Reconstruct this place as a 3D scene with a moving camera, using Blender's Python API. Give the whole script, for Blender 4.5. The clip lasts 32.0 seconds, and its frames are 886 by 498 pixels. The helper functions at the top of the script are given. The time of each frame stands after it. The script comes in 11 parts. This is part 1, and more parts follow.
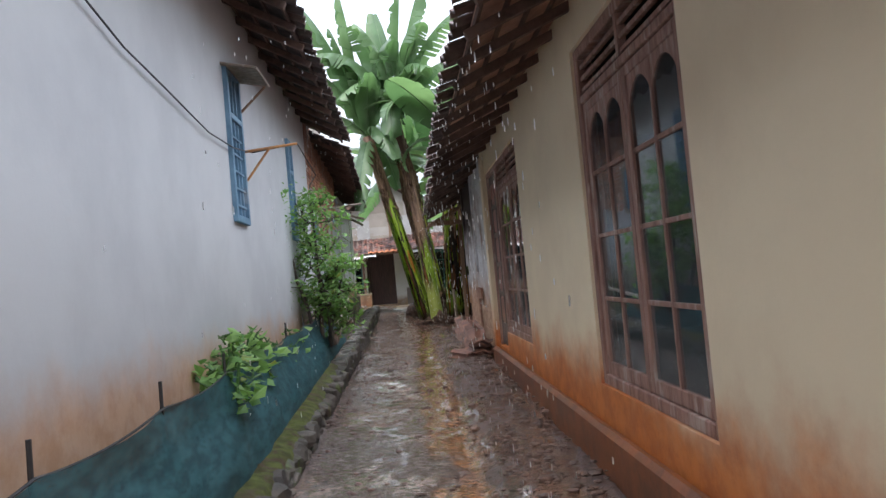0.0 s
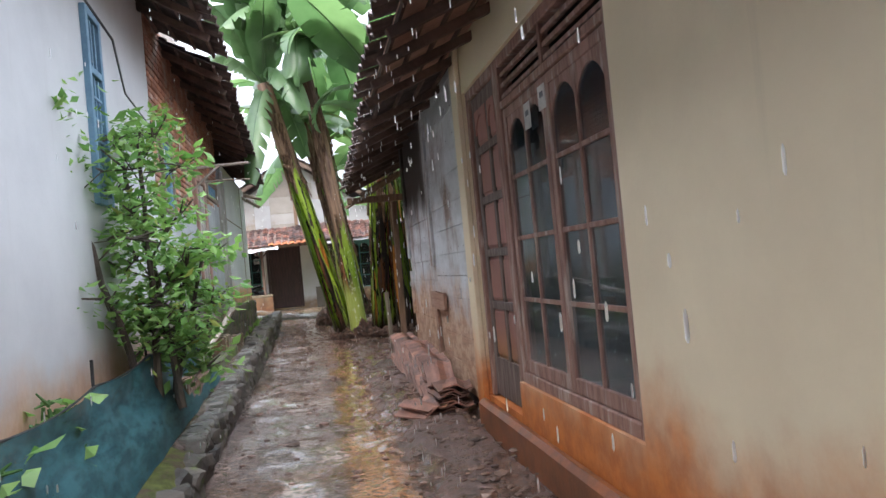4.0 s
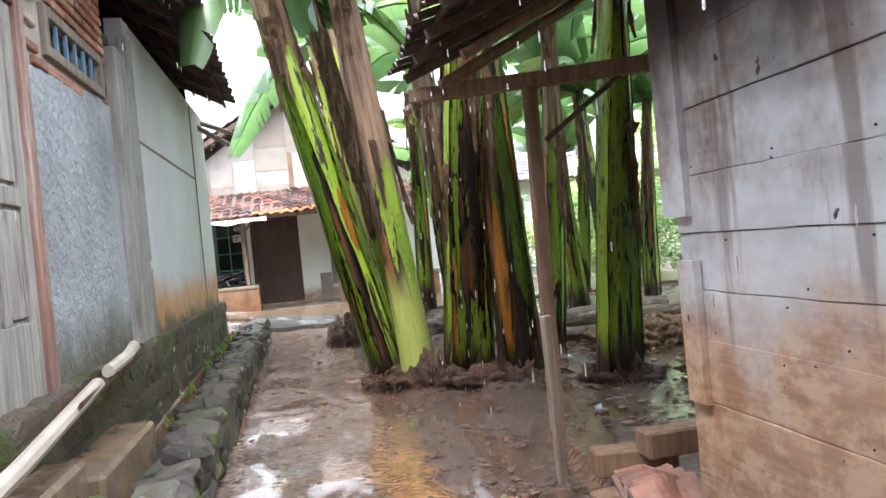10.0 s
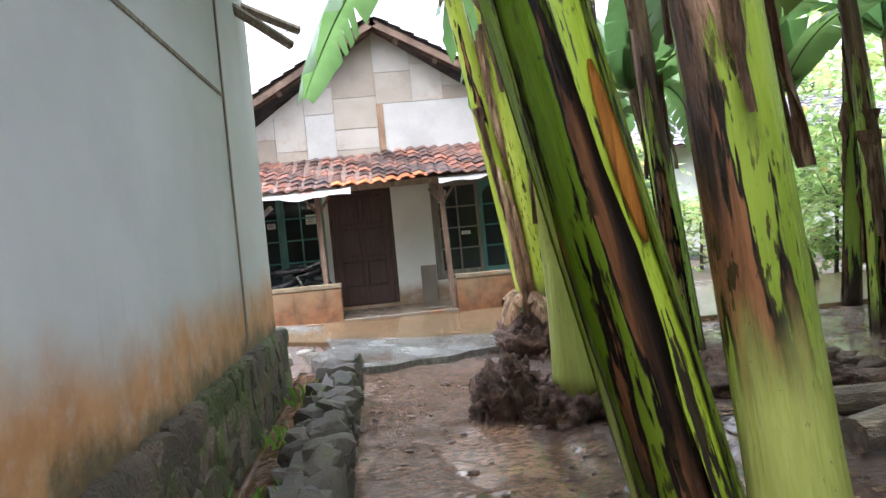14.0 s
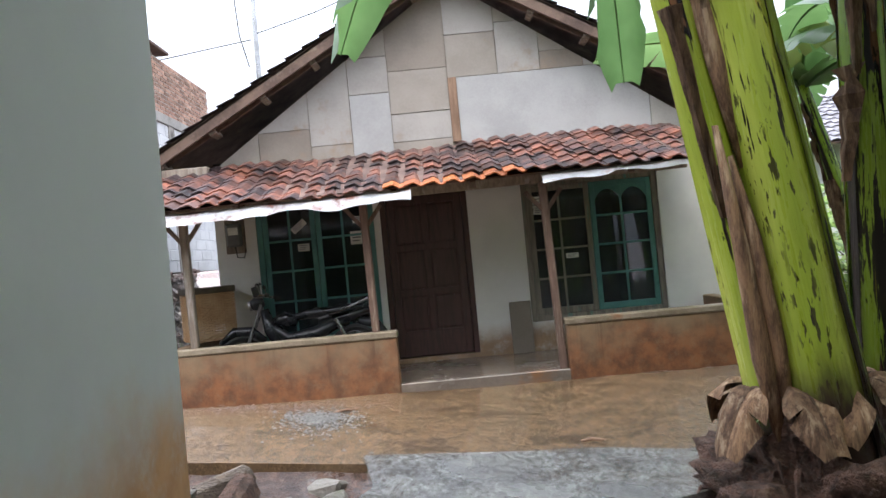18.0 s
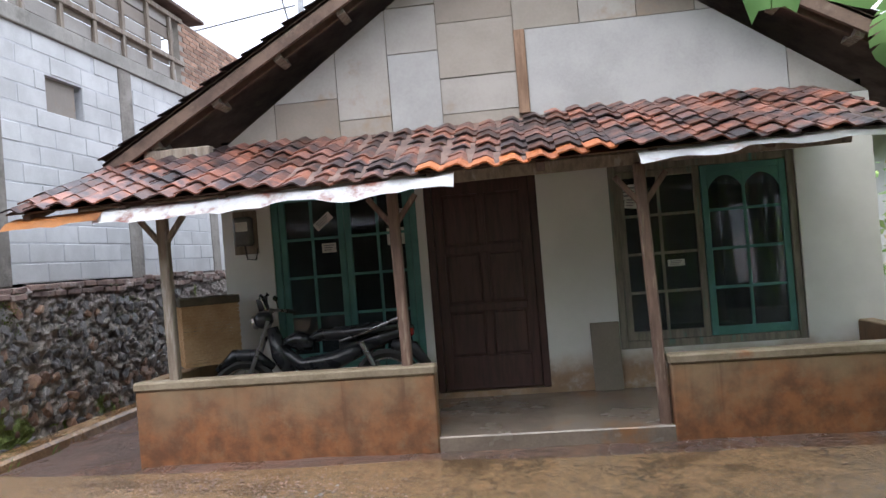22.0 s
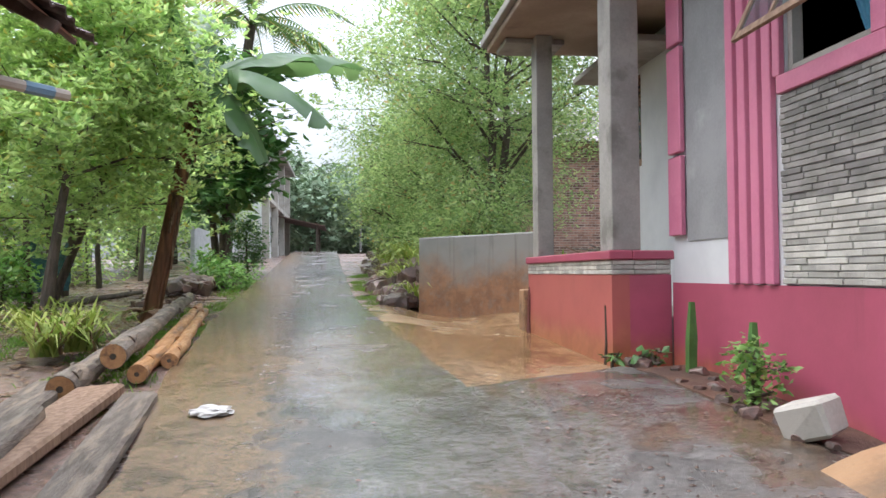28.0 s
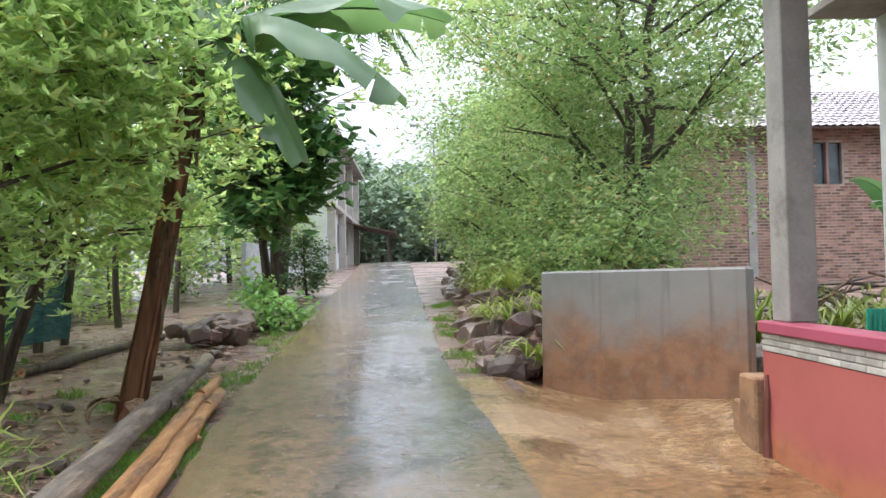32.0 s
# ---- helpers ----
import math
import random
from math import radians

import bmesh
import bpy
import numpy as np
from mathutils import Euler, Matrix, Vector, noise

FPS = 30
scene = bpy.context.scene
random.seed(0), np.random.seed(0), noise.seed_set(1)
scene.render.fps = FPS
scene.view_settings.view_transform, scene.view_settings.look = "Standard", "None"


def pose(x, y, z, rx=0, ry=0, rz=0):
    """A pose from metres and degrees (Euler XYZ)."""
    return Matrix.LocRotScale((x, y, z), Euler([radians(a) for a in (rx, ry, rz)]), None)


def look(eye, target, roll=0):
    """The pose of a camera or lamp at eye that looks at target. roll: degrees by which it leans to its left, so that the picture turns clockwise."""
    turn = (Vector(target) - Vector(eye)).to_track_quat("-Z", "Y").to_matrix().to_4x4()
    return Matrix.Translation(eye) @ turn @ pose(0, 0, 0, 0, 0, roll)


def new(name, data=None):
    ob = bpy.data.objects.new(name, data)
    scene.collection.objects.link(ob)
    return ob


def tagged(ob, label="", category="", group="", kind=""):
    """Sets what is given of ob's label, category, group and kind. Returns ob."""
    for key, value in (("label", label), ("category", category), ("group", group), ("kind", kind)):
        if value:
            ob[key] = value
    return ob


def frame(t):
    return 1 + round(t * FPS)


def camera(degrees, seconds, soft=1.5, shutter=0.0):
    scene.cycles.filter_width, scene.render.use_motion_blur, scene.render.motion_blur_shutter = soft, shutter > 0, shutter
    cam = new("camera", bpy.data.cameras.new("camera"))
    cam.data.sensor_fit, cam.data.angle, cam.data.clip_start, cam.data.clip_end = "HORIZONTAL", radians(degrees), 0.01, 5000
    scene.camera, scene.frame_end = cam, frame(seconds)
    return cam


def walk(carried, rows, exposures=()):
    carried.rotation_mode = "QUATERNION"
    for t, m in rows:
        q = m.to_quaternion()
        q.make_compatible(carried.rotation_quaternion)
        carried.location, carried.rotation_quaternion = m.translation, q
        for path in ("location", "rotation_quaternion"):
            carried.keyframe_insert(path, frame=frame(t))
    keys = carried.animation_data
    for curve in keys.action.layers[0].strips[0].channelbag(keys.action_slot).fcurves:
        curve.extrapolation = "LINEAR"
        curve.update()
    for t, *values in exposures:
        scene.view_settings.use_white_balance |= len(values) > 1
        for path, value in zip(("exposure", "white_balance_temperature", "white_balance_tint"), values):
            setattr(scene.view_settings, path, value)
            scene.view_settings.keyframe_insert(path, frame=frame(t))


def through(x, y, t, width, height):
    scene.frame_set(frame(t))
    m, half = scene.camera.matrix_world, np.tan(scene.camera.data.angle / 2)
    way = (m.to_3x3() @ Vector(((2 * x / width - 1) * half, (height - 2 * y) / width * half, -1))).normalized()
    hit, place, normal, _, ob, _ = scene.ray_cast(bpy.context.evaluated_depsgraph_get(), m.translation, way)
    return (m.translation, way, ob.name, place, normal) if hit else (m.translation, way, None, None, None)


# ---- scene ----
cam = camera(61.3, 32.0)
METRES, EYE, TILT, LEAN, TURN = 31.0, 1.22, 0.0, 0.0, -3.1
ROWS = [
    (0.0, 0.0, 0.0, 0.0, 0.19, 2.1, 5.22),
    (0.5, -0.0025, 0.0166, 0.0014, -0.92, 1.93, 5.23),
    (1.0, -0.0027, 0.0349, 0.0018, -1.86, 1.84, 5.24),
    (1.5, -0.0048, 0.0533, 0.0012, -2.72, 1.79, 5.27),
    (2.0, -0.0065, 0.0717, 0.0022, -3.53, 1.84, 5.33),
    (2.5, -0.0065, 0.0911, 0.0024, -4.41, 1.81, 5.34),
    (3.0, -0.0085, 0.1102, 0.0018, -5.24, 1.59, 5.36),
    (3.5, -0.0088, 0.1282, 0.0013, -6.1, 1.31, 5.35),
    (5.5, -0.0123, 0.1994, 0.0022, -8.26, 0.89, 5.55),
    (6.0, -0.0146, 0.2179, 0.0037, -8.49, 0.57, 5.64),
    (6.5, -0.0137, 0.2366, 0.0029, -8.67, 0.24, 5.62),
    (7.0, -0.0151, 0.2534, 0.0026, -8.76, -0.02, 5.63),
    (7.5, -0.0171, 0.2714, 0.0042, -8.74, -0.14, 5.61),
    (8.0, -0.0167, 0.2916, 0.0041, -8.6, -0.26, 5.64),
    (8.5, -0.0187, 0.3096, 0.0035, -8.4, -0.46, 5.67),
    (9.0, -0.0208, 0.3272, 0.0044, -8.05, -0.53, 5.61),
    (9.5, -0.0217, 0.3465, 0.0057, -7.64, -0.56, 5.58),
    (10.0, -0.0259, 0.3648, 0.0047, -7.15, -0.55, 5.53),
    (10.5, -0.0284, 0.3816, 0.0045, -6.55, -0.58, 5.54),
    (11.0, -0.0287, 0.3997, 0.006, -5.84, -0.62, 5.55),
    (11.5, -0.0312, 0.4176, 0.0063, -5.12, -0.72, 5.52),
    (12.0, -0.0326, 0.4356, 0.0062, -4.37, -0.8, 5.54),
    (12.5, -0.0346, 0.4543, 0.0072, -3.5, -0.8, 5.58),
    (13.0, -0.0394, 0.4738, 0.008, -2.78, -0.97, 5.49),
    (13.5, -0.0419, 0.4928, 0.0065, -2.16, -1.24, 5.45),
    (14.0, -0.0451, 0.5111, 0.0076, -1.45, -1.27, 5.42),
    (14.5, -0.049, 0.5305, 0.009, -0.73, -1.26, 5.48),
    (15.0, -0.0494, 0.5483, 0.0086, -0.05, -1.17, 5.44),
    (15.5, -0.0509, 0.5651, 0.0091, 0.57, -0.98, 5.44),
    (17.5, -0.0546, 0.6228, 0.0108, 2.79, 0.22, 5.48),
    (18.0, -0.0553, 0.6259, 0.0108, 3.37, 0.56, 5.39),
    (18.5, -0.0558, 0.6271, 0.0107, 4.04, 0.72, 5.28),
    (19.0, -0.0563, 0.6279, 0.0106, 4.69, 0.58, 5.17),
    (19.5, -0.0568, 0.6303, 0.0106, 5.23, 0.27, 5.06),
    (20.0, -0.0553, 0.6368, 0.0102, 5.61, -0.06, 4.92),
    (20.5, -0.0529, 0.647, 0.0111, 6.0, -0.27, 4.89),
    (21.0, -0.0533, 0.6613, 0.0122, 6.48, -0.32, 4.84),
    (21.5, -0.0528, 0.6761, 0.0124, 7.43, -0.02, 4.77),
    (22.0, -0.0524, 0.6915, 0.0141, 9.72, 0.5, 4.62),
    (22.5, -0.0564, 0.7066, 0.0131, 14.61, 1.16, 4.26),
    (23.0, -0.0589, 0.7206, 0.0135, 22.59, 1.66, 3.69),
    (23.5, -0.0606, 0.7352, 0.015, 32.35, 1.93, 2.83),
    (24.0, -0.0677, 0.7493, 0.017, 42.47, 2.05, 2.07),
    (24.5, -0.0747, 0.7588, 0.02, 52.16, 2.08, 1.38),
    (25.0, -0.0826, 0.7667, 0.0227, 60.35, 1.99, 0.94),
    (25.5, -0.0947, 0.7692, 0.0246, 66.47, 1.9, 0.71),
    (26.0, -0.1067, 0.7705, 0.025, 71.3, 1.87, 0.63),
    (26.5, -0.1228, 0.7735, 0.0277, 76.03, 1.94, 0.46),
    (28.5, -0.1814, 0.772, 0.032, 87.15, 1.72, 0.46),
    (29.0, -0.1963, 0.7711, 0.0369, 88.29, 1.68, 0.51),
    (29.5, -0.2138, 0.7731, 0.0393, 89.01, 1.66, 0.59),
    (30.0, -0.2291, 0.7721, 0.0393, 89.52, 1.67, 0.69),
    (30.5, -0.2448, 0.7679, 0.0434, 89.92, 1.72, 0.85),
    (31.0, -0.2619, 0.7668, 0.0436, 90.32, 1.69, 0.96),
    (31.5, -0.2777, 0.7653, 0.0448, 90.7, 1.69, 1.07),
    (32.0, -0.2958, 0.7621, 0.048, 90.9, 1.79, 1.15),
]
EXPOSURES = [(0.0, 0.88), (3.5, 1.25), (6.0, 2.0), (7.0, 1.8), (8.0, 1.88), (10.0, 2.1), (13.0, 1.75), (15.0, 1.6), (17.5, 1.08), (20.0, 0.98), (22.0, 0.85), (24.0, 0.65), (26.0, 0.5), (29.0, 0.66), (32.0, 0.76)]
walk(cam, [(t, pose(0, 0, EYE, TILT, LEAN, TURN) @ pose(METRES * x, METRES * y, METRES * z, 90 + pitch, roll, yaw)) for t, x, y, z, yaw, pitch, roll in ROWS], EXPOSURES)


# ---- light ----
world = bpy.data.worlds.new("overcast_sky")
scene.world = world
world.use_nodes = True
wt = world.node_tree
wbg = wt.nodes["Background"]
sky = wt.nodes.new("ShaderNodeTexSky")
sky.sky_type, sky.sun_disc = "NISHITA", False
sky.sun_elevation, sky.sun_rotation = radians(58), radians(200)
sky.air_density, sky.dust_density, sky.ozone_density = 1.0, 6.0, 1.0
veil = wt.nodes.new("ShaderNodeMix")
veil.data_type = "RGBA"
veil.inputs[0].default_value = 0.8
veil.inputs[7].default_value = (8.55, 9.2, 10.7, 1)
wt.links.new(sky.outputs[0], veil.inputs[6])
up = wt.nodes.new("ShaderNodeSeparateXYZ")
wt.links.new(wt.nodes.new("ShaderNodeTexCoord").outputs["Generated"], up.inputs[0])
dome = wt.nodes.new("ShaderNodeMapRange")
for k, v in enumerate((0.0, 1.0, 0.22, 1.76)):
    dome.inputs[k + 1].default_value = v
wt.links.new(up.outputs[2], dome.inputs[0])
shade = wt.nodes.new("ShaderNodeMix")
shade.data_type, shade.blend_type = "RGBA", "MULTIPLY"
shade.inputs[0].default_value = 1.0
wt.links.new(veil.outputs[2], shade.inputs[6])
wt.links.new(dome.outputs[0], shade.inputs[7])
wt.links.new(shade.outputs[2], wbg.inputs[0])
wbg.inputs[1].default_value = 0.19
sun = new("sun", bpy.data.lights.new("sun", "SUN"))
sun.data.energy, sun.data.angle, sun.data.color = 0.8, radians(40), (1.0, 0.97, 0.93)
sun.matrix_basis = look((0, 0, 30), (3, 8, 8))


# ---- material tools ----
class Nodes:
    """A thin wrapper to write node trees in few lines."""

    def __init__(self, name):
        self.mat = bpy.data.materials.new(name)
        self.mat.use_nodes = True
        self.tree = self.mat.node_tree
        self.bsdf = self.tree.nodes["Principled BSDF"]
        self.out = self.tree.nodes["Material Output"]
        self.geo = self.tree.nodes.new("ShaderNodeNewGeometry")
        self.pos = self.geo.outputs["Position"]

    def put(self, socket, value):
        if hasattr(value, "links"):
            self.tree.links.new(value, socket)
        elif hasattr(value, "__len__") and len(value) == 3 and socket.type == "RGBA":
            socket.default_value = (*value, 1)
        else:
            socket.default_value = value

    def math(self, op, a, b=0.0, clamp=False):
        n = self.tree.nodes.new("ShaderNodeMath")
        n.operation, n.use_clamp = op, clamp
        self.put(n.inputs[0], a), self.put(n.inputs[1], b)
        return n.outputs[0]

    def noise(self, scale, detail=4.0, rough=0.55, stretch=None, vector=None):
        v = vector or self.pos
        if stretch:
            m = self.tree.nodes.new("ShaderNodeMapping")
            m.inputs["Scale"].default_value = stretch
            self.put(m.inputs[0], v)
            v = m.outputs[0]
        n = self.tree.nodes.new("ShaderNodeTexNoise")
        self.put(n.inputs["Vector"], v)
        n.inputs["Scale"].default_value, n.inputs["Detail"].default_value, n.inputs["Roughness"].default_value = scale, detail, rough
        return n.outputs[0]

    def step(self, value, low, high, to_low=0.0, to_high=1.0):
        n = self.tree.nodes.new("ShaderNodeMapRange")
        n.interpolation_type = "SMOOTHSTEP"
        self.put(n.inputs[0], value)
        for i, v in enumerate((low, high, to_low, to_high)):
            self.put(n.inputs[i + 1], v)
        return n.outputs[0]

    def mix(self, f, a, b, how="MIX"):
        n = self.tree.nodes.new("ShaderNodeMix")
        n.data_type, n.blend_type = "RGBA", how
        self.put(n.inputs[0], f), self.put(n.inputs[6], a), self.put(n.inputs[7], b)
        return n.outputs[2]

    def axis(self, k, vector=None):
        n = self.tree.nodes.new("ShaderNodeSeparateXYZ")
        self.put(n.inputs[0], vector or self.pos)
        return n.outputs[k]

    def local(self):
        return self.tree.nodes.new("ShaderNodeTexCoord").outputs["Object"]

    def random(self):
        return self.tree.nodes.new("ShaderNodeObjectInfo").outputs["Random"]

    def island(self):
        return self.geo.outputs["Random Per Island"]

    def bump(self, height, strength=0.3, distance=0.01):
        n = self.tree.nodes.new("ShaderNodeBump")
        n.inputs["Strength"].default_value, n.inputs["Distance"].default_value = strength, distance
        self.put(n.inputs["Height"], height)
        self.put(self.bsdf.inputs["Normal"], n.outputs[0])

    def water(self, weight, rough=0.1):
        """A thin skin of water over the surface."""
        b = self.bsdf.inputs
        self.put(b["Coat Weight"], weight), self.put(b["Coat Roughness"], rough), self.put(b["Coat IOR"], 1.4)

    def done(self, colour, rough=0.7, metal=0.0, spec=0.5, alpha=1.0):
        b = self.bsdf.inputs
        self.put(b["Base Color"], colour), self.put(b["Roughness"], rough)
        self.put(b["Metallic"], metal), self.put(b["Specular IOR Level"], spec)
        if alpha != 1.0:
            self.put(b["Alpha"], alpha)
        return self.mat


def surface(name, c1, c2, scale=2.0, rough=0.7, fine=60.0, relief=0.2, distance=0.006, stretch=None, vary=0.0, metal=0.0, c3=None, patch=0.6, wet=0.0, island=False, own=False):
    """A surface with two scales of colour, fine relief and, if wanted, patches of a third colour; vary: spread from piece to piece."""
    n = Nodes(name)
    v = n.local() if own else n.pos
    big = n.noise(scale, 5.0, 0.6, stretch, v)
    small = n.noise(fine, 4.0, 0.6, stretch, v)
    f = n.step(n.math("ADD", n.math("MULTIPLY", big, 0.75), n.math("MULTIPLY", small, 0.25)), 0.36, 0.64)
    col = n.mix(f, c1, c2)
    if c3:
        col = n.mix(n.step(n.noise(scale * 0.7 + 0.3, 6.0, 0.65, stretch, v), patch - 0.06, patch + 0.09), col, c3)
    if vary:
        r = n.island() if island else n.random()
        col = n.mix(1.0, col, n.mix(r, (1 - vary,) * 3, (1 + vary,) * 3), "MULTIPLY")
    n.bump(n.math("ADD", big, small), relief, distance)
    ro = n.step(big, 0.3, 0.7, max(rough - 0.12, 0.03), min(rough + 0.1, 1.0))
    if wet:
        ro = n.math("MULTIPLY", ro, n.step(n.noise(scale * 1.3, 3.0), 0.42, 0.6, 1.0, 1.0 - wet))
    return n.done(col, ro, metal)


def muddy_wall(name, c1, c2, z, reach, mud1, mud2, rough=0.75, slope=0.0, streak=0.5, dark=(0.12, 0.11, 0.1), relief=0.15, fine=30.0, grime=0.62, even=0.55, depth=0.008, mould=0.0):
    """Painted plaster with rain streaks, and earth that has splashed up it to the height z (with the ground's rise along x)."""
    n = Nodes(name)
    big, small = n.noise(1.1, 6.0, 0.6), n.noise(fine, 5.0, 0.65)
    col = n.mix(n.step(big, 0.35, 0.68), c1, c2)
    run = n.noise(1.6, 5.0, 0.6, (5.0, 5.0, 0.22))
    col = n.mix(n.math("MULTIPLY", n.step(run, grime, grime + 0.16), streak), col, dark)
    h = n.axis(2)
    if slope:
        h = n.math("ADD", h, n.math("MULTIPLY", n.axis(0), slope))
    edge = n.math("ADD", h, n.math("MULTIPLY", n.math("SUBTRACT", n.noise(1.9, 6.0, 0.62), 0.5), reach * 1.5))
    f = n.step(edge, z + reach * 0.7, z - reach * 0.3)
    mud = n.mix(n.step(n.noise(5.0, 5.0, 0.65), 0.35, 0.65), mud1, mud2)
    col = n.mix(n.math("MULTIPLY", f, n.step(n.noise(9.0, 5.0, 0.7), 0.2, 0.55, even, 1.0)), col, mud)
    if mould:
        foot = n.math("ADD", n.axis(2), n.math("MULTIPLY", n.noise(2.6, 7.0, 0.7), 0.55))
        col = n.mix(n.math("MULTIPLY", n.step(foot, mould + 0.09, mould - 0.07), 0.85), col, n.mix(n.step(small, 0.4, 0.6), (0.075, 0.07, 0.045), (0.12, 0.115, 0.06)))
    n.bump(n.math("ADD", n.math("MULTIPLY", big, 0.6), small), relief, depth)
    return n.done(col, n.math("SUBTRACT", rough, n.math("MULTIPLY", f, 0.2)))


# ---- materials ----
ORANGE1, ORANGE2 = (0.42, 0.13, 0.035), (0.26, 0.075, 0.025)
cream = muddy_wall("cream_plaster", (0.79, 0.67, 0.47), (0.72, 0.6, 0.42), 0.46, 0.5, (0.6, 0.2, 0.05), (0.44, 0.13, 0.035), streak=0.12, even=0.92)
white_left = muddy_wall("white_plaster", (0.53, 0.54, 0.54), (0.46, 0.47, 0.475), 0.8, 0.36, (0.56, 0.36, 0.24), (0.46, 0.27, 0.16), streak=0.22, even=0.85, dark=(0.3, 0.28, 0.26))
white_board = muddy_wall("white_fibre_board", (0.65, 0.655, 0.675), (0.57, 0.575, 0.595), 1.14, 0.3, (0.62, 0.33, 0.16), (0.5, 0.25, 0.11), streak=0.6, dark=(0.26, 0.26, 0.25), relief=0.06, mould=1.2)
rough_plaster = muddy_wall("rough_grey_plaster", (0.43, 0.45, 0.47), (0.29, 0.3, 0.31), 1.02, 0.4, (0.2, 0.165, 0.125), (0.115, 0.105, 0.075), rough=0.9, streak=0.5, dark=(0.14, 0.14, 0.13), relief=1.0, fine=13.0, grime=0.58, even=0.75, depth=0.05)
facade_paint = muddy_wall("facade_paint", (0.82, 0.81, 0.8), (0.72, 0.71, 0.7), 0.55, 0.25, (0.4, 0.26, 0.16), (0.3, 0.2, 0.13), streak=0.3)
porch_paint = muddy_wall("rusty_stained_cement", (0.27, 0.2, 0.125), (0.2, 0.13, 0.075), 0.5, 0.8, (0.27, 0.11, 0.045), (0.13, 0.055, 0.028), streak=0.75, grime=0.56, dark=(0.075, 0.05, 0.036), even=0.45, relief=0.3)
cement = surface("cement", (0.34, 0.32, 0.29), (0.24, 0.23, 0.21), 2.0, 0.8, 45, 0.3, c3=(0.17, 0.16, 0.14))
cement_light = surface("pale_cement", (0.46, 0.43, 0.38), (0.34, 0.32, 0.28), 1.8, 0.8, 45, 0.25, c3=(0.3, 0.24, 0.18), patch=0.66)
grey_stained = muddy_wall("grey_stained_cement", (0.27, 0.26, 0.24), (0.2, 0.2, 0.19), 2.02, 0.75, (0.34, 0.17, 0.09), (0.22, 0.11, 0.06), streak=0.6, grime=0.55, dark=(0.12, 0.115, 0.105), even=0.5, relief=0.3)
brick_mat = surface("red_brick", (0.47, 0.22, 0.13), (0.33, 0.15, 0.1), 6, 0.85, 60, 0.5, vary=0.35, c3=(0.46, 0.37, 0.31), patch=0.56)
mortar = surface("mortar", (0.4, 0.36, 0.32), (0.28, 0.25, 0.22), 4, 0.95, 50, 0.6, 0.012)
block_mat = surface("white_concrete_block", (0.58, 0.585, 0.585), (0.48, 0.485, 0.485), 2.5, 0.85, 70, 0.25, vary=0.07)
block_mortar = surface("grey_mortar", (0.55, 0.56, 0.58), (0.43, 0.44, 0.46), 6, 0.95, 60, 0.5)
stone_silt = surface("silted_rubble_stone", (0.07, 0.056, 0.045), (0.15, 0.108, 0.08), 4, 0.72, 40, 1.0, 0.03, vary=0.4, c3=(0.075, 0.095, 0.025), patch=0.52)
bank_rock = surface("reddish_bank_rock", (0.17, 0.1, 0.08), (0.085, 0.06, 0.052), 5, 0.4, 40, 0.6, 0.012, vary=0.4, c3=(0.22, 0.18, 0.16), patch=0.62)
kerb_stone = surface("wet_kerb_stone", (0.05, 0.044, 0.038), (0.11, 0.092, 0.076), 5, 0.75, 45, 0.6, 0.012, vary=0.35, c3=(0.09, 0.12, 0.03), patch=0.6)
moss = surface("moss", (0.13, 0.15, 0.025), (0.06, 0.07, 0.02), 9, 0.95, 90, 1.0, 0.03, c3=(0.1, 0.07, 0.04), patch=0.54)
frame_wood = surface("weathered_painted_wood", (0.35, 0.195, 0.15), (0.215, 0.118, 0.093), 3, 0.6, 30, 0.5, stretch=(6, 6, 1), c3=(0.42, 0.33, 0.28), patch=0.57)
door_wood = muddy_wall("red_brown_door_wood", (0.37, 0.17, 0.135), (0.27, 0.12, 0.095), 0.62, 0.4, (0.4, 0.17, 0.06), (0.29, 0.115, 0.045), rough=0.5, streak=0.5, grime=0.55, dark=(0.17, 0.09, 0.075), even=0.6)
dark_door = surface("dark_varnished_wood", (0.1, 0.05, 0.045), (0.06, 0.034, 0.031), 3, 0.4, 30, 0.25, stretch=(8, 8, 1))
old_wood = surface("weathered_grey_wood", (0.3, 0.25, 0.2), (0.19, 0.15, 0.12), 3, 0.85, 26, 0.6, 0.008, stretch=(9, 9, 1), c3=(0.36, 0.33, 0.3), patch=0.6)
raw_wood = surface("raw_brown_wood", (0.27, 0.165, 0.105), (0.17, 0.1, 0.062), 3, 0.7, 26, 0.4, 0.006, stretch=(8, 8, 1))
black_wood = surface("sooty_rafter_wood", (0.16, 0.1, 0.078), (0.08, 0.053, 0.045), 3, 0.85, 30, 0.3)


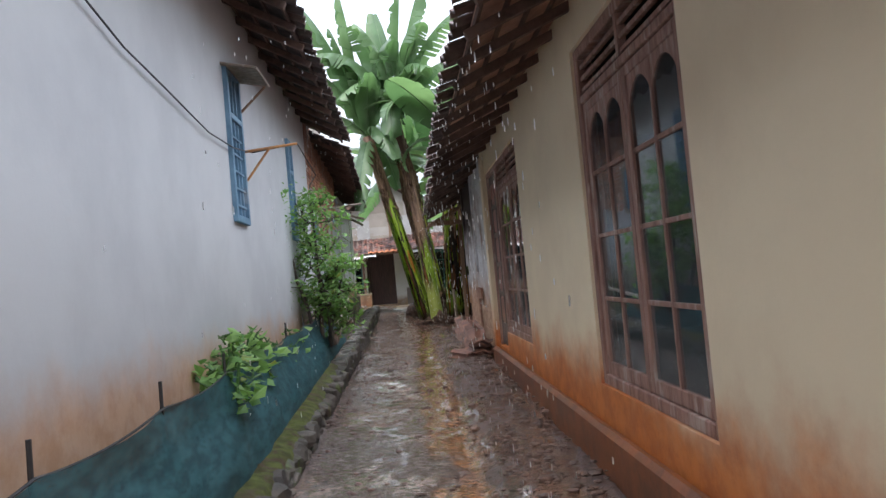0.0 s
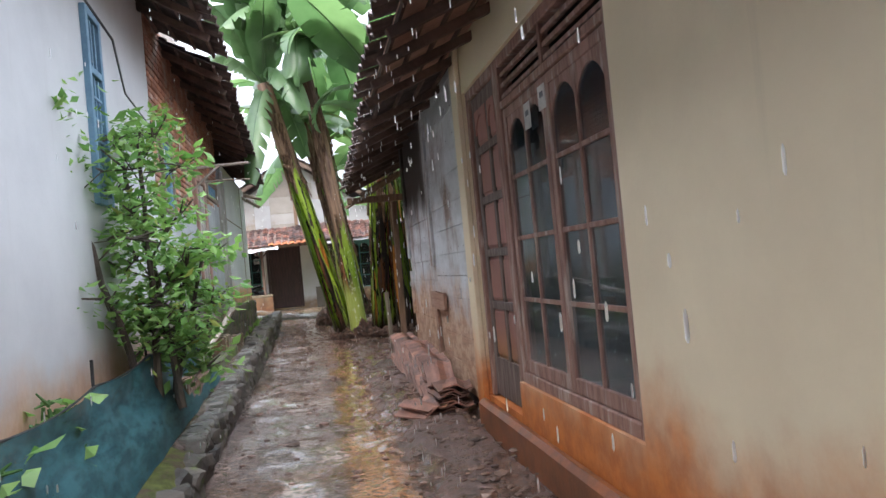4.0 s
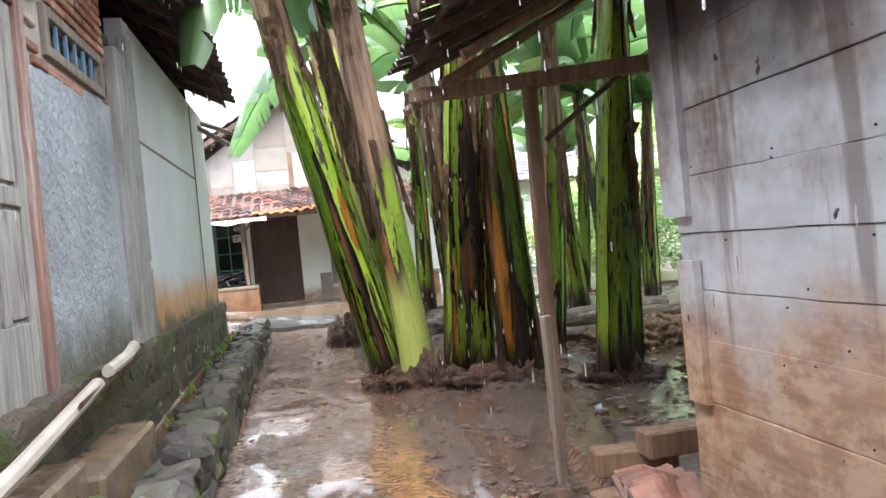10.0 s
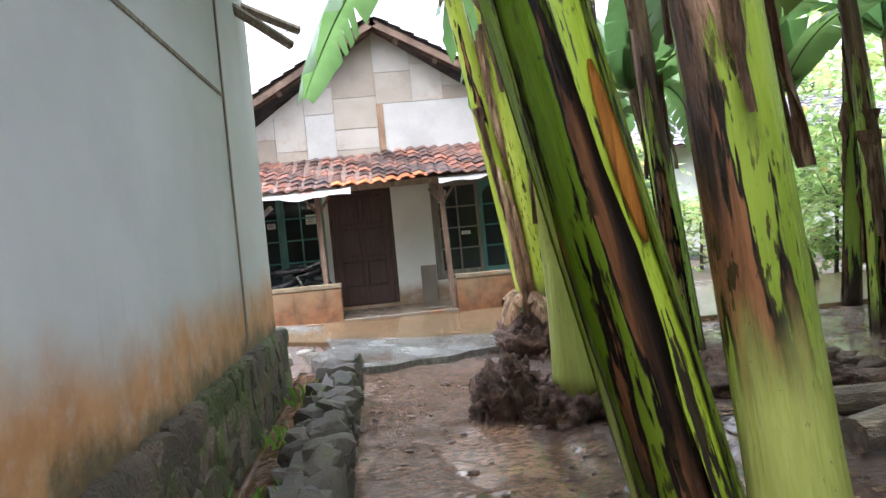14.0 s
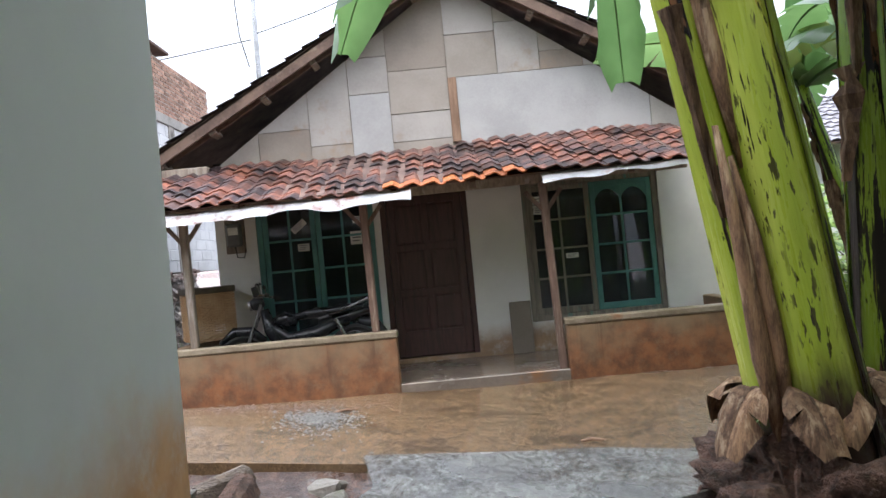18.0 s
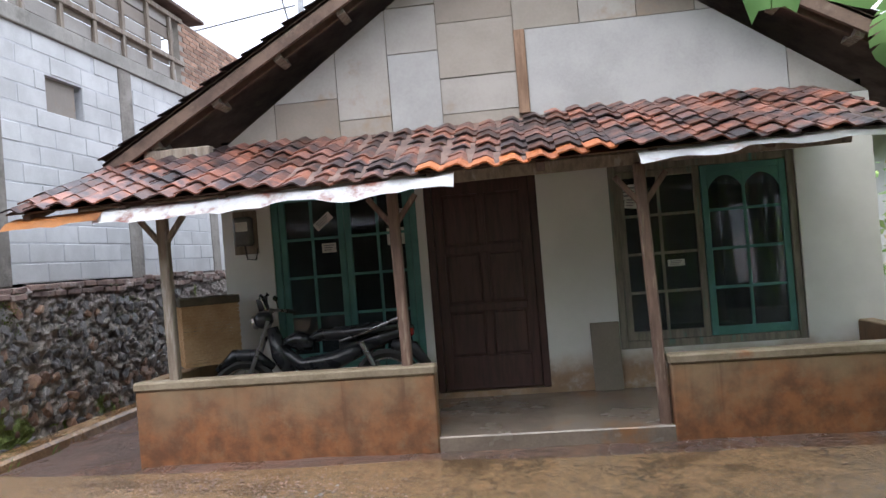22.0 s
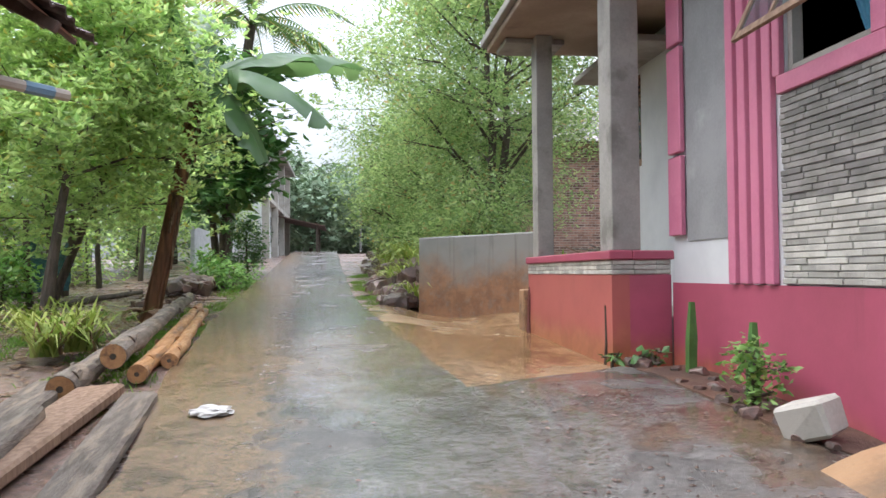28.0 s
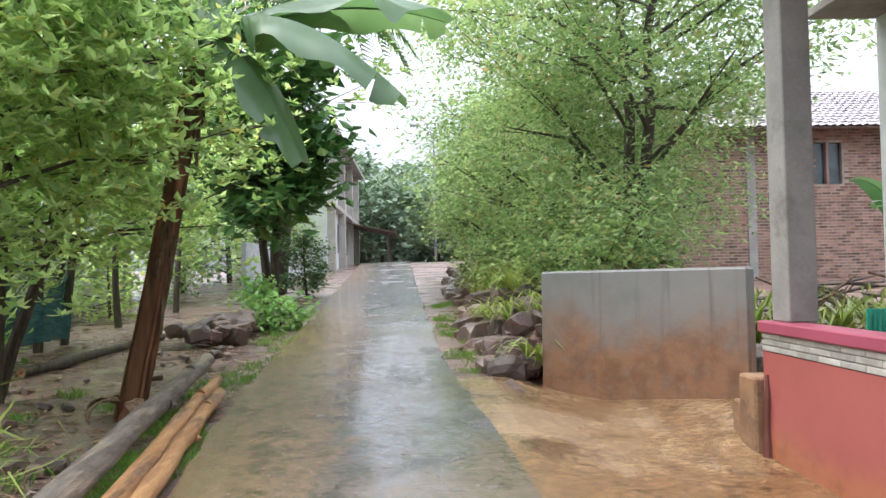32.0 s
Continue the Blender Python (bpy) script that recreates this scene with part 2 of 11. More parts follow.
def make_worn_door():
    """Teak leaf: varnish bleached above, peeled to dark and pale flakes below."""
    n = Nodes("worn_teak_door")
    grain = n.noise(2.4, 6.0, 0.6, (10, 10, 0.9))
    col = n.mix(n.step(grain, 0.36, 0.64), (0.37, 0.24, 0.17), (0.27, 0.165, 0.115))
    h = n.math("ADD", n.axis(2), n.math("MULTIPLY", n.math("SUBTRACT", n.noise(2.6, 6.0, 0.7, (2, 2, 0.6)), 0.5), 0.7))
    low = n.math("MULTIPLY", n.step(h, 2.6, 2.4), n.step(h, 1.95, 2.05))
    flakes = n.noise(7.0, 6.0, 0.72, (1.5, 1.5, 0.8))
    col = n.mix(n.math("MULTIPLY", low, n.step(flakes, 0.44, 0.5)), col, (0.13, 0.06, 0.045))
    col = n.mix(n.math("MULTIPLY", low, n.step(flakes, 0.6, 0.64)), col, (0.5, 0.42, 0.37))
    col = n.mix(n.step(h, 2.06, 1.98), col, (0.24, 0.115, 0.055))
    n.bump(n.math("ADD", grain, flakes), 0.3, 0.006)
    return n.done(col, 0.6)


brown_door = make_worn_door()


def make_boards():
    """Limewashed planks: pale near the house, washed off to stained brown wood farther along."""
    n = Nodes("limewashed_board")
    grain = n.noise(5.0, 6.0, 0.65, (1, 0.5, 9))
    knots = n.noise(2.3, 5.0, 0.6, (1, 1, 2.5))
    blot = n.noise(1.1, 6.0, 0.65, (1, 1.2, 0.8))
    bare = n.mix(n.step(grain, 0.35, 0.65), (0.3, 0.2, 0.15), (0.17, 0.105, 0.075))
    lime = n.mix(n.step(knots, 0.35, 0.7), (0.63, 0.64, 0.65), (0.49, 0.49, 0.49))
    worn = n.step(n.math("ADD", n.math("MULTIPLY", blot, 1.1), n.math("MULTIPLY", n.step(n.axis(1), 11.6, 12.9), 0.07)), 0.58, 0.8)
    col = n.mix(worn, lime, bare)
    run = n.noise(1.5, 5.0, 0.65, (3.2, 3.2, 0.3))
    col = n.mix(n.math("MULTIPLY", n.step(run, 0.58, 0.68), n.step(n.axis(1), 11.5, 12.6, 0.1, 0.6)), col, (0.15, 0.09, 0.065))
    # Nearly black towards the top of the farther planks, with an uneven edge.
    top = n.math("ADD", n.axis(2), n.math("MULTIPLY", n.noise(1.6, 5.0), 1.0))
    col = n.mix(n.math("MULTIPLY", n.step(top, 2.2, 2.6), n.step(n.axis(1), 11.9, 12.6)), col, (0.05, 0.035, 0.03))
    low = n.math("ADD", n.axis(2), n.math("MULTIPLY", n.math("SUBTRACT", n.noise(1.7, 6.0, 0.7), 0.5), 1.5))
    col = n.mix(n.math("MULTIPLY", n.step(low, 1.32, 0.68), 0.9), col, n.mix(n.step(n.noise(6.0, 6.0, 0.72, (1, 1, 1.6)), 0.42, 0.6), n.mix(n.step(grain, 0.3, 0.7), (0.46, 0.235, 0.125), (0.29, 0.145, 0.08)), (0.54, 0.35, 0.22)))
    nails = n.noise(14.0, 2.0, 0.4)
    col = n.mix(n.step(nails, 0.74, 0.77), col, (0.06, 0.035, 0.025))
    n.bump(n.math("ADD", grain, n.math("MULTIPLY", knots, 0.5)), 0.35, 0.006)
    return n.done(col, 0.75)


pale_boards = make_boards()

tile_mat = surface("wet_clay_tile", (0.21, 0.08, 0.05), (0.09, 0.045, 0.038), 4, 0.46, 50, 0.3, vary=0.6, c3=(0.04, 0.028, 0.03), patch=0.5)
tile_orange = surface("orange_clay_tile", (0.45, 0.15, 0.05), (0.3, 0.09, 0.04), 6, 0.4, 50, 0.3, vary=0.25)
tile_old = surface("blackened_clay_tile", (0.11, 0.07, 0.06), (0.05, 0.034, 0.03), 5, 0.6, 50, 0.4, vary=0.4, island=True)
tile_under = surface("tile_underside", (0.46, 0.27, 0.2), (0.3, 0.175, 0.135), 5, 0.8, 50, 0.3)
tile_stack = surface("stacked_clay_tile", (0.23, 0.105, 0.07), (0.115, 0.058, 0.043), 5, 0.62, 50, 0.4, vary=0.5, c3=(0.045, 0.03, 0.027), patch=0.6)
tin = surface("galvanised_tin", (0.7, 0.71, 0.73), (0.52, 0.53, 0.55), 2.6, 0.42, 20, 0.15, metal=0.35, c3=(0.3, 0.09, 0.045), patch=0.63)
tin_rust = surface("rusty_tin", (0.5, 0.21, 0.06), (0.3, 0.12, 0.05), 3, 0.55, 25, 0.2, c3=(0.55, 0.5, 0.45), patch=0.66)
teal = surface("teal_painted_wood", (0.1, 0.27, 0.25), (0.07, 0.195, 0.185), 3, 0.5, 40, 0.15, c3=(0.14, 0.13, 0.12), patch=0.68)
blue_paint = surface("blue_painted_wood", (0.16, 0.29, 0.4), (0.11, 0.21, 0.3), 3, 0.6, 40, 0.2, c3=(0.3, 0.34, 0.37), patch=0.64)
pink = surface("pink_paint", (0.6, 0.19, 0.29), (0.52, 0.15, 0.24), 1.5, 0.55, 40, 0.1, c3=(0.66, 0.3, 0.36), patch=0.68)
pink_dado = muddy_wall("crimson_dado_paint", (0.42, 0.085, 0.14), (0.34, 0.07, 0.11), 0.3, 0.3, (0.42, 0.13, 0.08), (0.3, 0.09, 0.05), 0.5, slope=0.115, streak=0.3, dark=(0.2, 0.05, 0.06))
pale_wall = muddy_wall("pale_wall_paint", (0.62, 0.63, 0.63), (0.52, 0.53, 0.54), -9, 0.2, ORANGE1, ORANGE2, streak=0.25, dark=(0.3, 0.3, 0.3))
ledge_stone = surface("pale_ledge_stone", (0.5, 0.48, 0.43), (0.36, 0.34, 0.3), 6, 0.8, 60, 0.5, vary=0.3)
ledge_grey = surface("grey_ledge_stone", (0.27, 0.25, 0.23), (0.19, 0.18, 0.16), 6, 0.8, 60, 0.5, vary=0.3)
grey_plaster = surface("grey_bare_plaster", (0.3, 0.3, 0.3), (0.22, 0.22, 0.22), 1.4, 0.85, 40, 0.2, c3=(0.38, 0.38, 0.38), patch=0.6)
soffit = surface("canopy_soffit_board", (0.36, 0.27, 0.2), (0.27, 0.2, 0.15), 1.3, 0.85, 30, 0.15, c3=(0.18, 0.13, 0.1), patch=0.62)
soil = surface("wet_garden_soil", (0.13, 0.07, 0.045), (0.075, 0.042, 0.03), 2.5, 0.6, 35, 0.8, 0.02)
wicker = surface("woven_bamboo", (0.56, 0.38, 0.22), (0.42, 0.26, 0.13), 5, 0.7, 60, 0.4)
wicker_dark = surface("dark_wet_bamboo", (0.12, 0.1, 0.07), (0.07, 0.06, 0.045), 5, 0.6, 60, 0.4)
black_plastic = surface("black_plastic", (0.016, 0.018, 0.022), (0.028, 0.03, 0.034), 4, 0.28, 60, 0.05)
rubber = surface("tyre_rubber", (0.015, 0.015, 0.015), (0.03, 0.028, 0.026), 8, 0.8, 60, 0.2)
steel = surface("dull_steel", (0.45, 0.45, 0.46), (0.3, 0.3, 0.3), 4, 0.3, 50, 0.1, metal=0.9)
wire_mat = surface("black_cable", (0.03, 0.03, 0.032), (0.02, 0.02, 0.02), 5, 0.5, 50, 0.05)
paper = surface("white_paper_sticker", (0.7, 0.69, 0.66), (0.55, 0.54, 0.52), 6, 0.7, 60, 0.1)
print_ink = surface("printed_ink", (0.12, 0.12, 0.13), (0.2, 0.2, 0.22), 6, 0.7, 60, 0.0)
plaster_pipe = surface("pale_bamboo_pole", (0.55, 0.48, 0.4), (0.42, 0.36, 0.3), 3, 0.7, 40, 0.2)
bamboo = surface("orange_bamboo", (0.55, 0.27, 0.1), (0.42, 0.2, 0.08), 3, 0.6, 40, 0.2)
bark = surface("dark_bark", (0.1, 0.075, 0.055), (0.055, 0.045, 0.035), 6, 0.85, 40, 0.8, 0.015, stretch=(3, 3, 1))
log_bark = surface("grey_log_bark", (0.23, 0.185, 0.15), (0.12, 0.09, 0.07), 5, 0.6, 40, 1.0, 0.02, stretch=(0.5, 3, 3), c3=(0.34, 0.26, 0.19), patch=0.56)
log_bare = surface("peeled_orange_log", (0.52, 0.27, 0.11), (0.36, 0.17, 0.07), 5, 0.45, 40, 0.8, 0.015, stretch=(0.5, 3, 3), c3=(0.17, 0.085, 0.045), patch=0.56)
rot_root = surface("rotting_root_mass", (0.17, 0.088, 0.06), (0.045, 0.026, 0.019), 13, 0.6, 60, 1.0, 0.04, c3=(0.2, 0.12, 0.08), patch=0.62)
clod = surface("wet_mud_clod", (0.15, 0.085, 0.06), (0.07, 0.045, 0.035), 6, 0.5, 40, 0.6, 0.01, vary=0.3, island=True)
dry_leaf = surface("dry_banana_leaf", (0.3, 0.175, 0.095), (0.1, 0.055, 0.035), 5, 0.8, 40, 0.8, 0.01, stretch=(6, 6, 0.8), vary=0.45, island=True, c3=(0.44, 0.31, 0.2), patch=0.58)
cactus_mat = surface("cactus_green", (0.05, 0.13, 0.03), (0.08, 0.18, 0.04), 9, 0.6, 60, 0.3)
curtain = surface("blue_curtain", (0.16, 0.48, 0.68), (0.11, 0.36, 0.55), 4, 0.85, 60, 0.2)
bag_white = surface("white_film", (0.5, 0.48, 0.46), (0.36, 0.34, 0.32), 6, 0.8, 50, 0.3)


def make_glass(name, tint, rough):
    n = Nodes(name)
    smear = n.noise(3.0, 4.0)
    m = n.done(tint, n.step(smear, 0.3, 0.8, rough, rough + 0.03), 0.0, 0.3)
    n.put(n.bsdf.inputs["Transmission Weight"], n.step(n.noise(2.2, 5.0, 0.6), 0.3, 0.7, 0.975, 0.935))
    n.put(n.bsdf.inputs["IOR"], 1.5)
    return m


glass = make_glass("dark_window_glass", (0.52, 0.62, 0.66), 0.01)


def make_net():
    """Woven shade net: dark green threads with small gaps."""
    n = Nodes("green_shade_net")
    fold = n.noise(6.0, 4.0, 0.6, (1, 1, 3))
    col = n.mix(n.step(fold, 0.35, 0.65), (0.012, 0.06, 0.07), (0.035, 0.125, 0.14))
    n.bump(n.noise(300.0, 2.0), 0.4, 0.004)
    weave = n.step(n.noise(240.0, 2.0, 0.5), 0.3, 0.45, 0.55, 0.97)
    return n.done(col, 0.6, 0, 0.4, weave)


net_mat = make_net()


def make_leaf(name, c1, c2, c3, rough=0.4, through=0.25, veins=0.0):
    n = Nodes(name)
    r = n.island()
    col = n.mix(n.step(r, 0.0, 0.75), c1, c2)
    col = n.mix(n.step(r, 0.93, 0.97), col, c3)
    col = n.mix(n.step(n.noise(0.7 if not veins else 2.0, 3.0), 0.3, 0.7), col, n.mix(1.0, col, (0.7, 0.75, 0.7), "MULTIPLY"))
    m = n.done(col, rough, 0, 0.5 if veins else 0.25)
    if through:
        tr = n.tree.nodes.new("ShaderNodeBsdfTranslucent")
        n.put(tr.inputs[0], n.mix(1.0, col, (1.2, 1.32, 0.92), "MULTIPLY"))
        mx = n.tree.nodes.new("ShaderNodeMixShader")
        mx.inputs[0].default_value = through
        n.tree.links.new(n.bsdf.outputs[0], mx.inputs[1])
        n.tree.links.new(tr.outputs[0], mx.inputs[2])
        n.tree.links.new(mx.outputs[0], n.out.inputs[0])
    return m


banana_leaf = make_leaf("banana_leaf_green", (0.1, 0.185, 0.088), (0.2, 0.305, 0.155), (0.28, 0.32, 0.12), 0.28, 0.4, 1)
bush_leaf = make_leaf("lime_bush_leaf", (0.15, 0.31, 0.09), (0.32, 0.5, 0.17), (0.32, 0.35, 0.09), 0.35, 0.38)
tree_leaf = make_leaf("small_tree_leaf", (0.2, 0.3, 0.14), (0.48, 0.56, 0.3), (0.5, 0.37, 0.2), 0.6, 0.55)
yellow_leaf = make_leaf("bright_tree_leaf", (0.3, 0.42, 0.19), (0.61, 0.69, 0.37), (0.62, 0.5, 0.2), 0.4, 0.66)
dark_leaf = make_leaf("dark_broad_leaf", (0.06, 0.14, 0.045), (0.13, 0.25, 0.08), (0.2, 0.26, 0.08))
# Pale bluish green: distance haze is painted into this leaf colour.
hazed_leaf = make_leaf("far_tree_leaf", (0.18, 0.26, 0.17), (0.28, 0.36, 0.25), (0.22, 0.26, 0.16), 0.6, 0.15)
lily_leaf = make_leaf("striped_lily_leaf", (0.2, 0.3, 0.05), (0.38, 0.42, 0.12), (0.4, 0.38, 0.15))
grass_leaf = make_leaf("grass_blade", (0.12, 0.25, 0.045), (0.23, 0.38, 0.08), (0.3, 0.25, 0.08))
palm_leaf = make_leaf("palm_leaf", (0.07, 0.15, 0.04), (0.14, 0.22, 0.06), (0.4, 0.28, 0.08))


def make_trunk(name, g1, g2, dry_h, black=0.585, brown=0.54, orange=0.64, pale=0.0):
    """Banana stem: green sheaths with long black and brown streaks, dry and shaggy above the height dry_h."""
    n = Nodes(name)
    lie = n.tree.nodes.new("ShaderNodeAttribute")
    lie.attribute_name = "along"
    v = lie.outputs["Vector"]
    h = n.axis(2, v)
    r = n.random()
    shift = n.tree.nodes.new("ShaderNodeCombineXYZ")
    n.put(shift.inputs[0], n.math("MULTIPLY", r, 40.0))
    moved = n.tree.nodes.new("ShaderNodeVectorMath")
    n.put(moved.inputs[0], v), n.put(moved.inputs[1], shift.outputs[0])
    v = moved.outputs[0]
    a = n.noise(1.0, 5.0, 0.6, (4.2, 4.2, 0.42), v)
    b = n.noise(1.0, 6.0, 0.68, (8, 8, 0.6), v)
    fibre = n.noise(1.0, 4.0, 0.6, (70, 70, 1.5), v)
    col = n.mix(n.step(n.noise(0.9, 3.0, 0.5, (4, 4, 0.35), v), 0.35, 0.62), g1, g2)
    col = n.mix(1.0, col, n.mix(fibre, (0.84, 0.86, 0.8), (1.13, 1.1, 1.13)), "MULTIPLY")
    col = n.mix(n.step(n.noise(1.0, 4.0, 0.6, (5, 5, 0.5), v), orange, orange + 0.05), col, (0.5, 0.22, 0.045))
    husk = n.mix(n.step(b, 0.38, 0.62), (0.33, 0.2, 0.12), (0.09, 0.05, 0.035))
    col = n.mix(n.step(a, brown, brown + 0.012), col, n.mix(n.step(b, 0.42, 0.58), (0.24, 0.11, 0.05), (0.05, 0.026, 0.018)))
    torn = n.step(n.math("ABSOLUTE", n.math("SUBTRACT", a, brown), 0.0), 0.022, 0.01)
    col = n.mix(torn, col, (0.014, 0.01, 0.008))
    col = n.mix(n.step(b, black, black + 0.012), col, (0.018, 0.013, 0.01))
    dash = n.math("MULTIPLY", n.step(n.noise(1.0, 3.0, 0.6, (34, 34, 6.5), v), 0.57, 0.61), n.step(n.noise(1.0, 3.0, 0.6, (3.5, 3.5, 0.9), v), 0.47, 0.55))
    col = n.mix(n.math("MULTIPLY", dash, 0.92), col, (0.03, 0.022, 0.01))
    if pale:
        foot = n.math("ADD", h, n.math("MULTIPLY", n.noise(1.0, 5.0, 0.6, (9, 9, 2), v), 0.5))
        col = n.mix(n.step(foot, pale + 0.25, pale - 0.2), col, n.mix(fibre, (0.29, 0.37, 0.06), (0.44, 0.49, 0.17)))
    else:
        foot = n.math("ADD", h, n.math("MULTIPLY", n.noise(1.0, 5.0, 0.6, (9, 9, 2), v), 0.5))
        col = n.mix(n.step(foot, 0.8, 0.45), col, (0.04, 0.024, 0.018))
    edge = n.tree.nodes.new("ShaderNodeAttribute")
    edge.attribute_name = "rim"
    rim = n.step(n.math("ADD", edge.outputs["Fac"], n.math("MULTIPLY", n.math("SUBTRACT", n.noise(1.0, 6.0, 0.7, (30, 30, 3.0), v), 0.5), 1.2)), 0.74, 0.86)
    col = n.mix(n.math("MULTIPLY", rim, 0.93), col, (0.022, 0.014, 0.01))
    shag = n.noise(1.0, 6.0, 0.7, (10, 10, 1.1), v)
    dry = n.step(n.math("ADD", h, n.math("MULTIPLY", n.math("SUBTRACT", shag, 0.5), 3.6)), dry_h, dry_h + 0.3)
    col = n.mix(dry, col, n.mix(1.0, husk, n.mix(fibre, (0.5, 0.5, 0.5), (1.4, 1.4, 1.4)), "MULTIPLY"))
    spots = n.noise(30.0, 4.0, 0.7, (1, 1, 0.5), v)
    col = n.mix(n.math("MULTIPLY", n.step(spots, 0.66, 0.7), 0.8), col, (0.04, 0.045, 0.015))
    n.bump(n.math("ADD", n.math("ADD", n.math("ADD", a, b), n.math("MULTIPLY", fibre, 0.25)), n.math("MULTIPLY", dry, n.math("ADD", spots, shag))), 0.7, 0.025)
    return n.done(col, n.math("ADD", n.step(b, 0.5, 0.65, 0.26, 0.55), n.math("MULTIPLY", dry, 0.35)), 0, 0.5)


stem_green = make_trunk("banana_stem_green", (0.13, 0.24, 0.014), (0.32, 0.45, 0.045), 3.0, 0.585, 0.6, 0.63)
stem_pale = make_trunk("banana_stem_shaggy", (0.13, 0.22, 0.02), (0.27, 0.38, 0.05), 1.75, 0.585, 0.6, 0.66, 1.15)
stem_brown = make_trunk("banana_stem_brown", (0.14, 0.24, 0.02), (0.29, 0.4, 0.05), 2.9, 0.56, 0.525, 0.57)
stem_orange = make_trunk("banana_stem_orange", (0.08, 0.17, 0.015), (0.18, 0.28, 0.03), 2.7, 0.565, 0.55, 0.56)
stem_smooth = make_trunk("banana_stem_smooth", (0.13, 0.18, 0.02), (0.25, 0.29, 0.05), 1.6, 0.6, 0.59, 0.7, 1.1)
stem_grove = make_trunk("banana_stem_grove", (0.16, 0.28, 0.03), (0.34, 0.46, 0.08), 2.0, 0.57, 0.55, 0.62)
stem_bright = make_trunk("banana_stem_bright", (0.33, 0.43, 0.04), (0.55, 0.62, 0.12), 3.6, 0.64, 0.64, 0.6)
stem_mat = stem_green


def make_mud():
    """Alley mud and garden soil, wet: a worn lane under a skin of water, churned clods beside it."""
    n = Nodes("wet_mud")
    big, mid, small = n.noise(0.5, 5.0, 0.6), n.noise(2.4, 6.0, 0.65), n.noise(38.0, 5.0, 0.7)
    lumps = n.noise(11.0, 5.0, 0.65)
    col = n.mix(n.step(mid, 0.35, 0.65), (0.14, 0.076, 0.058), (0.07, 0.042, 0.035))
    col = n.mix(n.step(small, 0.45, 0.75), col, (0.15, 0.105, 0.085))
    col = n.mix(n.step(lumps, 0.52, 0.66), col, (0.07, 0.042, 0.034))
    y = n.axis(1)
    x = n.axis(0)
    lane = n.math("MULTIPLY", n.step(n.math("ADD", x, n.math("MULTIPLY", n.math("SUBTRACT", mid, 0.5), 0.5)), 0.3, 0.16), n.math("MULTIPLY", n.step(y, 23.5, 22.0), n.step(x, -3.4, -2.4)))
    col = n.mix(n.step(x, -6.0, -8.0, 0.0, 0.9), col, n.mix(n.step(mid, 0.35, 0.65), (0.25, 0.145, 0.105), (0.14, 0.085, 0.065)))
    col = n.mix(lane, col, n.mix(n.step(big, 0.45, 0.66), (0.27, 0.245, 0.235), (0.23, 0.155, 0.115)))
    rut = n.math("MULTIPLY", n.math("MULTIPLY", n.step(n.math("ADD", x, n.math("MULTIPLY", n.math("SUBTRACT", mid, 0.5), 0.35)), 0.02, 0.1), n.step(n.math("ADD", x, n.math("MULTIPLY", n.math("SUBTRACT", mid, 0.5), 0.35)), 0.48, 0.36)), n.step(y, 17.5, 15.5))
    col = n.mix(n.math("MULTIPLY", rut, n.step(n.noise(1.1, 4.0), 0.36, 0.5)), col, (0.3, 0.15, 0.065))
    col = n.mix(n.math("MULTIPLY", lane, n.step(n.math("ADD", y, n.math("MULTIPLY", n.math("SUBTRACT", mid, 0.5), 6.0)), 14.5, 19.0, 0.0, 0.8)), col, (0.3, 0.155, 0.09))
    grit = n.noise(95.0, 4.0, 0.75)
    col = n.mix(n.step(grit, 0.54, 0.66), col, n.mix(1.0, col, (1.7, 1.7, 1.75), "MULTIPLY"))
    col = n.mix(n.step(grit, 0.45, 0.34), col, n.mix(1.0, col, (0.45, 0.45, 0.45), "MULTIPLY"))
    way = n.math("MULTIPLY", n.step(x, -1.6, -1.3), n.step(x, 4.6, 3.4))
    pool = n.step(n.math("ADD", n.math("MULTIPLY", n.noise(1.3, 4.0, 0.5, (1.6, 0.6, 1)), 0.85), n.math("MULTIPLY", small, 0.15)), 0.42, 0.58)
    pool = n.math("MAXIMUM", n.math("MULTIPLY", pool, 0.95), n.math("MULTIPLY", lane, n.step(small, 0.36, 0.56, 1.0, 0.62)))
    pool = n.math("MAXIMUM", pool, n.math("MULTIPLY", n.math("MULTIPLY", n.step(x, 1.7, 2.3), n.step(x, 5.5, 4.0)), n.step(n.noise(1.6, 4.0, 0.6), 0.42, 0.56)))
    pool = n.math("MAXIMUM", pool, n.math("MULTIPLY", rut, n.step(n.noise(1.1, 4.0), 0.36, 0.5)))
    pool = n.math("MULTIPLY", pool, n.math("ADD", 0.35, n.math("MULTIPLY", way, 0.65)))
    col = n.mix(n.math("MULTIPLY", pool, 0.45), col, (0.2, 0.105, 0.06))
    rings = n.noise(17.0, 4.0, 0.62, (1, 1.9, 1))
    # Ripple glints are put into the colour too: darker and lighter along the relief.
    col = n.mix(n.step(rings, 0.4, 0.6), n.mix(1.0, col, (0.68, 0.68, 0.68), "MULTIPLY"), n.mix(1.0, col, (1.3, 1.3, 1.3), "MULTIPLY"))
    dry = n.math("SUBTRACT", 1.0, n.math("MULTIPLY", pool, 1.1), True)
    h = n.math("ADD", n.math("MULTIPLY", n.math("ADD", n.math("ADD", n.math("MULTIPLY", lumps, 1.8), small), n.math("MULTIPLY", grit, 0.35)), dry), n.math("MULTIPLY", rings, 0.28))
    n.bump(h, 0.9, 0.03)
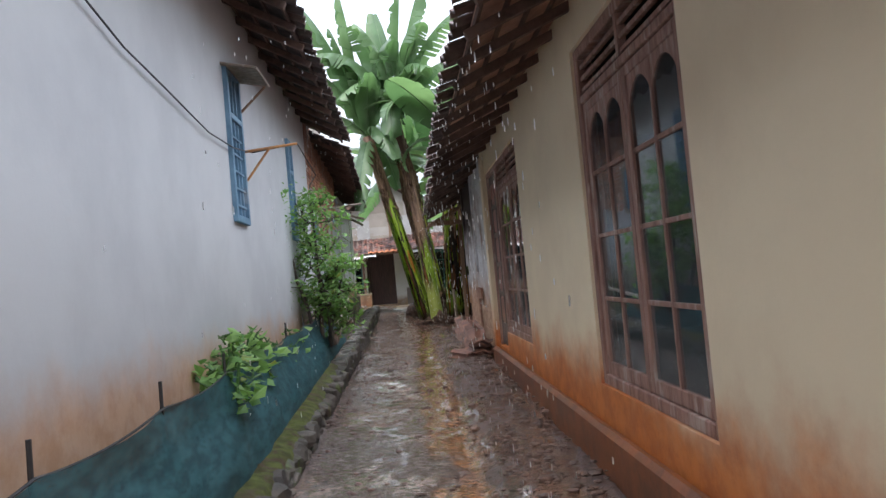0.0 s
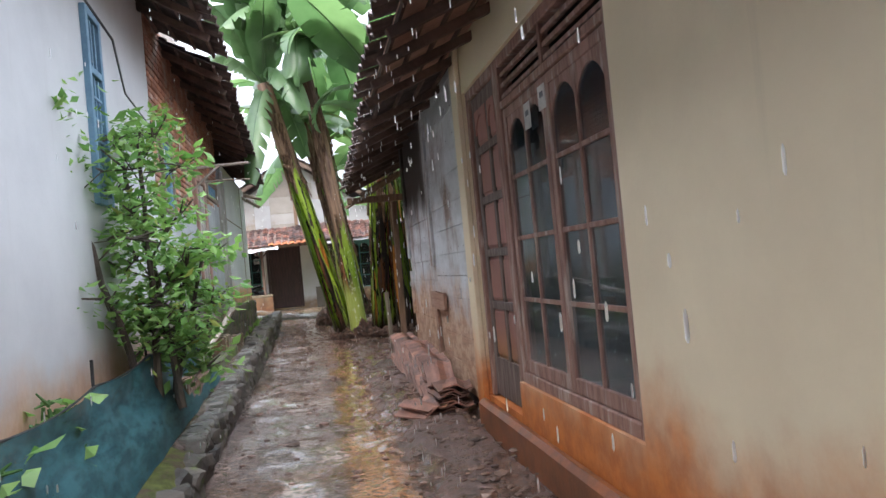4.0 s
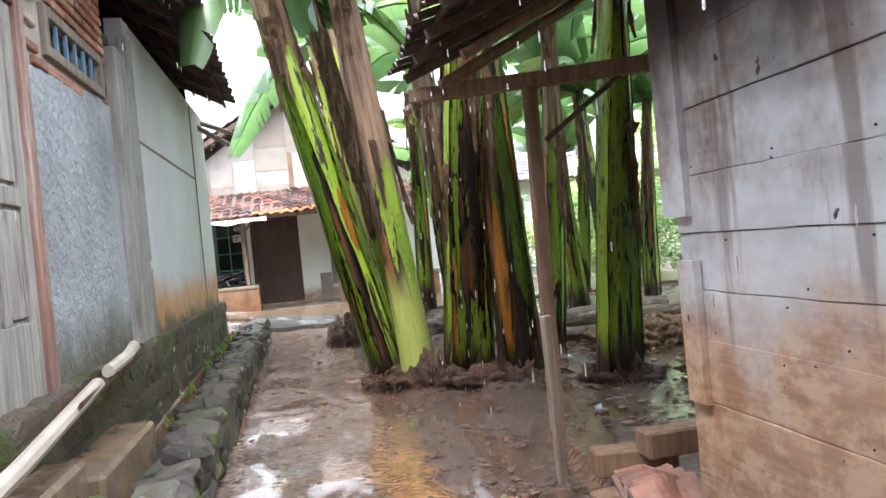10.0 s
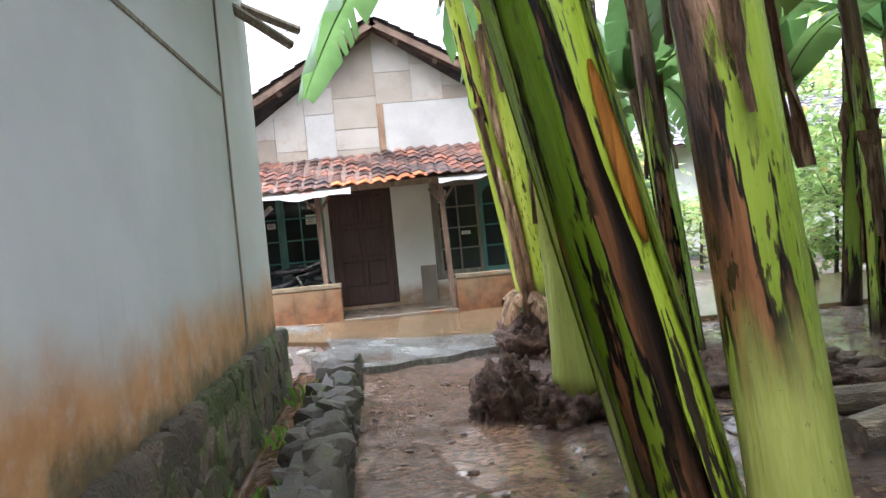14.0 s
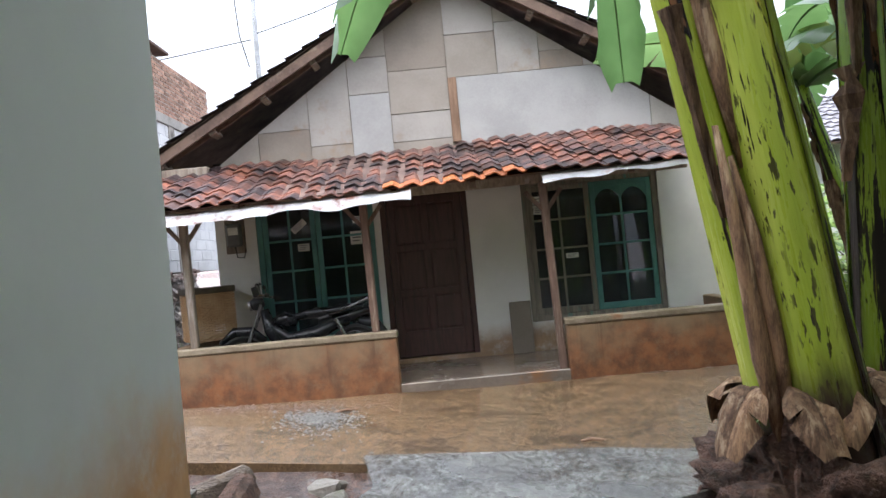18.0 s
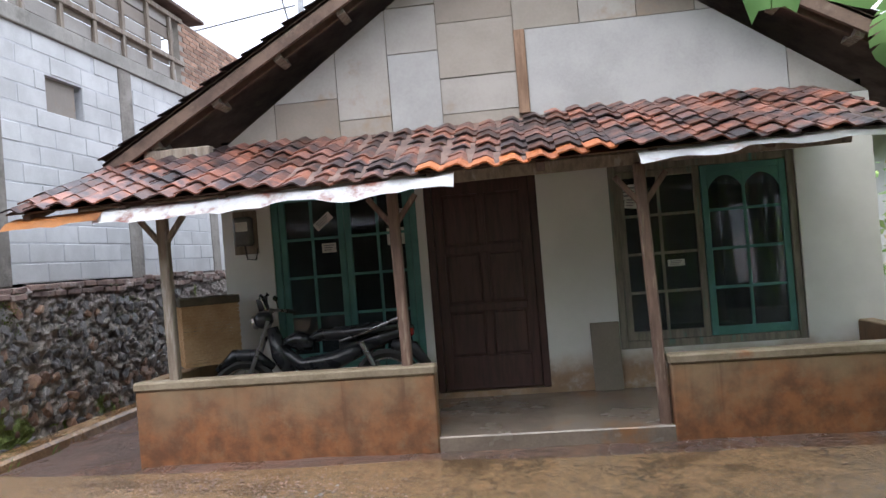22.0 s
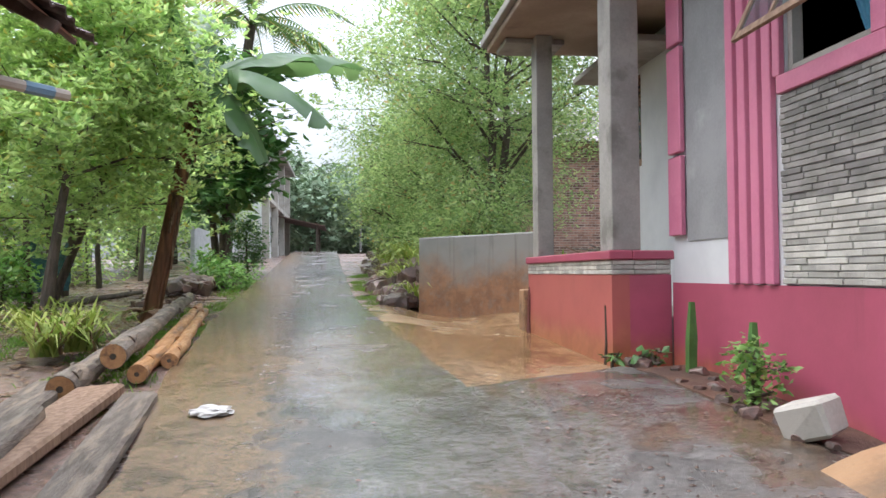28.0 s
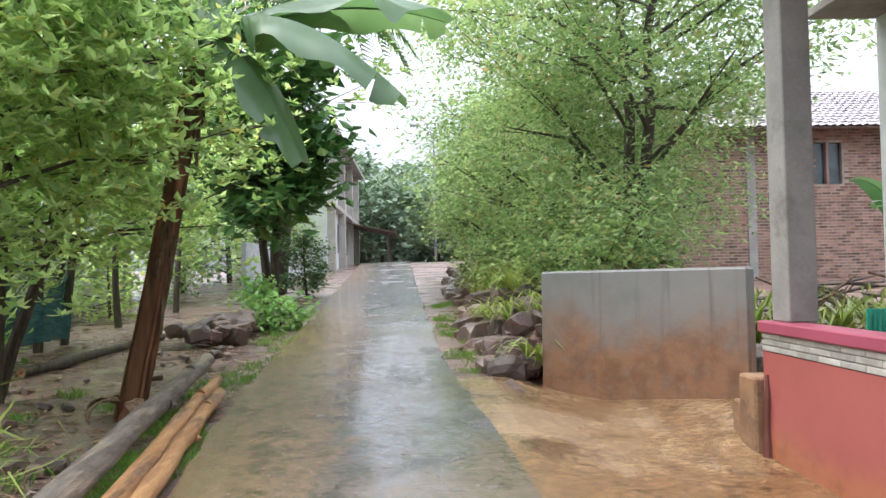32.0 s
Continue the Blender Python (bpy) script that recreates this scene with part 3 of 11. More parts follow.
    n.water(n.math("MULTIPLY", pool, n.step(rings, 0.36, 0.6, 1.0, 0.5)), 0.08)
    return n.done(col, n.math("SUBTRACT", 0.36, n.math("MULTIPLY", pool, 0.3), True), 0, 0.9)


mud_mat = make_mud()


def make_road(name="wet_concrete_road", c1=(0.19, 0.175, 0.155), c2=(0.12, 0.11, 0.1), silt=(0.26, 0.15, 0.08), where=0.5, gloss=0.1, cracks=0.0, band=False, waves=0.35, calm=0.0):
    """Old wet concrete: coarse grey grit, brown silt in the hollows, films of water and hairline cracks."""
    n = Nodes(name)
    big, mid, small = n.noise(0.55, 5.0, 0.6), n.noise(3.0, 6.0, 0.65), n.noise(75.0, 4.0, 0.75)
    col = n.mix(n.step(mid, 0.35, 0.65), c1, c2)
    brown = n.step(n.math("ADD", n.math("MULTIPLY", big, 0.75), n.math("MULTIPLY", mid, 0.25)), where - 0.05, where + 0.06)
    if band:
        side = n.math("ADD", n.axis(1), n.math("MULTIPLY", n.math("SUBTRACT", mid, 0.5), 1.6))
        side = n.math("ADD", side, n.math("MULTIPLY", n.axis(0), -0.045))
        brown = n.math("MAXIMUM", n.math("MULTIPLY", brown, 0.5), n.math("MAXIMUM", n.step(side, 24.35, 23.95), n.step(n.axis(0), -7.5, -3.0)))
    col = n.mix(n.math("MULTIPLY", brown, 0.88), col, n.mix(n.step(n.noise(7.0, 5.0, 0.7), 0.35, 0.65), silt, tuple(c * 0.7 for c in silt)))
    col = n.mix(n.step(small, 0.53, 0.68), col, n.mix(1.0, col, (1.75, 1.75, 1.75), "MULTIPLY"))
    col = n.mix(n.step(small, 0.45, 0.33), col, n.mix(1.0, col, (0.5, 0.5, 0.5), "MULTIPLY"))
    rings = n.noise(1.0, 4.0, 0.68, (34, 15, 22))
    still = n.math("SUBTRACT", 1.0, n.math("MULTIPLY", brown, 0.6))
    # The ripples' glints are also painted in, as darker and lighter colour.
    col = n.mix(n.math("MULTIPLY", n.step(rings, 0.4, 0.62), still), n.mix(1.0, col, (0.8, 0.8, 0.8), "MULTIPLY"), n.mix(1.0, col, (1.25, 1.25, 1.25), "MULTIPLY"))
    vor = n.tree.nodes.new("ShaderNodeTexVoronoi")
    vor.feature = "DISTANCE_TO_EDGE"
    vor.inputs["Scale"].default_value = 0.55
    warp = n.tree.nodes.new("ShaderNodeVectorMath")
    jit = n.tree.nodes.new("ShaderNodeTexNoise")
    jit.inputs["Scale"].default_value = 2.5
    n.put(jit.inputs["Vector"], n.pos)
    sc = n.tree.nodes.new("ShaderNodeVectorMath")
    sc.operation = "SCALE"
    n.put(sc.inputs[0], jit.outputs["Color"])
    sc.inputs["Scale"].default_value = 0.9
    n.put(warp.inputs[0], n.pos), n.put(warp.inputs[1], sc.outputs[0])
    n.put(vor.inputs["Vector"], warp.outputs[0])
    stain = n.noise(1.7, 7.0, 0.7)
    col = n.mix(n.step(stain, 0.54, 0.6), col, n.mix(1.0, col, (0.6, 0.58, 0.56), "MULTIPLY"))
    crack = n.math("MULTIPLY", n.math("MULTIPLY", n.step(vor.outputs["Distance"], 0.007, 0.002), n.step(mid, 0.46, 0.55)), cracks)
    col = n.mix(crack, col, (0.05, 0.04, 0.033))
    film = n.math("MAXIMUM", n.step(n.noise(1.1, 4.0, 0.55), 0.34, 0.5), brown)
    n.bump(n.math("SUBTRACT", n.math("ADD", n.math("MULTIPLY", small, n.math("SUBTRACT", 1.0, n.math("MULTIPLY", film, 0.5))), n.math("MULTIPLY", n.math("MULTIPLY", rings, waves), still)), crack), 0.6, 0.016)
    skin = n.math("MULTIPLY", film, n.math("SUBTRACT", 1.0, n.math("MULTIPLY", brown, calm)))
    n.water(n.math("MULTIPLY", skin, n.step(rings, 0.36, 0.6, 1.0, 0.35)), 0.1)
    return n.done(col, n.math("SUBTRACT", 0.4, n.math("MULTIPLY", skin, 0.4 - gloss)), 0, 0.7)


road_mat = make_road(c1=(0.125, 0.115, 0.105), c2=(0.07, 0.066, 0.062), silt=(0.245, 0.15, 0.075), cracks=0.6, band=True, gloss=0.08, waves=1.0, calm=0.55)
grey_slab = make_road("grey_wet_slab", (0.22, 0.22, 0.21), (0.14, 0.14, 0.14), (0.24, 0.15, 0.085), 0.6)
orange_slab = make_road("orange_silted_slab", (0.35, 0.225, 0.12), (0.25, 0.155, 0.08), (0.28, 0.15, 0.064), 0.5, 0.14, waves=1.2, calm=0.4)
red_slab = surface("brown_wet_floor", (0.23, 0.185, 0.15), (0.145, 0.12, 0.1), 1.6, 0.24, 50, 0.3, 0.008, c3=(0.25, 0.125, 0.06), patch=0.6, wet=0.5)
ramp_silt = surface("dried_orange_silt", (0.38, 0.235, 0.13), (0.27, 0.155, 0.08), 1.8, 0.42, 60, 0.5, 0.008, stretch=(1, 0.45, 1), c3=(0.18, 0.12, 0.075), patch=0.52)
ochre_kerb = surface("ochre_kerb_cement", (0.36, 0.27, 0.14), (0.26, 0.18, 0.09), 3, 0.7, 45, 0.5, c3=(0.2, 0.2, 0.07), patch=0.6)
silt_verge = make_road("silted_verge_slab", (0.15, 0.14, 0.13), (0.085, 0.082, 0.076), (0.17, 0.108, 0.064), 0.49)


# ---- geometry tools ----
def part(name, bm, material, parent=None, label="", m=None, smooth=False):
    """Links a bmesh as one mesh object, under a thing or a part."""
    me = bpy.data.meshes.new(name)
    bm.to_mesh(me)
    bm.free()
    me.materials.append(material)
    if smooth:
        for p in me.polygons:
            p.use_smooth = True
    ob = new(name, me)
    if parent is not None:
        ob.parent = parent
    if m is not None:
        ob.matrix_basis = m
    return tagged(ob, label)


def again(ob, m, parent=None, material=None):
    """Another piece on the same mesh."""
    o = new(ob.name.split(".")[0], ob.data)
    o.parent, o.matrix_basis = parent if parent is not None else ob.parent, m
    return o


def thing(name, m, label, category, group="", kind=""):
    ob = new(name)
    ob.empty_display_size = 0.1
    ob.matrix_basis = m
    return tagged(ob, label, category, group, kind)


def box(bm, x0, x1, y0, y1, z0, z1, bevel=0.0, m=None):
    """A box between the given planes, with bevelled edges where wanted."""
    if bevel <= 0:
        v = [bm.verts.new((x, y, z)) for x in (x0, x1) for y in (y0, y1) for z in (z0, z1)]
        for q in ((0, 1, 3, 2), (4, 6, 7, 5), (0, 4, 5, 1), (2, 3, 7, 6), (0, 2, 6, 4), (1, 5, 7, 3)):
            bm.faces.new([v[i] for i in q])
    else:
        b = min(bevel, (x1 - x0) * 0.45, (y1 - y0) * 0.45, (z1 - z0) * 0.45)
        v = []
        t = bmesh.new()
        box(t, x0, x1, y0, y1, z0, z1)
        bmesh.ops.bevel(t, geom=t.edges[:], offset=b, segments=1, affect="EDGES")
        me = {q: bm.verts.new(q.co) for q in t.verts}
        for f in t.faces:
            bm.faces.new([me[q] for q in f.verts])
        v = list(me.values())
        t.free()
    if m is not None:
        for q in v:
            q.co = m @ q.co
    return bm


def boxed(*a, **k):
    return box(bmesh.new(), *a, **k)


def tube(bm, pts, radii, sides=8, cap=True):
    """A tapered tube along points."""
    pts = [Vector(p) for p in pts]
    if not hasattr(radii, "__len__"):
        radii = [radii] * len(pts)
    rings = []
    for i, p in enumerate(pts):
        d = (pts[min(i + 1, len(pts) - 1)] - pts[max(i - 1, 0)]).normalized()
        ref = Vector((0, 0, 1)) if abs(d.z) < 0.9 else Vector((1, 0, 0))
        a = d.cross(ref).normalized()
        b = d.cross(a)
        rings.append([bm.verts.new(p + (a * math.cos(2 * math.pi * k / sides) + b * math.sin(2 * math.pi * k / sides)) * radii[i]) for k in range(sides)])
    for r, s in zip(rings, rings[1:]):
        for k in range(sides):
            bm.faces.new((r[k], r[(k + 1) % sides], s[(k + 1) % sides], s[k]))
    if cap:
        bm.faces.new(rings[0][::-1]), bm.faces.new(rings[-1])
    return bm


def tubed(*a, **k):
    return tube(bmesh.new(), *a, **k)


def prism(bm, outline, t0, t1, put):
    """An outline (a, b) drawn out from t0 to t1; put(a, t, b) gives the place."""
    lo = [bm.verts.new(put(a, t0, b)) for a, b in outline]
    hi = [bm.verts.new(put(a, t1, b)) for a, b in outline]
    k = len(outline)
    bm.faces.new(lo), bm.faces.new(hi[::-1])
    for i in range(k):
        bm.faces.new((lo[i], hi[i], hi[(i + 1) % k], lo[(i + 1) % k]))
    bmesh.ops.recalc_face_normals(bm, faces=bm.faces[:])
    return bm


def along_x(a, t, b):
    return (a, t, b)


def along_y(a, t, b):
    return (t, a, b)


def wall_mesh(a0, a1, z0, z1, t0, t1, holes, put):
    """A wall with thickness and openings (a, a, z, z) that go through it."""
    bm = bmesh.new()
    A = sorted({a0, a1, *(h[0] for h in holes), *(h[1] for h in holes)})
    Z = sorted({z0, z1, *(h[2] for h in holes), *(h[3] for h in holes)})
    A = [a for a in A if a0 <= a <= a1]
    Z = [z for z in Z if z0 <= z <= z1]
    solid = {}
    for i in range(len(A) - 1):
        for j in range(len(Z) - 1):
            ca, cz = (A[i] + A[i + 1]) / 2, (Z[j] + Z[j + 1]) / 2
            solid[i, j] = not any(h[0] < ca < h[1] and h[2] < cz < h[3] for h in holes)

    def quad(*c):
        bm.faces.new([bm.verts.new(put(*q)) for q in c])

    for (i, j), s in solid.items():
        if not s:
            continue
        a, b, c, d = A[i], A[i + 1], Z[j], Z[j + 1]
        for t in (t0, t1):
            quad((a, t, c), (b, t, c), (b, t, d), (a, t, d))
        for (di, dj), e in {(-1, 0): ((a, c), (a, d)), (1, 0): ((b, c), (b, d)), (0, -1): ((a, c), (b, c)), (0, 1): ((a, d), (b, d))}.items():
            if not solid.get((i + di, j + dj), False):
                (p, q), (r, w) = e
                quad((p, t0, q), (r, t0, w), (r, t1, w), (p, t1, q))
    bmesh.ops.remove_doubles(bm, verts=bm.verts[:], dist=1e-5)
    bmesh.ops.recalc_face_normals(bm, faces=bm.faces[:])
    return bm


def structure(ob, label, category):
    return tagged(ob, label, category, kind="structure")


rnd = random.Random(7)


def wobble(bm, amount, scale=6.0, seed=0.0):
    """Pushes a mesh's points about, for worn and lumpy shapes."""
    for v in bm.verts:
        v.co += noise.noise_vector(v.co * scale + Vector((seed, seed * 2, 0))) * amount
    return bm


def stone_mesh(seed, sx, sy, sz, sub=2):
    bm = bmesh.new()
    bmesh.ops.create_icosphere(bm, subdivisions=sub, radius=0.5)
    for v in bm.verts:
        v.co = v.co * (1 + 0.55 * noise.noise(v.co * 2.6 + Vector((seed * 3.1, seed, 0))))
        v.co = Vector((max(-0.34, min(0.34, v.co.x)) * sx, max(-0.36, min(0.36, v.co.y)) * sy, max(-0.36, min(0.36, v.co.z)) * sz)) * 1.38
    return bm


# ---- ground ----
def span(v, points):
    for (a, b), (c, d) in zip(points, points[1:]):
        if v <= c:
            return b + (d - b) * max(0.0, (v - a) / (c - a))
    return points[-1][1]


ALLEY = [(-40, -0.3), (0, -0.14), (10, 0.0), (15, 0.03), (18, 0.1), (20.5, 0.17), (22.3, 0.22), (24, 0.27), (27, 0.3), (60, 0.5)]
CLIMB = [(-200, 4.6), (-40, 2.9), (-24, 1.86), (-15.5, 1.35), (-9.3, 1.03), (0, 0.0), (60, 0.0)]


def road_height(x, y):
    fall = 0.9 * max(0.0, min(1.0, (y - 24.6) / 1.8)) * max(0.0, min(1.0, (x + 5.2) / 1.4))
    rise = max(0.0, min(1.0, (y - 21.0) / 1.5), min(1.0, (-1.4 - x) / 1.0))
    return span(y, ALLEY) + span(x, CLIMB) * rise * (1 - fall)


def kerb_top(y):
    return span(y, [(-6, -0.05), (5, 0.07), (9.6, 0.2), (12, 0.27), (14.5, 0.38), (18, 0.47), (22, 0.52)])


def ground_height(x, y):
    z = road_height(x, y)
    if x < -1.38 and y < 22.3:
        z = span(22.5, ALLEY) + span(x, CLIMB) - 0.04 + 0.012 * max(-25.0, min(0.0, y - 21))
    if y < 22.0 and -1.39 < x < -0.95:
        f = min(1.0, max(0.0, (-1.12 - x) / 0.26))
        bank = kerb_top(y) + f * span(y, [(0, 0.5), (9, 0.6), (13, 0.45), (14, 0.1), (22, -0.05)])
        gutter = kerb_top(y) - 0.16
        z = max(z, gutter if y > 14.2 else bank)
    if y > 25.0 and x < -9.0:
        z -= 0.28 * min(1.0, (y - 25.0) / 0.8) * min(1.0, (-9.0 - x) / 2.0) * (1.0 if x > -16 else 0.0)
    if 25.75 < y < 36 and -5.62 < x < -3.6:
        z = 0.1
    if y >= 25.75 and x >= -3.6:
        z = min(z, 0.2)
    if -3.2 < x < -1.12 and 22.2 < y < 23.6:
        z -= 0.09
    if x > 1.15 and y < 22:
        z += 0.06
    z += 0.02 * noise.noise(Vector((x * 1.7, y * 1.7, 0))) + 0.012 * noise.noise(Vector((x * 6, y * 6, 3)))
    if 0.25 < x < 1.1 and y < 15:
        z += 0.07 * min(1.0, (x - 0.25) / 0.5) + 0.02 * noise.noise(Vector((x * 9, y * 9, 8)))
    if y < 21.5 and -0.9 < x < 1.2:
        z -= 0.035 * math.exp(-((x - 0.42 - 0.06 * math.sin(y * 0.9)) / 0.1) ** 2)
        rough = max(0.15, min(1.0, (x + 0.1) / 0.5))
        z += 0.6 * rough * (0.016 * noise.noise(Vector((x * 11, y * 8, 5))) + 0.012 * abs(noise.noise(Vector((x * 19, y * 17, 2)))))
    return z


def spread(lo, hi, step, far):
    mid = list(np.arange(lo, hi + 1e-6, step))
    out = [1.0, 3.0, 7.0, 14.0, 30.0, 70.0, 180.0, far]
    return [lo - d for d in reversed(out)] + mid + [hi + d for d in out]


gx = sorted(set([round(v, 3) for v in spread(-17.0, 5.0, 0.16, 600.0) if not -1.0 < v < 1.25] + [round(-1.0 + 0.05 * k, 3) for k in range(46)]))
gy = sorted(set([round(v, 3) for v in spread(-2.0, 29.0, 0.16, 600.0) if not 0.0 < v < 22.6] + [round(0.075 * k, 3) for k in range(302)]))
verts = [(x, y, ground_height(x, y)) for y in gy for x in gx]
nx = len(gx)
faces = [(j * nx + i, j * nx + i + 1, (j + 1) * nx + i + 1, (j + 1) * nx + i) for j in range(len(gy) - 1) for i in range(nx - 1)]
gm = bpy.data.meshes.new("ground")
gm.from_pydata(verts, [], faces)
gm.materials.append(mud_mat)
for p in gm.polygons:
    p.use_smooth = True
structure(new("ground", gm), "wet red-brown mud with puddles along the alley", "ground")


def slab(name, outline, lift, thick, material, label, category, rough_edge=0.0, cell=0.3):
    """A thin slab that follows the road's rise; outline in plan."""
    bm = bmesh.new()
    xs, ys = [p[0] for p in outline], [p[1] for p in outline]
    ring = []
    for (a, b), (c, d) in zip(outline, outline[1:] + outline[:1]):
        k = max(1, int(math.hypot(c - a, d - b) / cell))
        for i in range(k):
            u, w = a + (c - a) * i / k, b + (d - b) * i / k
            ring.append((u + rough_edge * noise.noise(Vector((u * 3, w * 3, 1))), w + rough_edge * noise.noise(Vector((u * 3, w * 3, 9)))))
    f = bm.faces.new([bm.verts.new((u, w, 0)) for u, w in ring])
    for k in range(int((max(xs) - min(xs)) / 0.5)):
        bmesh.ops.bisect_plane(bm, geom=bm.verts[:] + bm.edges[:] + bm.faces[:], plane_co=(min(xs) + 0.5 * (k + 1), 0, 0), plane_no=(1, 0, 0))
    for k in range(int((max(ys) - min(ys)) / 0.5)):
        bmesh.ops.bisect_plane(bm, geom=bm.verts[:] + bm.edges[:] + bm.faces[:], plane_co=(0, min(ys) + 0.5 * (k + 1), 0), plane_no=(0, 1, 0))
    bmesh.ops.recalc_face_normals(bm, faces=bm.faces[:])
    if bm.faces[:][0].normal.z < 0:
        bmesh.ops.reverse_faces(bm, faces=bm.faces[:])
    top = bm.faces[:]
    ext = bmesh.ops.extrude_face_region(bm, geom=top)
    moved = {v for v in ext["geom"] if isinstance(v, bmesh.types.BMVert)}
    for v in bm.verts:
        base = (lift(v.co.x, v.co.y) if callable(lift) else road_height(v.co.x, v.co.y) + lift) + 0.006 * noise.noise(v.co * 2.0)
        v.co.z = base if v in moved else base - thick
    bmesh.ops.delete(bm, geom=[f for f in top if f.is_valid], context="FACES_ONLY")
    bmesh.ops.recalc_face_normals(bm, faces=bm.faces[:])
    return structure(part(name, bm, material, smooth=False), label, category)


ROAD = [(7.0, 23.55), (7.0, 26.2), (-1.3, 26.2), (-3.6, 25.72), (-5.1, 25.45), (-7.0, 25.25), (-9.28, 25.05), (-12.1, 24.75), (-16.5, 24.4), (-24, 24.2), (-40, 23.9), (-60, 23.6), (-60, 21.4), (-40, 21.8), (-24, 22.2), (-16, 22.4), (-13.5, 22.55), (-10.4, 22.8), (-7.8, 23.1), (-6.5, 22.9), (-2.8, 23.15), (-2.35, 23.58), (-1.25, 23.64)]
slab("road", ROAD, 0.05, 0.3, road_mat, "wet concrete village road with brown puddles", "road", 0.06)
slab("pavement", [(-0.95, 22.3), (0.25, 23.0), (1.0, 23.35), (1.6, 23.75), (0.6, 23.85), (0.06, 23.96), (-0.66, 23.88), (-1.23, 23.78), (-1.1, 23.2), (-1.3, 22.6)], 0.062, 0.3, grey_slab, "grey wet concrete apron with a broken edge", "pavement", 0.1)


def drive_height(x, y):
    f = max(0.0, min(1.0, (y - 24.95) / 0.9))
    back = 0.22 * max(0.0, min(1.0, (y - 25.4) / 1.4)) * max(0.0, min(1.0, (-13.2 - x) / 0.8))
    return (road_height(x, 24.8) + 0.03) * (1 - f) + (span(x, [(-16, 1.4), (-13, 1.4), (-10, 1.32), (-9, 1.3)]) + back) * f


slab("pavement", [(-9.1, 24.9), (-9.8, 26.5), (-10.1, 27.0), (-14.0, 27.0), (-14.1, 26.75), (-15.5, 25.35), (-15.3, 24.35), (-12.1, 24.5)], drive_height, 0.3, orange_slab, "orange silt-covered concrete driveway", "driveway", 0.04)
def verge_height(x, y):
    up = max(0.0, min(1.0, (y - 25.35) / 0.75))
    return road_height(x, min(y, 26.3)) + 0.028 + up * span(x, [(-9.5, 0.0), (-8.0, 0.07), (-7.0, 0.07), (-5.6, 0.25), (-5.0, 0.22)])


slab("pavement", [(-5.02, 25.4), (-5.2, 25.2), (-9.1, 24.88), (-9.75, 26.45), (-9.3, 27.04), (-7.2, 27.04), (-6.2, 26.7), (-5.5, 26.6), (-5.36, 26.22), (-5.17, 25.85)], verge_height, 0.15, silt_verge, "grey wet concrete verge with brown puddles", "pavement", 0.08)


def ramp_height(x, y):
    y0 = 26.12 + 0.25 * max(0.0, min(1.0, (-5.6 - x) / 1.4))
    low = verge_height(x, y0) - 0.035
    f = min(1.0, (y - y0) / (27.88 - y0))
    return low * (1 - f) + 1.72 * f + 0.012 * noise.noise(Vector((x * 2.2, y * 2.2, 6)))


slab("pavement", [(-5.43, 26.12), (-5.62, 26.02), (-6.2, 26.06), (-6.9, 26.18), (-7.25, 26.3), (-7.14, 27.04), (-7.14, 27.9), (-5.4, 27.9), (-5.38, 27.4), (-5.4, 26.9), (-5.37, 26.55)], ramp_height, 0.035, ramp_silt, "thin orange silt-covered concrete ramp up to a door", "ramp", 0.13, 0.08)
slab("kerb", [(-5.15, 25.46), (-4.6, 25.53), (-4.05, 25.62), (-4.08, 25.88), (-4.6, 25.86), (-5.16, 25.8)], lambda x, y: road_height(x, 25.5) + 0.035, 0.5, ochre_kerb, "ochre broken road edge beside the drain", "kerb", 0.03, 0.15)


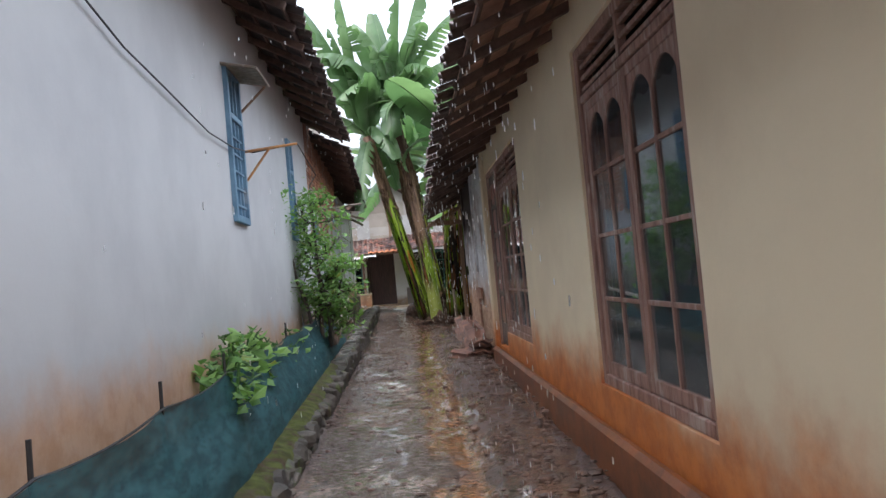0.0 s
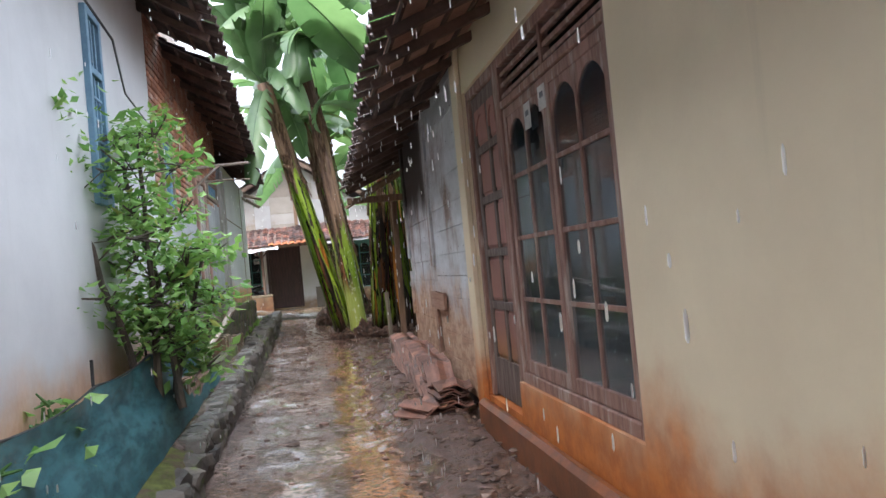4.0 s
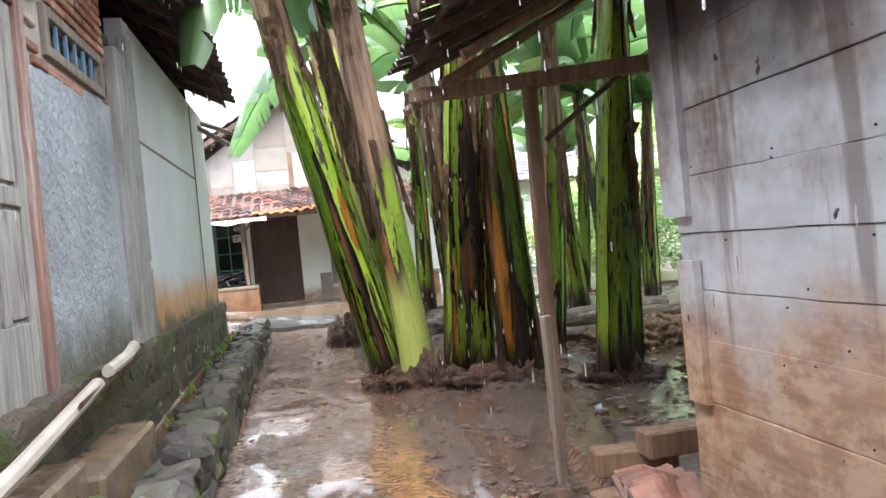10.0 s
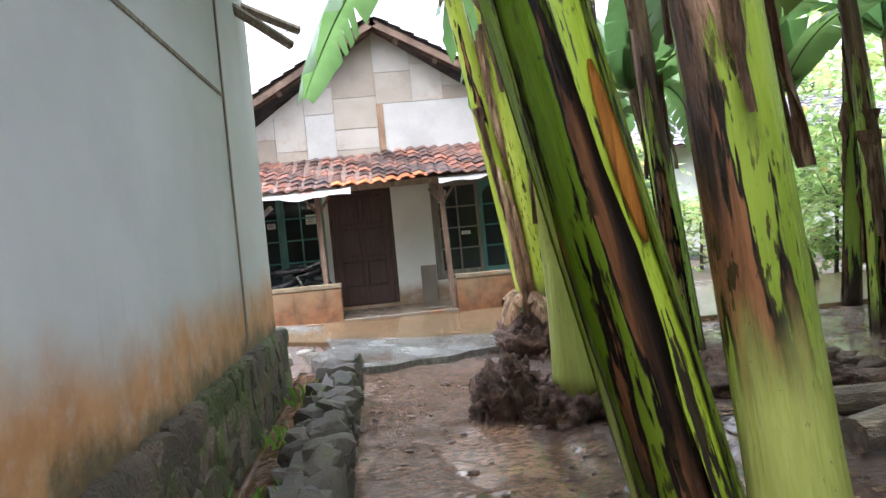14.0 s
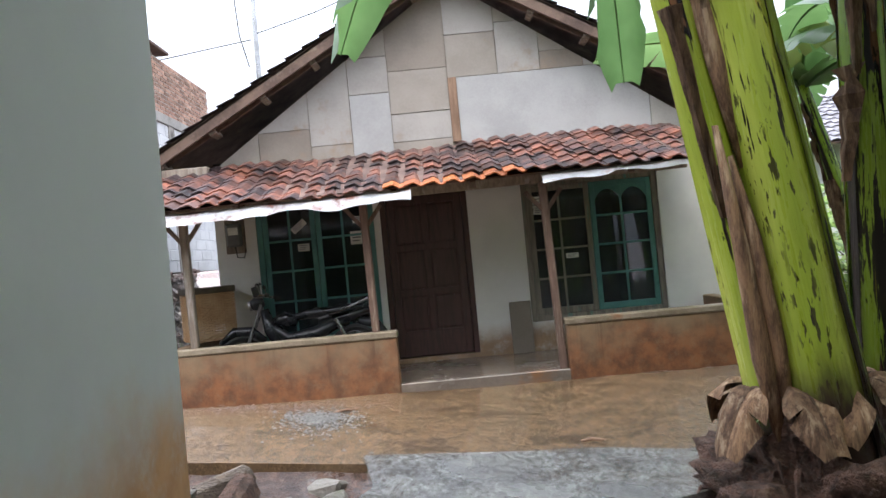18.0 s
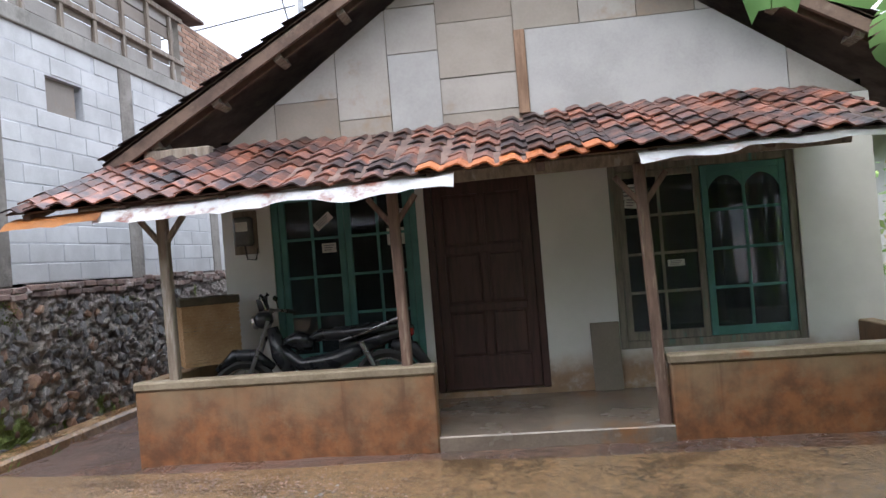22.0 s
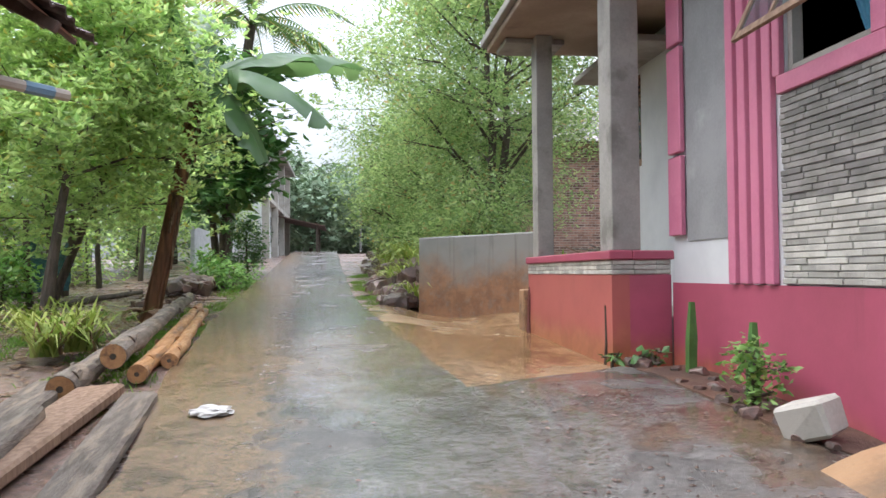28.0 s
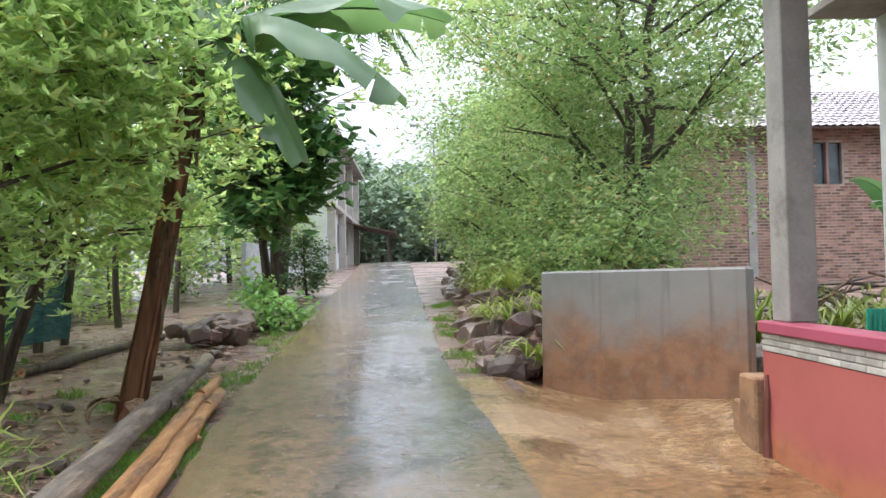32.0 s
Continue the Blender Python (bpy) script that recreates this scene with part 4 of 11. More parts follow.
# ---- windows and doors ----
def casement(m, name, w, h, leaves, rows, wood, wood2, label, grille=0.0, arch=True, frame_w=0.07, deep=0.1, bar=0.026, stile=0.06, cols=2, curtain_col=None):
    """A framed window of side-hung leaves with glazing bars; the outside faces -y, x runs to the right."""
    root = structure(thing(name, m, label, "window"), label, "window")
    fr = bmesh.new()
    box(fr, 0, frame_w, 0, deep, 0, h, 0.006), box(fr, w - frame_w, w, 0, deep, 0, h, 0.006)
    box(fr, frame_w, w - frame_w, 0, deep, 0, frame_w, 0.006), box(fr, frame_w, w - frame_w, 0, deep, h - frame_w, h, 0.006)
    top = h - frame_w - grille
    if grille:
        box(fr, frame_w, w - frame_w, 0, deep, top - 0.05, top, 0.005)
        top -= 0.05
    part("window_frame", fr, wood, root)
    if grille:
        for s in range(3):
            z = h - frame_w - grille * (s + 0.7) / 3.2
            part("slat", boxed(frame_w, w - frame_w, 0.02, 0.05, z - 0.014, z + 0.014, 0.003), wood, root)
        part("grille_post", boxed(w / 2 - 0.02, w / 2 + 0.02, 0.01, 0.06, h - frame_w - grille, h - frame_w), wood, root)
    gap = (w - 2 * frame_w) / leaves
    for k in range(leaves):
        x0 = frame_w + gap * k + 0.004
        x1 = x0 + gap - 0.008
        z0, z1 = frame_w + 0.004, top - 0.004
        tint = wood if arch == 2 and k == 0 else wood2
        lf = bmesh.new()
        box(lf, x0, x0 + stile, 0.015, 0.055, z0, z1, 0.004), box(lf, x1 - stile, x1, 0.015, 0.055, z0, z1, 0.004)
        box(lf, x0 + stile, x1 - stile, 0.015, 0.055, z0, z0 + stile * 1.3, 0.004), box(lf, x0 + stile, x1 - stile, 0.015, 0.055, z1 - stile, z1, 0.004)
        leaf = part("casement", lf, tint, root)
        ix0, ix1, iz0, iz1 = x0 + stile, x1 - stile, z0 + stile * 1.3, z1 - stile
        cw, rh = (ix1 - ix0) / cols, (iz1 - iz0) / rows
        for c in range(1, cols):
            part("glazing_bar", boxed(ix0 + cw * c - bar / 2, ix0 + cw * c + bar / 2, 0.02, 0.05, iz0, iz1, 0.003), tint, leaf)
        for r in range(1, rows):
            part("glazing_bar", boxed(ix0, ix1, 0.022, 0.048, iz0 + rh * r - bar / 2, iz0 + rh * r + bar / 2, 0.003), tint, leaf)
        if arch and tint is wood2:
            for c in range(cols):
                a0, a1 = ix0 + cw * c, ix0 + cw * (c + 1)
                pts = [(a0, iz1), (a0, iz1 - 0.17)]
                for q in range(9):
                    f = q / 8
                    pts.append((a0 + cw * f, iz1 - 0.17 + 0.13 * math.sin(math.pi * f) ** 0.7))
                pts += [(a1, iz1)]
                part("arch_board", prism(bmesh.new(), pts, 0.024, 0.046, along_x), wood2, leaf)
        for c in range(cols):
            for r in range(rows):
                p = part("pane", boxed(ix0 + cw * c, ix0 + cw * (c + 1), 0.033, 0.037, iz0 + rh * r, iz0 + rh * (r + 1)), glass, leaf)
                p.visible_shadow = False
    return root


def panel_door(m, name, w, h, wood, wood2, label, panels, frame_w=0.07, deep=0.1, arch=False, handle=True, kick=0.22, jambs=(1, 1), rails=None, centre=None):
    """A door in its frame; panels: rows of (z0, z1) with two columns."""
    root = structure(thing(name, m, label, "door"), label, "door")
    fr = bmesh.new()
    box(fr, 0, frame_w, 0, deep, 0, h, 0.006), box(fr, w - frame_w, w, 0, deep, 0, h, 0.006)
    box(fr, frame_w, w - frame_w, 0, deep, h - frame_w, h, 0.006)
    part("door_frame", fr, wood, root)
    x0, x1, z1 = frame_w + 0.004, w - frame_w - 0.004, h - frame_w - 0.005
    rails = rails or wood2
    leaf = part("door_leaf", boxed(x0, x1, 0.045, 0.07, 0.015, z1), wood2, root)
    st = 0.085
    part("stile", boxed(x0, x0 + st, 0.025, 0.045, 0.015, z1, 0.004), rails, leaf)
    part("stile", boxed(x1 - st, x1, 0.025, 0.045, 0.015, z1, 0.004), rails, leaf)
    mid = centre or (x0 + x1) / 2
    part("rail", boxed(x0 + st, x1 - st, 0.025, 0.045, 0.015, panels[0][0], 0.004), rails, leaf)
    for (a, b), (c, d) in zip(panels, panels[1:]):
        part("rail", boxed(x0 + st, x1 - st, 0.025, 0.045, b, c, 0.004), rails, leaf)
    part("rail", boxed(x0 + st, x1 - st, 0.025, 0.045, panels[-1][1], z1, 0.004), rails, leaf)
    for a, b in panels:
        part("muntin", boxed(mid - 0.03, mid + 0.03, 0.025, 0.045, a, b, 0.004), rails, leaf)
        for u, v in ((x0 + st, mid - 0.03), (mid + 0.03, x1 - st)):
            part("panel", boxed(u + 0.02, v - 0.02, 0.031, 0.047, a + 0.02, b - 0.02, 0.01), wood2, leaf)
            if arch and (a, b) == panels[-1]:
                pts = [(u, b + 0.004), (u, b - 0.17)] + [(u + (v - u) * q / 8, b - 0.17 + 0.13 * math.sin(math.pi * q / 8) ** 0.7) for q in range(9)] + [(v, b + 0.004)]
                part("arch_board", prism(bmesh.new(), pts, 0.022, 0.04, along_x), wood2, leaf)
    if handle:
        hb = bmesh.new()
        box(hb, x1 - 0.075, x1 - 0.045, 0.012, 0.025, 0.95, 1.12, 0.004)
        tube(hb, [(x1 - 0.06, 0.012, 1.03), (x1 - 0.06, -0.03, 1.03), (x1 - 0.15, -0.035, 1.03)], 0.009, 6)
        part("door_handle", hb, steel, leaf, "dull metal lever handle")
    return root


# Inner walls almost black: the dimness of unlit rooms is put into their colour.
room_shade = surface("dim_inner_plaster", (0.07, 0.068, 0.062), (0.045, 0.043, 0.04), 2.0, 0.85)


def room(name, x0, x1, y0, y1, z0, z1, skip, label):
    """Plain inner walls, floor and ceiling that close a house behind its openings."""
    bm = bmesh.new()
    sides = {"w": ((x0, y0, z0), (x0, y1, z0), (x0, y1, z1), (x0, y0, z1)), "e": ((x1, y0, z0), (x1, y1, z0), (x1, y1, z1), (x1, y0, z1)),
             "s": ((x0, y0, z0), (x1, y0, z0), (x1, y0, z1), (x0, y0, z1)), "n": ((x0, y1, z0), (x1, y1, z0), (x1, y1, z1), (x0, y1, z1)),
             "d": ((x0, y0, z0), (x1, y0, z0), (x1, y1, z0), (x0, y1, z0)), "u": ((x0, y0, z1), (x1, y0, z1), (x1, y1, z1), (x0, y1, z1))}
    for k, q in sides.items():
        if k not in skip:
            bm.faces.new([bm.verts.new(c) for c in q])
    ext = bmesh.ops.solidify(bm, geom=bm.faces[:], thickness=0.08)
    return structure(part(name, bm, room_shade, None), label, "wall")


def tile_profile(w, k=8):
    """The cross-section of a clay pantile: a trough and a roll."""
    return [(w * i / k, 0.018 * math.sin(2 * math.pi * (i / k) * 0.98 - 0.6) + 0.006 * math.cos(4 * math.pi * i / k)) for i in range(k + 1)]


def tile_mesh(w=0.22, length=0.27, thick=0.012):
    bm = bmesh.new()
    pr = tile_profile(w)
    rows = []
    for y, dz in ((0, 0.0), (length * 0.96, 0.0), (length, -0.004)):
        rows.append([bm.verts.new((x, y, z + dz)) for x, z in pr])
    low = []
    for y, dz in ((0, -thick), (length, -thick)):
        low.append([bm.verts.new((x, y, z + dz)) for x, z in pr])
    for a, b in zip(rows, rows[1:]):
        for i in range(len(pr) - 1):
            bm.faces.new((a[i], a[i + 1], b[i + 1], b[i]))
    for i in range(len(pr) - 1):
        bm.faces.new((low[0][i], low[1][i], low[1][i + 1], low[0][i + 1]))
        bm.faces.new((rows[0][i], low[0][i], low[0][i + 1], rows[0][i + 1]))
        bm.faces.new((rows[2][i], rows[2][i + 1], low[1][i + 1], low[1][i]))
    for i in (0, len(pr) - 1):
        bm.faces.new((rows[0][i], rows[1][i], rows[2][i], low[1][i], low[0][i]))
    bmesh.ops.recalc_face_normals(bm, faces=bm.faces[:])
    return bm


def joined_tiles(name, frame_m, cols, rows, w, pitch, material, parent, seed=1, jitter=0.006):
    """A field of lapped pantiles as one mesh: x across, y up the slope."""
    r = random.Random(seed)
    bm = bmesh.new()
    pr = tile_profile(w, 6)
    for c in range(cols):
        for q in range(rows):
            ox, oy, oz = c * w * 0.97 + r.uniform(-1, 1) * jitter, q * pitch + r.uniform(-1, 1) * jitter * 2, r.uniform(0, 1) * jitter
            up, lo = [], []
            for x, z in pr:
                up.append((bm.verts.new((ox + x, oy, oz + z + 0.03)), bm.verts.new((ox + x, oy + pitch * 1.15, oz + z - 0.004))))
                lo.append(bm.verts.new((ox + x, oy, oz + z + 0.014)))
            for i in range(len(pr) - 1):
                bm.faces.new((up[i][0], up[i + 1][0], up[i + 1][1], up[i][1]))
                bm.faces.new((lo[i], lo[i + 1], up[i + 1][0], up[i][0]))
    return tagged(part(name, bm, material, parent, m=frame_m), kind="stuff")


# ---- cream house ----
rail_wood = surface("grey_brown_rail_wood", (0.17, 0.125, 0.105), (0.1, 0.075, 0.065), 3, 0.6, 26, 0.5, 0.006, stretch=(8, 8, 1), c3=(0.24, 0.19, 0.16), patch=0.62)
ch_x = 1.2
w_east = part("wall_cream_house", wall_mesh(-4.0, 10.32, -0.3, 2.95, ch_x, ch_x + 0.14, [(2.98, 4.79, 0.44, 2.6), (7.37, 9.22, 0.46, 2.55), (9.22, 10.12, 0.24, 2.55)], along_y), cream)
structure(w_east, "cream plastered house wall stained orange by splashed mud", "wall")
structure(part("trim", wobble(boxed(ch_x - 0.09, ch_x - 0.003, -4.0, 10.15, -0.3, 0.22, 0.03), 0.012, 2.0), muddy_wall("stained_plinth", (0.26, 0.12, 0.06), (0.2, 0.08, 0.04), 0.5, 0.4, (0.27, 0.09, 0.035), (0.14, 0.055, 0.03), rough=0.5)), "mud-stained cement plinth along the house wall", "plinth")
structure(part("trim", boxed(ch_x - 0.045, ch_x - 0.002, 10.13, 10.34, 0.1, 2.95, 0.006), cream), "cream plastered pillar beside a door", "pillar")
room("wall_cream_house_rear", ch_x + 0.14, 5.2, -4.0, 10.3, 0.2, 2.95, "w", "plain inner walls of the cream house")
casement(pose(ch_x + 0.02, 4.79, 0.44, 0, 0, -90), "window_1", 1.81, 2.16, 2, 4, frame_wood, frame_wood, "dark wooden double window with arched panes and slatted vent", 0.24)
casement(pose(ch_x + 0.02, 9.22, 0.46, 0, 0, -90), "window_2", 1.85, 2.09, 2, 4, frame_wood, frame_wood, "weathered wooden double window beside the panelled door", 0.22)
panel_door(pose(ch_x + 0.02, 10.12, 0.24, 0, 0, -90), "door_1", 0.9, 2.31, frame_wood, door_wood, "red-brown panelled wooden door, closed", [(0.3, 0.66), (0.72, 1.04), (1.1, 1.43), (1.49, 1.8), (1.86, 2.12)], arch=True, handle=False, rails=rail_wood, centre=0.52)


for k, (y, z, h) in enumerate(((8.62, 2.06, 0.15), (8.34, 2.1, 0.13))):
    pp = thing("window_paper", pose(ch_x + 0.034, y, z), "white paper sticker with blue print on a window pane", "sticker", "papers on the window")
    part("paper_sheet", boxed(-0.002, 0.0, -0.06, 0.06, -h / 2, h / 2), paper, pp)
    part("printed_line", boxed(-0.003, -0.0021, -0.03, 0.03, 0.0, 0.03), print_ink, pp)


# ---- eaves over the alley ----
# Much darker version of tile_under, for three of the eaves.
tile_under_dark = surface("sooty_tile_underside", (0.05, 0.034, 0.03), (0.025, 0.018, 0.017), 5, 0.85, 50, 0.4)


def eave(name, p0, p1, inner0, inner1, label, tiles_seed, w=0.21, rafters=0.55, under=tile_under):
    """A roof edge from p0 to p1 with its slope up to inner0/inner1, battens, rafters and lapped tiles."""
    p0, p1, i0, i1 = map(Vector, (p0, p1, inner0, inner1))
    run = (p1 - p0).length
    root = thing(name, Matrix.Translation((p0 + i0) / 2), label, "roof")
    base = root.matrix_basis.inverted()
    rise = (i0 - p0).length
    x = (p1 - p0).normalized()
    y = (i0 - p0).normalized()
    z = x.cross(y).normalized()
    if z.z < 0:
        z = -z
    fr = Matrix((Vector((*x, 0)), Vector((*y, 0)), Vector((*z, 0)), Vector((0, 0, 0, 1)))).transposed()
    fr.translation = p0
    m = base @ fr
    # boards under the tiles, then battens and rafters below
    sheet = bmesh.new()
    box(sheet, 0, run, 0.05, rise, -0.012, 0.0)
    part("underlay", sheet, under, root, m=m)
    n = int(rise / 0.2)
    batten = part("batten", boxed(0, run, -0.012, 0.012, -0.036, -0.013), black_wood, root, m=m @ Matrix.Translation((0, 0.06, 0)))
    for k in range(1, n + 1):
        again(batten, m @ Matrix.Translation((0, 0.06 + 0.2 * k, 0)))
    raf = part("rafter", boxed(-0.025, 0.025, -0.03, rise, -0.1, -0.037, 0.004), black_wood, root, m=m @ Matrix.Translation((0.2, 0, 0)))
    for k in range(1, int(run / rafters)):
        again(raf, m @ Matrix.Translation((0.2 + rafters * k, 0, 0)))
    joined_tiles("roof_tiles", m @ Matrix.Translation((0, -0.07, 0.012)), int(run / (w * 0.97)), max(2, int(rise / 0.22) + 1), w, 0.23, tile_old, root, tiles_seed, 0.012)
    return root


eave("roof_edge", (0.47, 10.4, 2.6), (0.45, -3.5, 2.66), (3.3, 10.4, 3.86), (3.3, -3.5, 3.9), "blackened clay tile eave dripping over the alley, cream house", 3)
eave("roof_edge", (0.6, 16.75, 2.6), (0.47, 10.42, 2.58), (3.3, 16.75, 3.76), (3.3, 10.42, 3.82), "blackened clay tile lean-to roof over a post and the board wall", 4, under=tile_under_dark)
eave("roof_edge", (-0.75, -3.5, 3.62), (-0.78, 12.4, 3.58), (-4.9, -3.5, 5.8), (-4.9, 12.4, 5.75), "dark clay tile eave over the white house wall", 5, under=tile_under_dark)
eave("roof_edge", (-0.8, 12.45, 3.5), (-1.02, 21.0, 3.3), (-4.9, 12.45, 5.65), (-4.9, 21.0, 5.4), "dark ragged tile eave over the brick and board wall", 6, under=tile_under_dark)

eave("roof_edge", (6.1, -3.5, 2.62), (6.1, 16.7, 2.6), (3.3, -3.5, 3.9), (3.3, 16.7, 3.78), "far slope of the cream house's clay tile roof", 8)
eave("roof_edge", (-9.0, 21.0, 3.4), (-9.0, -3.5, 3.5), (-4.9, 21.0, 5.45), (-4.9, -3.5, 5.8), "far slope of the white house's clay tile roof", 9)

eave("roof_edge", (-5.2, 22.55, 3.6), (-8.72, 22.7, 3.56), (-5.2, 20.8, 4.5), (-8.72, 20.8, 4.4), "dark clay tile eave over the road beside the garden", 12)
bp = thing("bamboo_pole", pose(-8.54, 22.59, 3.21), "grey bamboo pole with blue tape under an eave", "pole")
part("shaft", tubed([(0, 0, 0), (0.9, -0.75, 0.02), (2.4, -1.9, 0.05)], 0.035, 8), plaster_pipe, bp)
part("tape", tubed([(0.07, -0.06, 0.002), (0.2, -0.168, 0.005)], 0.038, 8), blue_paint, bp, "blue tape")

# ---- board wall of the shed ----
shed = structure(thing("wall_shed", pose(ch_x, 12.1, 0.3), "limewashed horizontal plank wall stained by mud", "wall"), "limewashed horizontal plank wall stained by mud", "wall")
br = random.Random(11)
part("backing", boxed(0.03, 0.06, -1.76, 1.9, -0.3, 2.7), black_wood, shed)


def plank_mesh(a, b, z0, z1, seed):
    """A wall plank along y with worn, slightly uneven edges."""
    bm = bmesh.new()
    n = max(4, int((b - a) / 0.09))
    rows = []
    for i in range(n + 1):
        y = a + (b - a) * i / n
        lo = z0 + 0.0006 + 0.003 * noise.noise(Vector((y * 5, z0 * 9, 0))) + 0.0025 * abs(noise.noise(Vector((y * 22, seed, 4))))
        hi = z1 - 0.0006 + 0.003 * noise.noise(Vector((y * 5, z1 * 9, 0))) - 0.0025 * abs(noise.noise(Vector((y * 22, seed + 1, 4))))
        bow = 0.003 * noise.noise(Vector((y * 1.5, seed, 9)))
        rows.append([bm.verts.new(q) for q in ((0.028, y, lo), (bow + 0.002, y, lo), (bow, y, lo + 0.002), (bow, y, hi - 0.002), (bow + 0.002, y, hi), (0.028, y, hi))])
    for p, q in zip(rows, rows[1:]):
        for i in range(5):
            bm.faces.new((p[i], q[i], q[i + 1], p[i + 1]))
    bm.faces.new(rows[0]), bm.faces.new(rows[-1][::-1])
    bmesh.ops.recalc_face_normals(bm, faces=bm.faces[:])
    return bm


nails = bmesh.new()
for a, b, joints in ((-1.76, -0.04, (-0.16, 0.08, 0.32, 0.65, 0.85, 1.05, 1.28, 1.5, 1.75, 2.0, 2.25, 2.5, 2.75)), (-0.038, 1.88, (-0.16, 0.1, 0.39, 0.62, 0.8, 1.01, 1.22, 1.46, 1.7, 1.95, 2.2, 2.5, 2.75))):
    for k, (z0, z1) in enumerate(zip(joints, joints[1:])):
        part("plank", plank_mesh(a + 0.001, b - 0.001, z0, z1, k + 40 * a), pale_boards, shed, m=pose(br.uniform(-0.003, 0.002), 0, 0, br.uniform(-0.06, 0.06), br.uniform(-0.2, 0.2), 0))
        for q in range(5):
            y, zz = a + (b - a) * (q + br.uniform(0.1, 0.9)) / 5, z0 + br.choice((0.03, 0.05, z1 - z0 - 0.03))
            tube(nails, [(0.002, y, zz), (-0.003, y, zz - 0.001)], [0.004, 0.003], 6)
tagged(part("nail_heads", nails, surface("rusty_nail", (0.07, 0.04, 0.03), (0.03, 0.02, 0.018), 20, 0.8), shed), kind="stuff")
for y0, y1, z0, z1 in ((-0.06, 0.1, 0.95, 2.5), (1.76, 1.93, 1.07, 2.5), (1.74, 1.86, 0.38, 0.91)):
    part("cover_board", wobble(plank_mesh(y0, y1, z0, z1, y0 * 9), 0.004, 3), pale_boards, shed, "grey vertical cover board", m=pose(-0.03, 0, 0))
patch_wood = surface("red_brown_patch_wood", (0.36, 0.2, 0.14), (0.25, 0.135, 0.09), 3, 0.75, 26, 0.5, 0.008, stretch=(1, 0.6, 5), c3=(0.44, 0.3, 0.22), patch=0.6)
part("patch_board", wobble(plank_mesh(-0.58, 0.25, 0.52, 0.69, 3), 0.012, 3), patch_wood, shed, "rough brown patch board", m=pose(-0.045, 0, 0, 0.6, 0, 0))
part("patch_board", wobble(plank_mesh(-0.06, 0.06, 0.0, 0.52, 7), 0.005, 3), patch_wood, shed, "rough brown upright batten", m=pose(-0.036, 0, 0))
structure(part("wall_shed_end", boxed(ch_x + 0.07, 4.6, 13.95, 14.0, 0.1, 3.3), black_wood), "dark boarded end wall of the shed", "wall")

post = thing("roof_post", pose(1.24, 15.85, 0.06), "slim weathered wooden post that carries the lean-to beam", "post")
part("shaft", boxed(-0.04, 0.04, -0.04, 0.04, 0, 2.22, 0.006), raw_wood, post, m=pose(0, 0, 0, 0.5, 0.6, 0))
beam = thing("roof_beam", pose(0.62, 16.55, 2.4), "rough wooden eaves beam over the post and wall corner", "beam")
part("log", boxed(0, 1.9, -0.045, 0.045, -0.05, 0.05, 0.01), raw_wood, beam, m=pose(0, 0, 0, 0, 2.5, -36))
part("brace", tubed([(0.75, -0.62, -0.45), (1.2, -0.85, -0.1)], 0.018, 6), black_wood, beam, "short dark brace")
for k, (a, b) in enumerate((((-0.05, 0.02, -0.1), (1.3, 0.1, 0.62)), ((0.1, -0.6, -0.05), (1.5, -0.5, 0.68)), ((0.1, -1.3, -0.05), (1.6, -1.3, 0.7)))):
    part("rafter", tubed([a, b], 0.03, 7), raw_wood, beam, "round brown rafter pole")
stick = thing("wooden_stake", pose(0.97, 14.98, -0.05), "thin upright wooden stake stuck in the mud", "stake")
part("shaft", boxed(-0.025, 0.025, -0.02, 0.02, 0, 1.0, 0.005), old_wood, stick, m=pose(0, 0, 0, 2, -2.5, 20))

# ---- stacked roof tiles by the shed ----
stack = thing("roof_tile_stack", pose(1.15, 12.2, 0.02), "long stack of used clay roof tiles leaning on edge", "tile stack")
tr = random.Random(5)
proto = part("roof_tile", tile_mesh(0.24, 0.3), tile_stack, stack, m=pose(-0.28, -1.62, 0.03, 6, 0, 4))
for tier in (0, 1):
    y, left, lean, shift, low = -1.3 + 0.12 * tier, 0, 50, 0.0, 0.0
    while y < 1.72 - 0.1 * tier:
        if left == 0:
            left, lean, shift, low = tr.randrange(9, 15), tr.uniform(32, 48), tr.uniform(-0.035, 0.03), tr.uniform(-0.03, 0.03)
            y += tr.uniform(0.0, 0.06)
        fall = max(0.0, min(1.0, (-0.75 - y) / 0.5))
        again(proto, pose(-0.29 + shift + tr.uniform(-0.012, 0.012) + 0.03 * tier, y, 0.03 + 0.17 * tier * (1 - 0.35 * fall) + low + tr.uniform(-0.008, 0.008), lean * (1 - 0.35 * fall) + tr.uniform(-2, 2), tr.uniform(-3, 3), tr.uniform(-4, 4)))
        y += tr.uniform(0.019, 0.024)
        left -= 1
for k in range(9):
    again(proto, pose(-0.26 + tr.uniform(-0.03, 0.03), -1.66 + tr.uniform(-0.03, 0.03), 0.05 + k * 0.024, tr.uniform(2, 10), tr.uniform(-4, 6), tr.uniform(-14, 14)))
for k in range(4):
    again(proto, pose(-0.42 + tr.uniform(-0.03, 0.03), -1.78 + tr.uniform(-0.03, 0.03), 0.02 + k * 0.024, tr.uniform(2, 10), tr.uniform(-14, -4), tr.uniform(20, 50)))
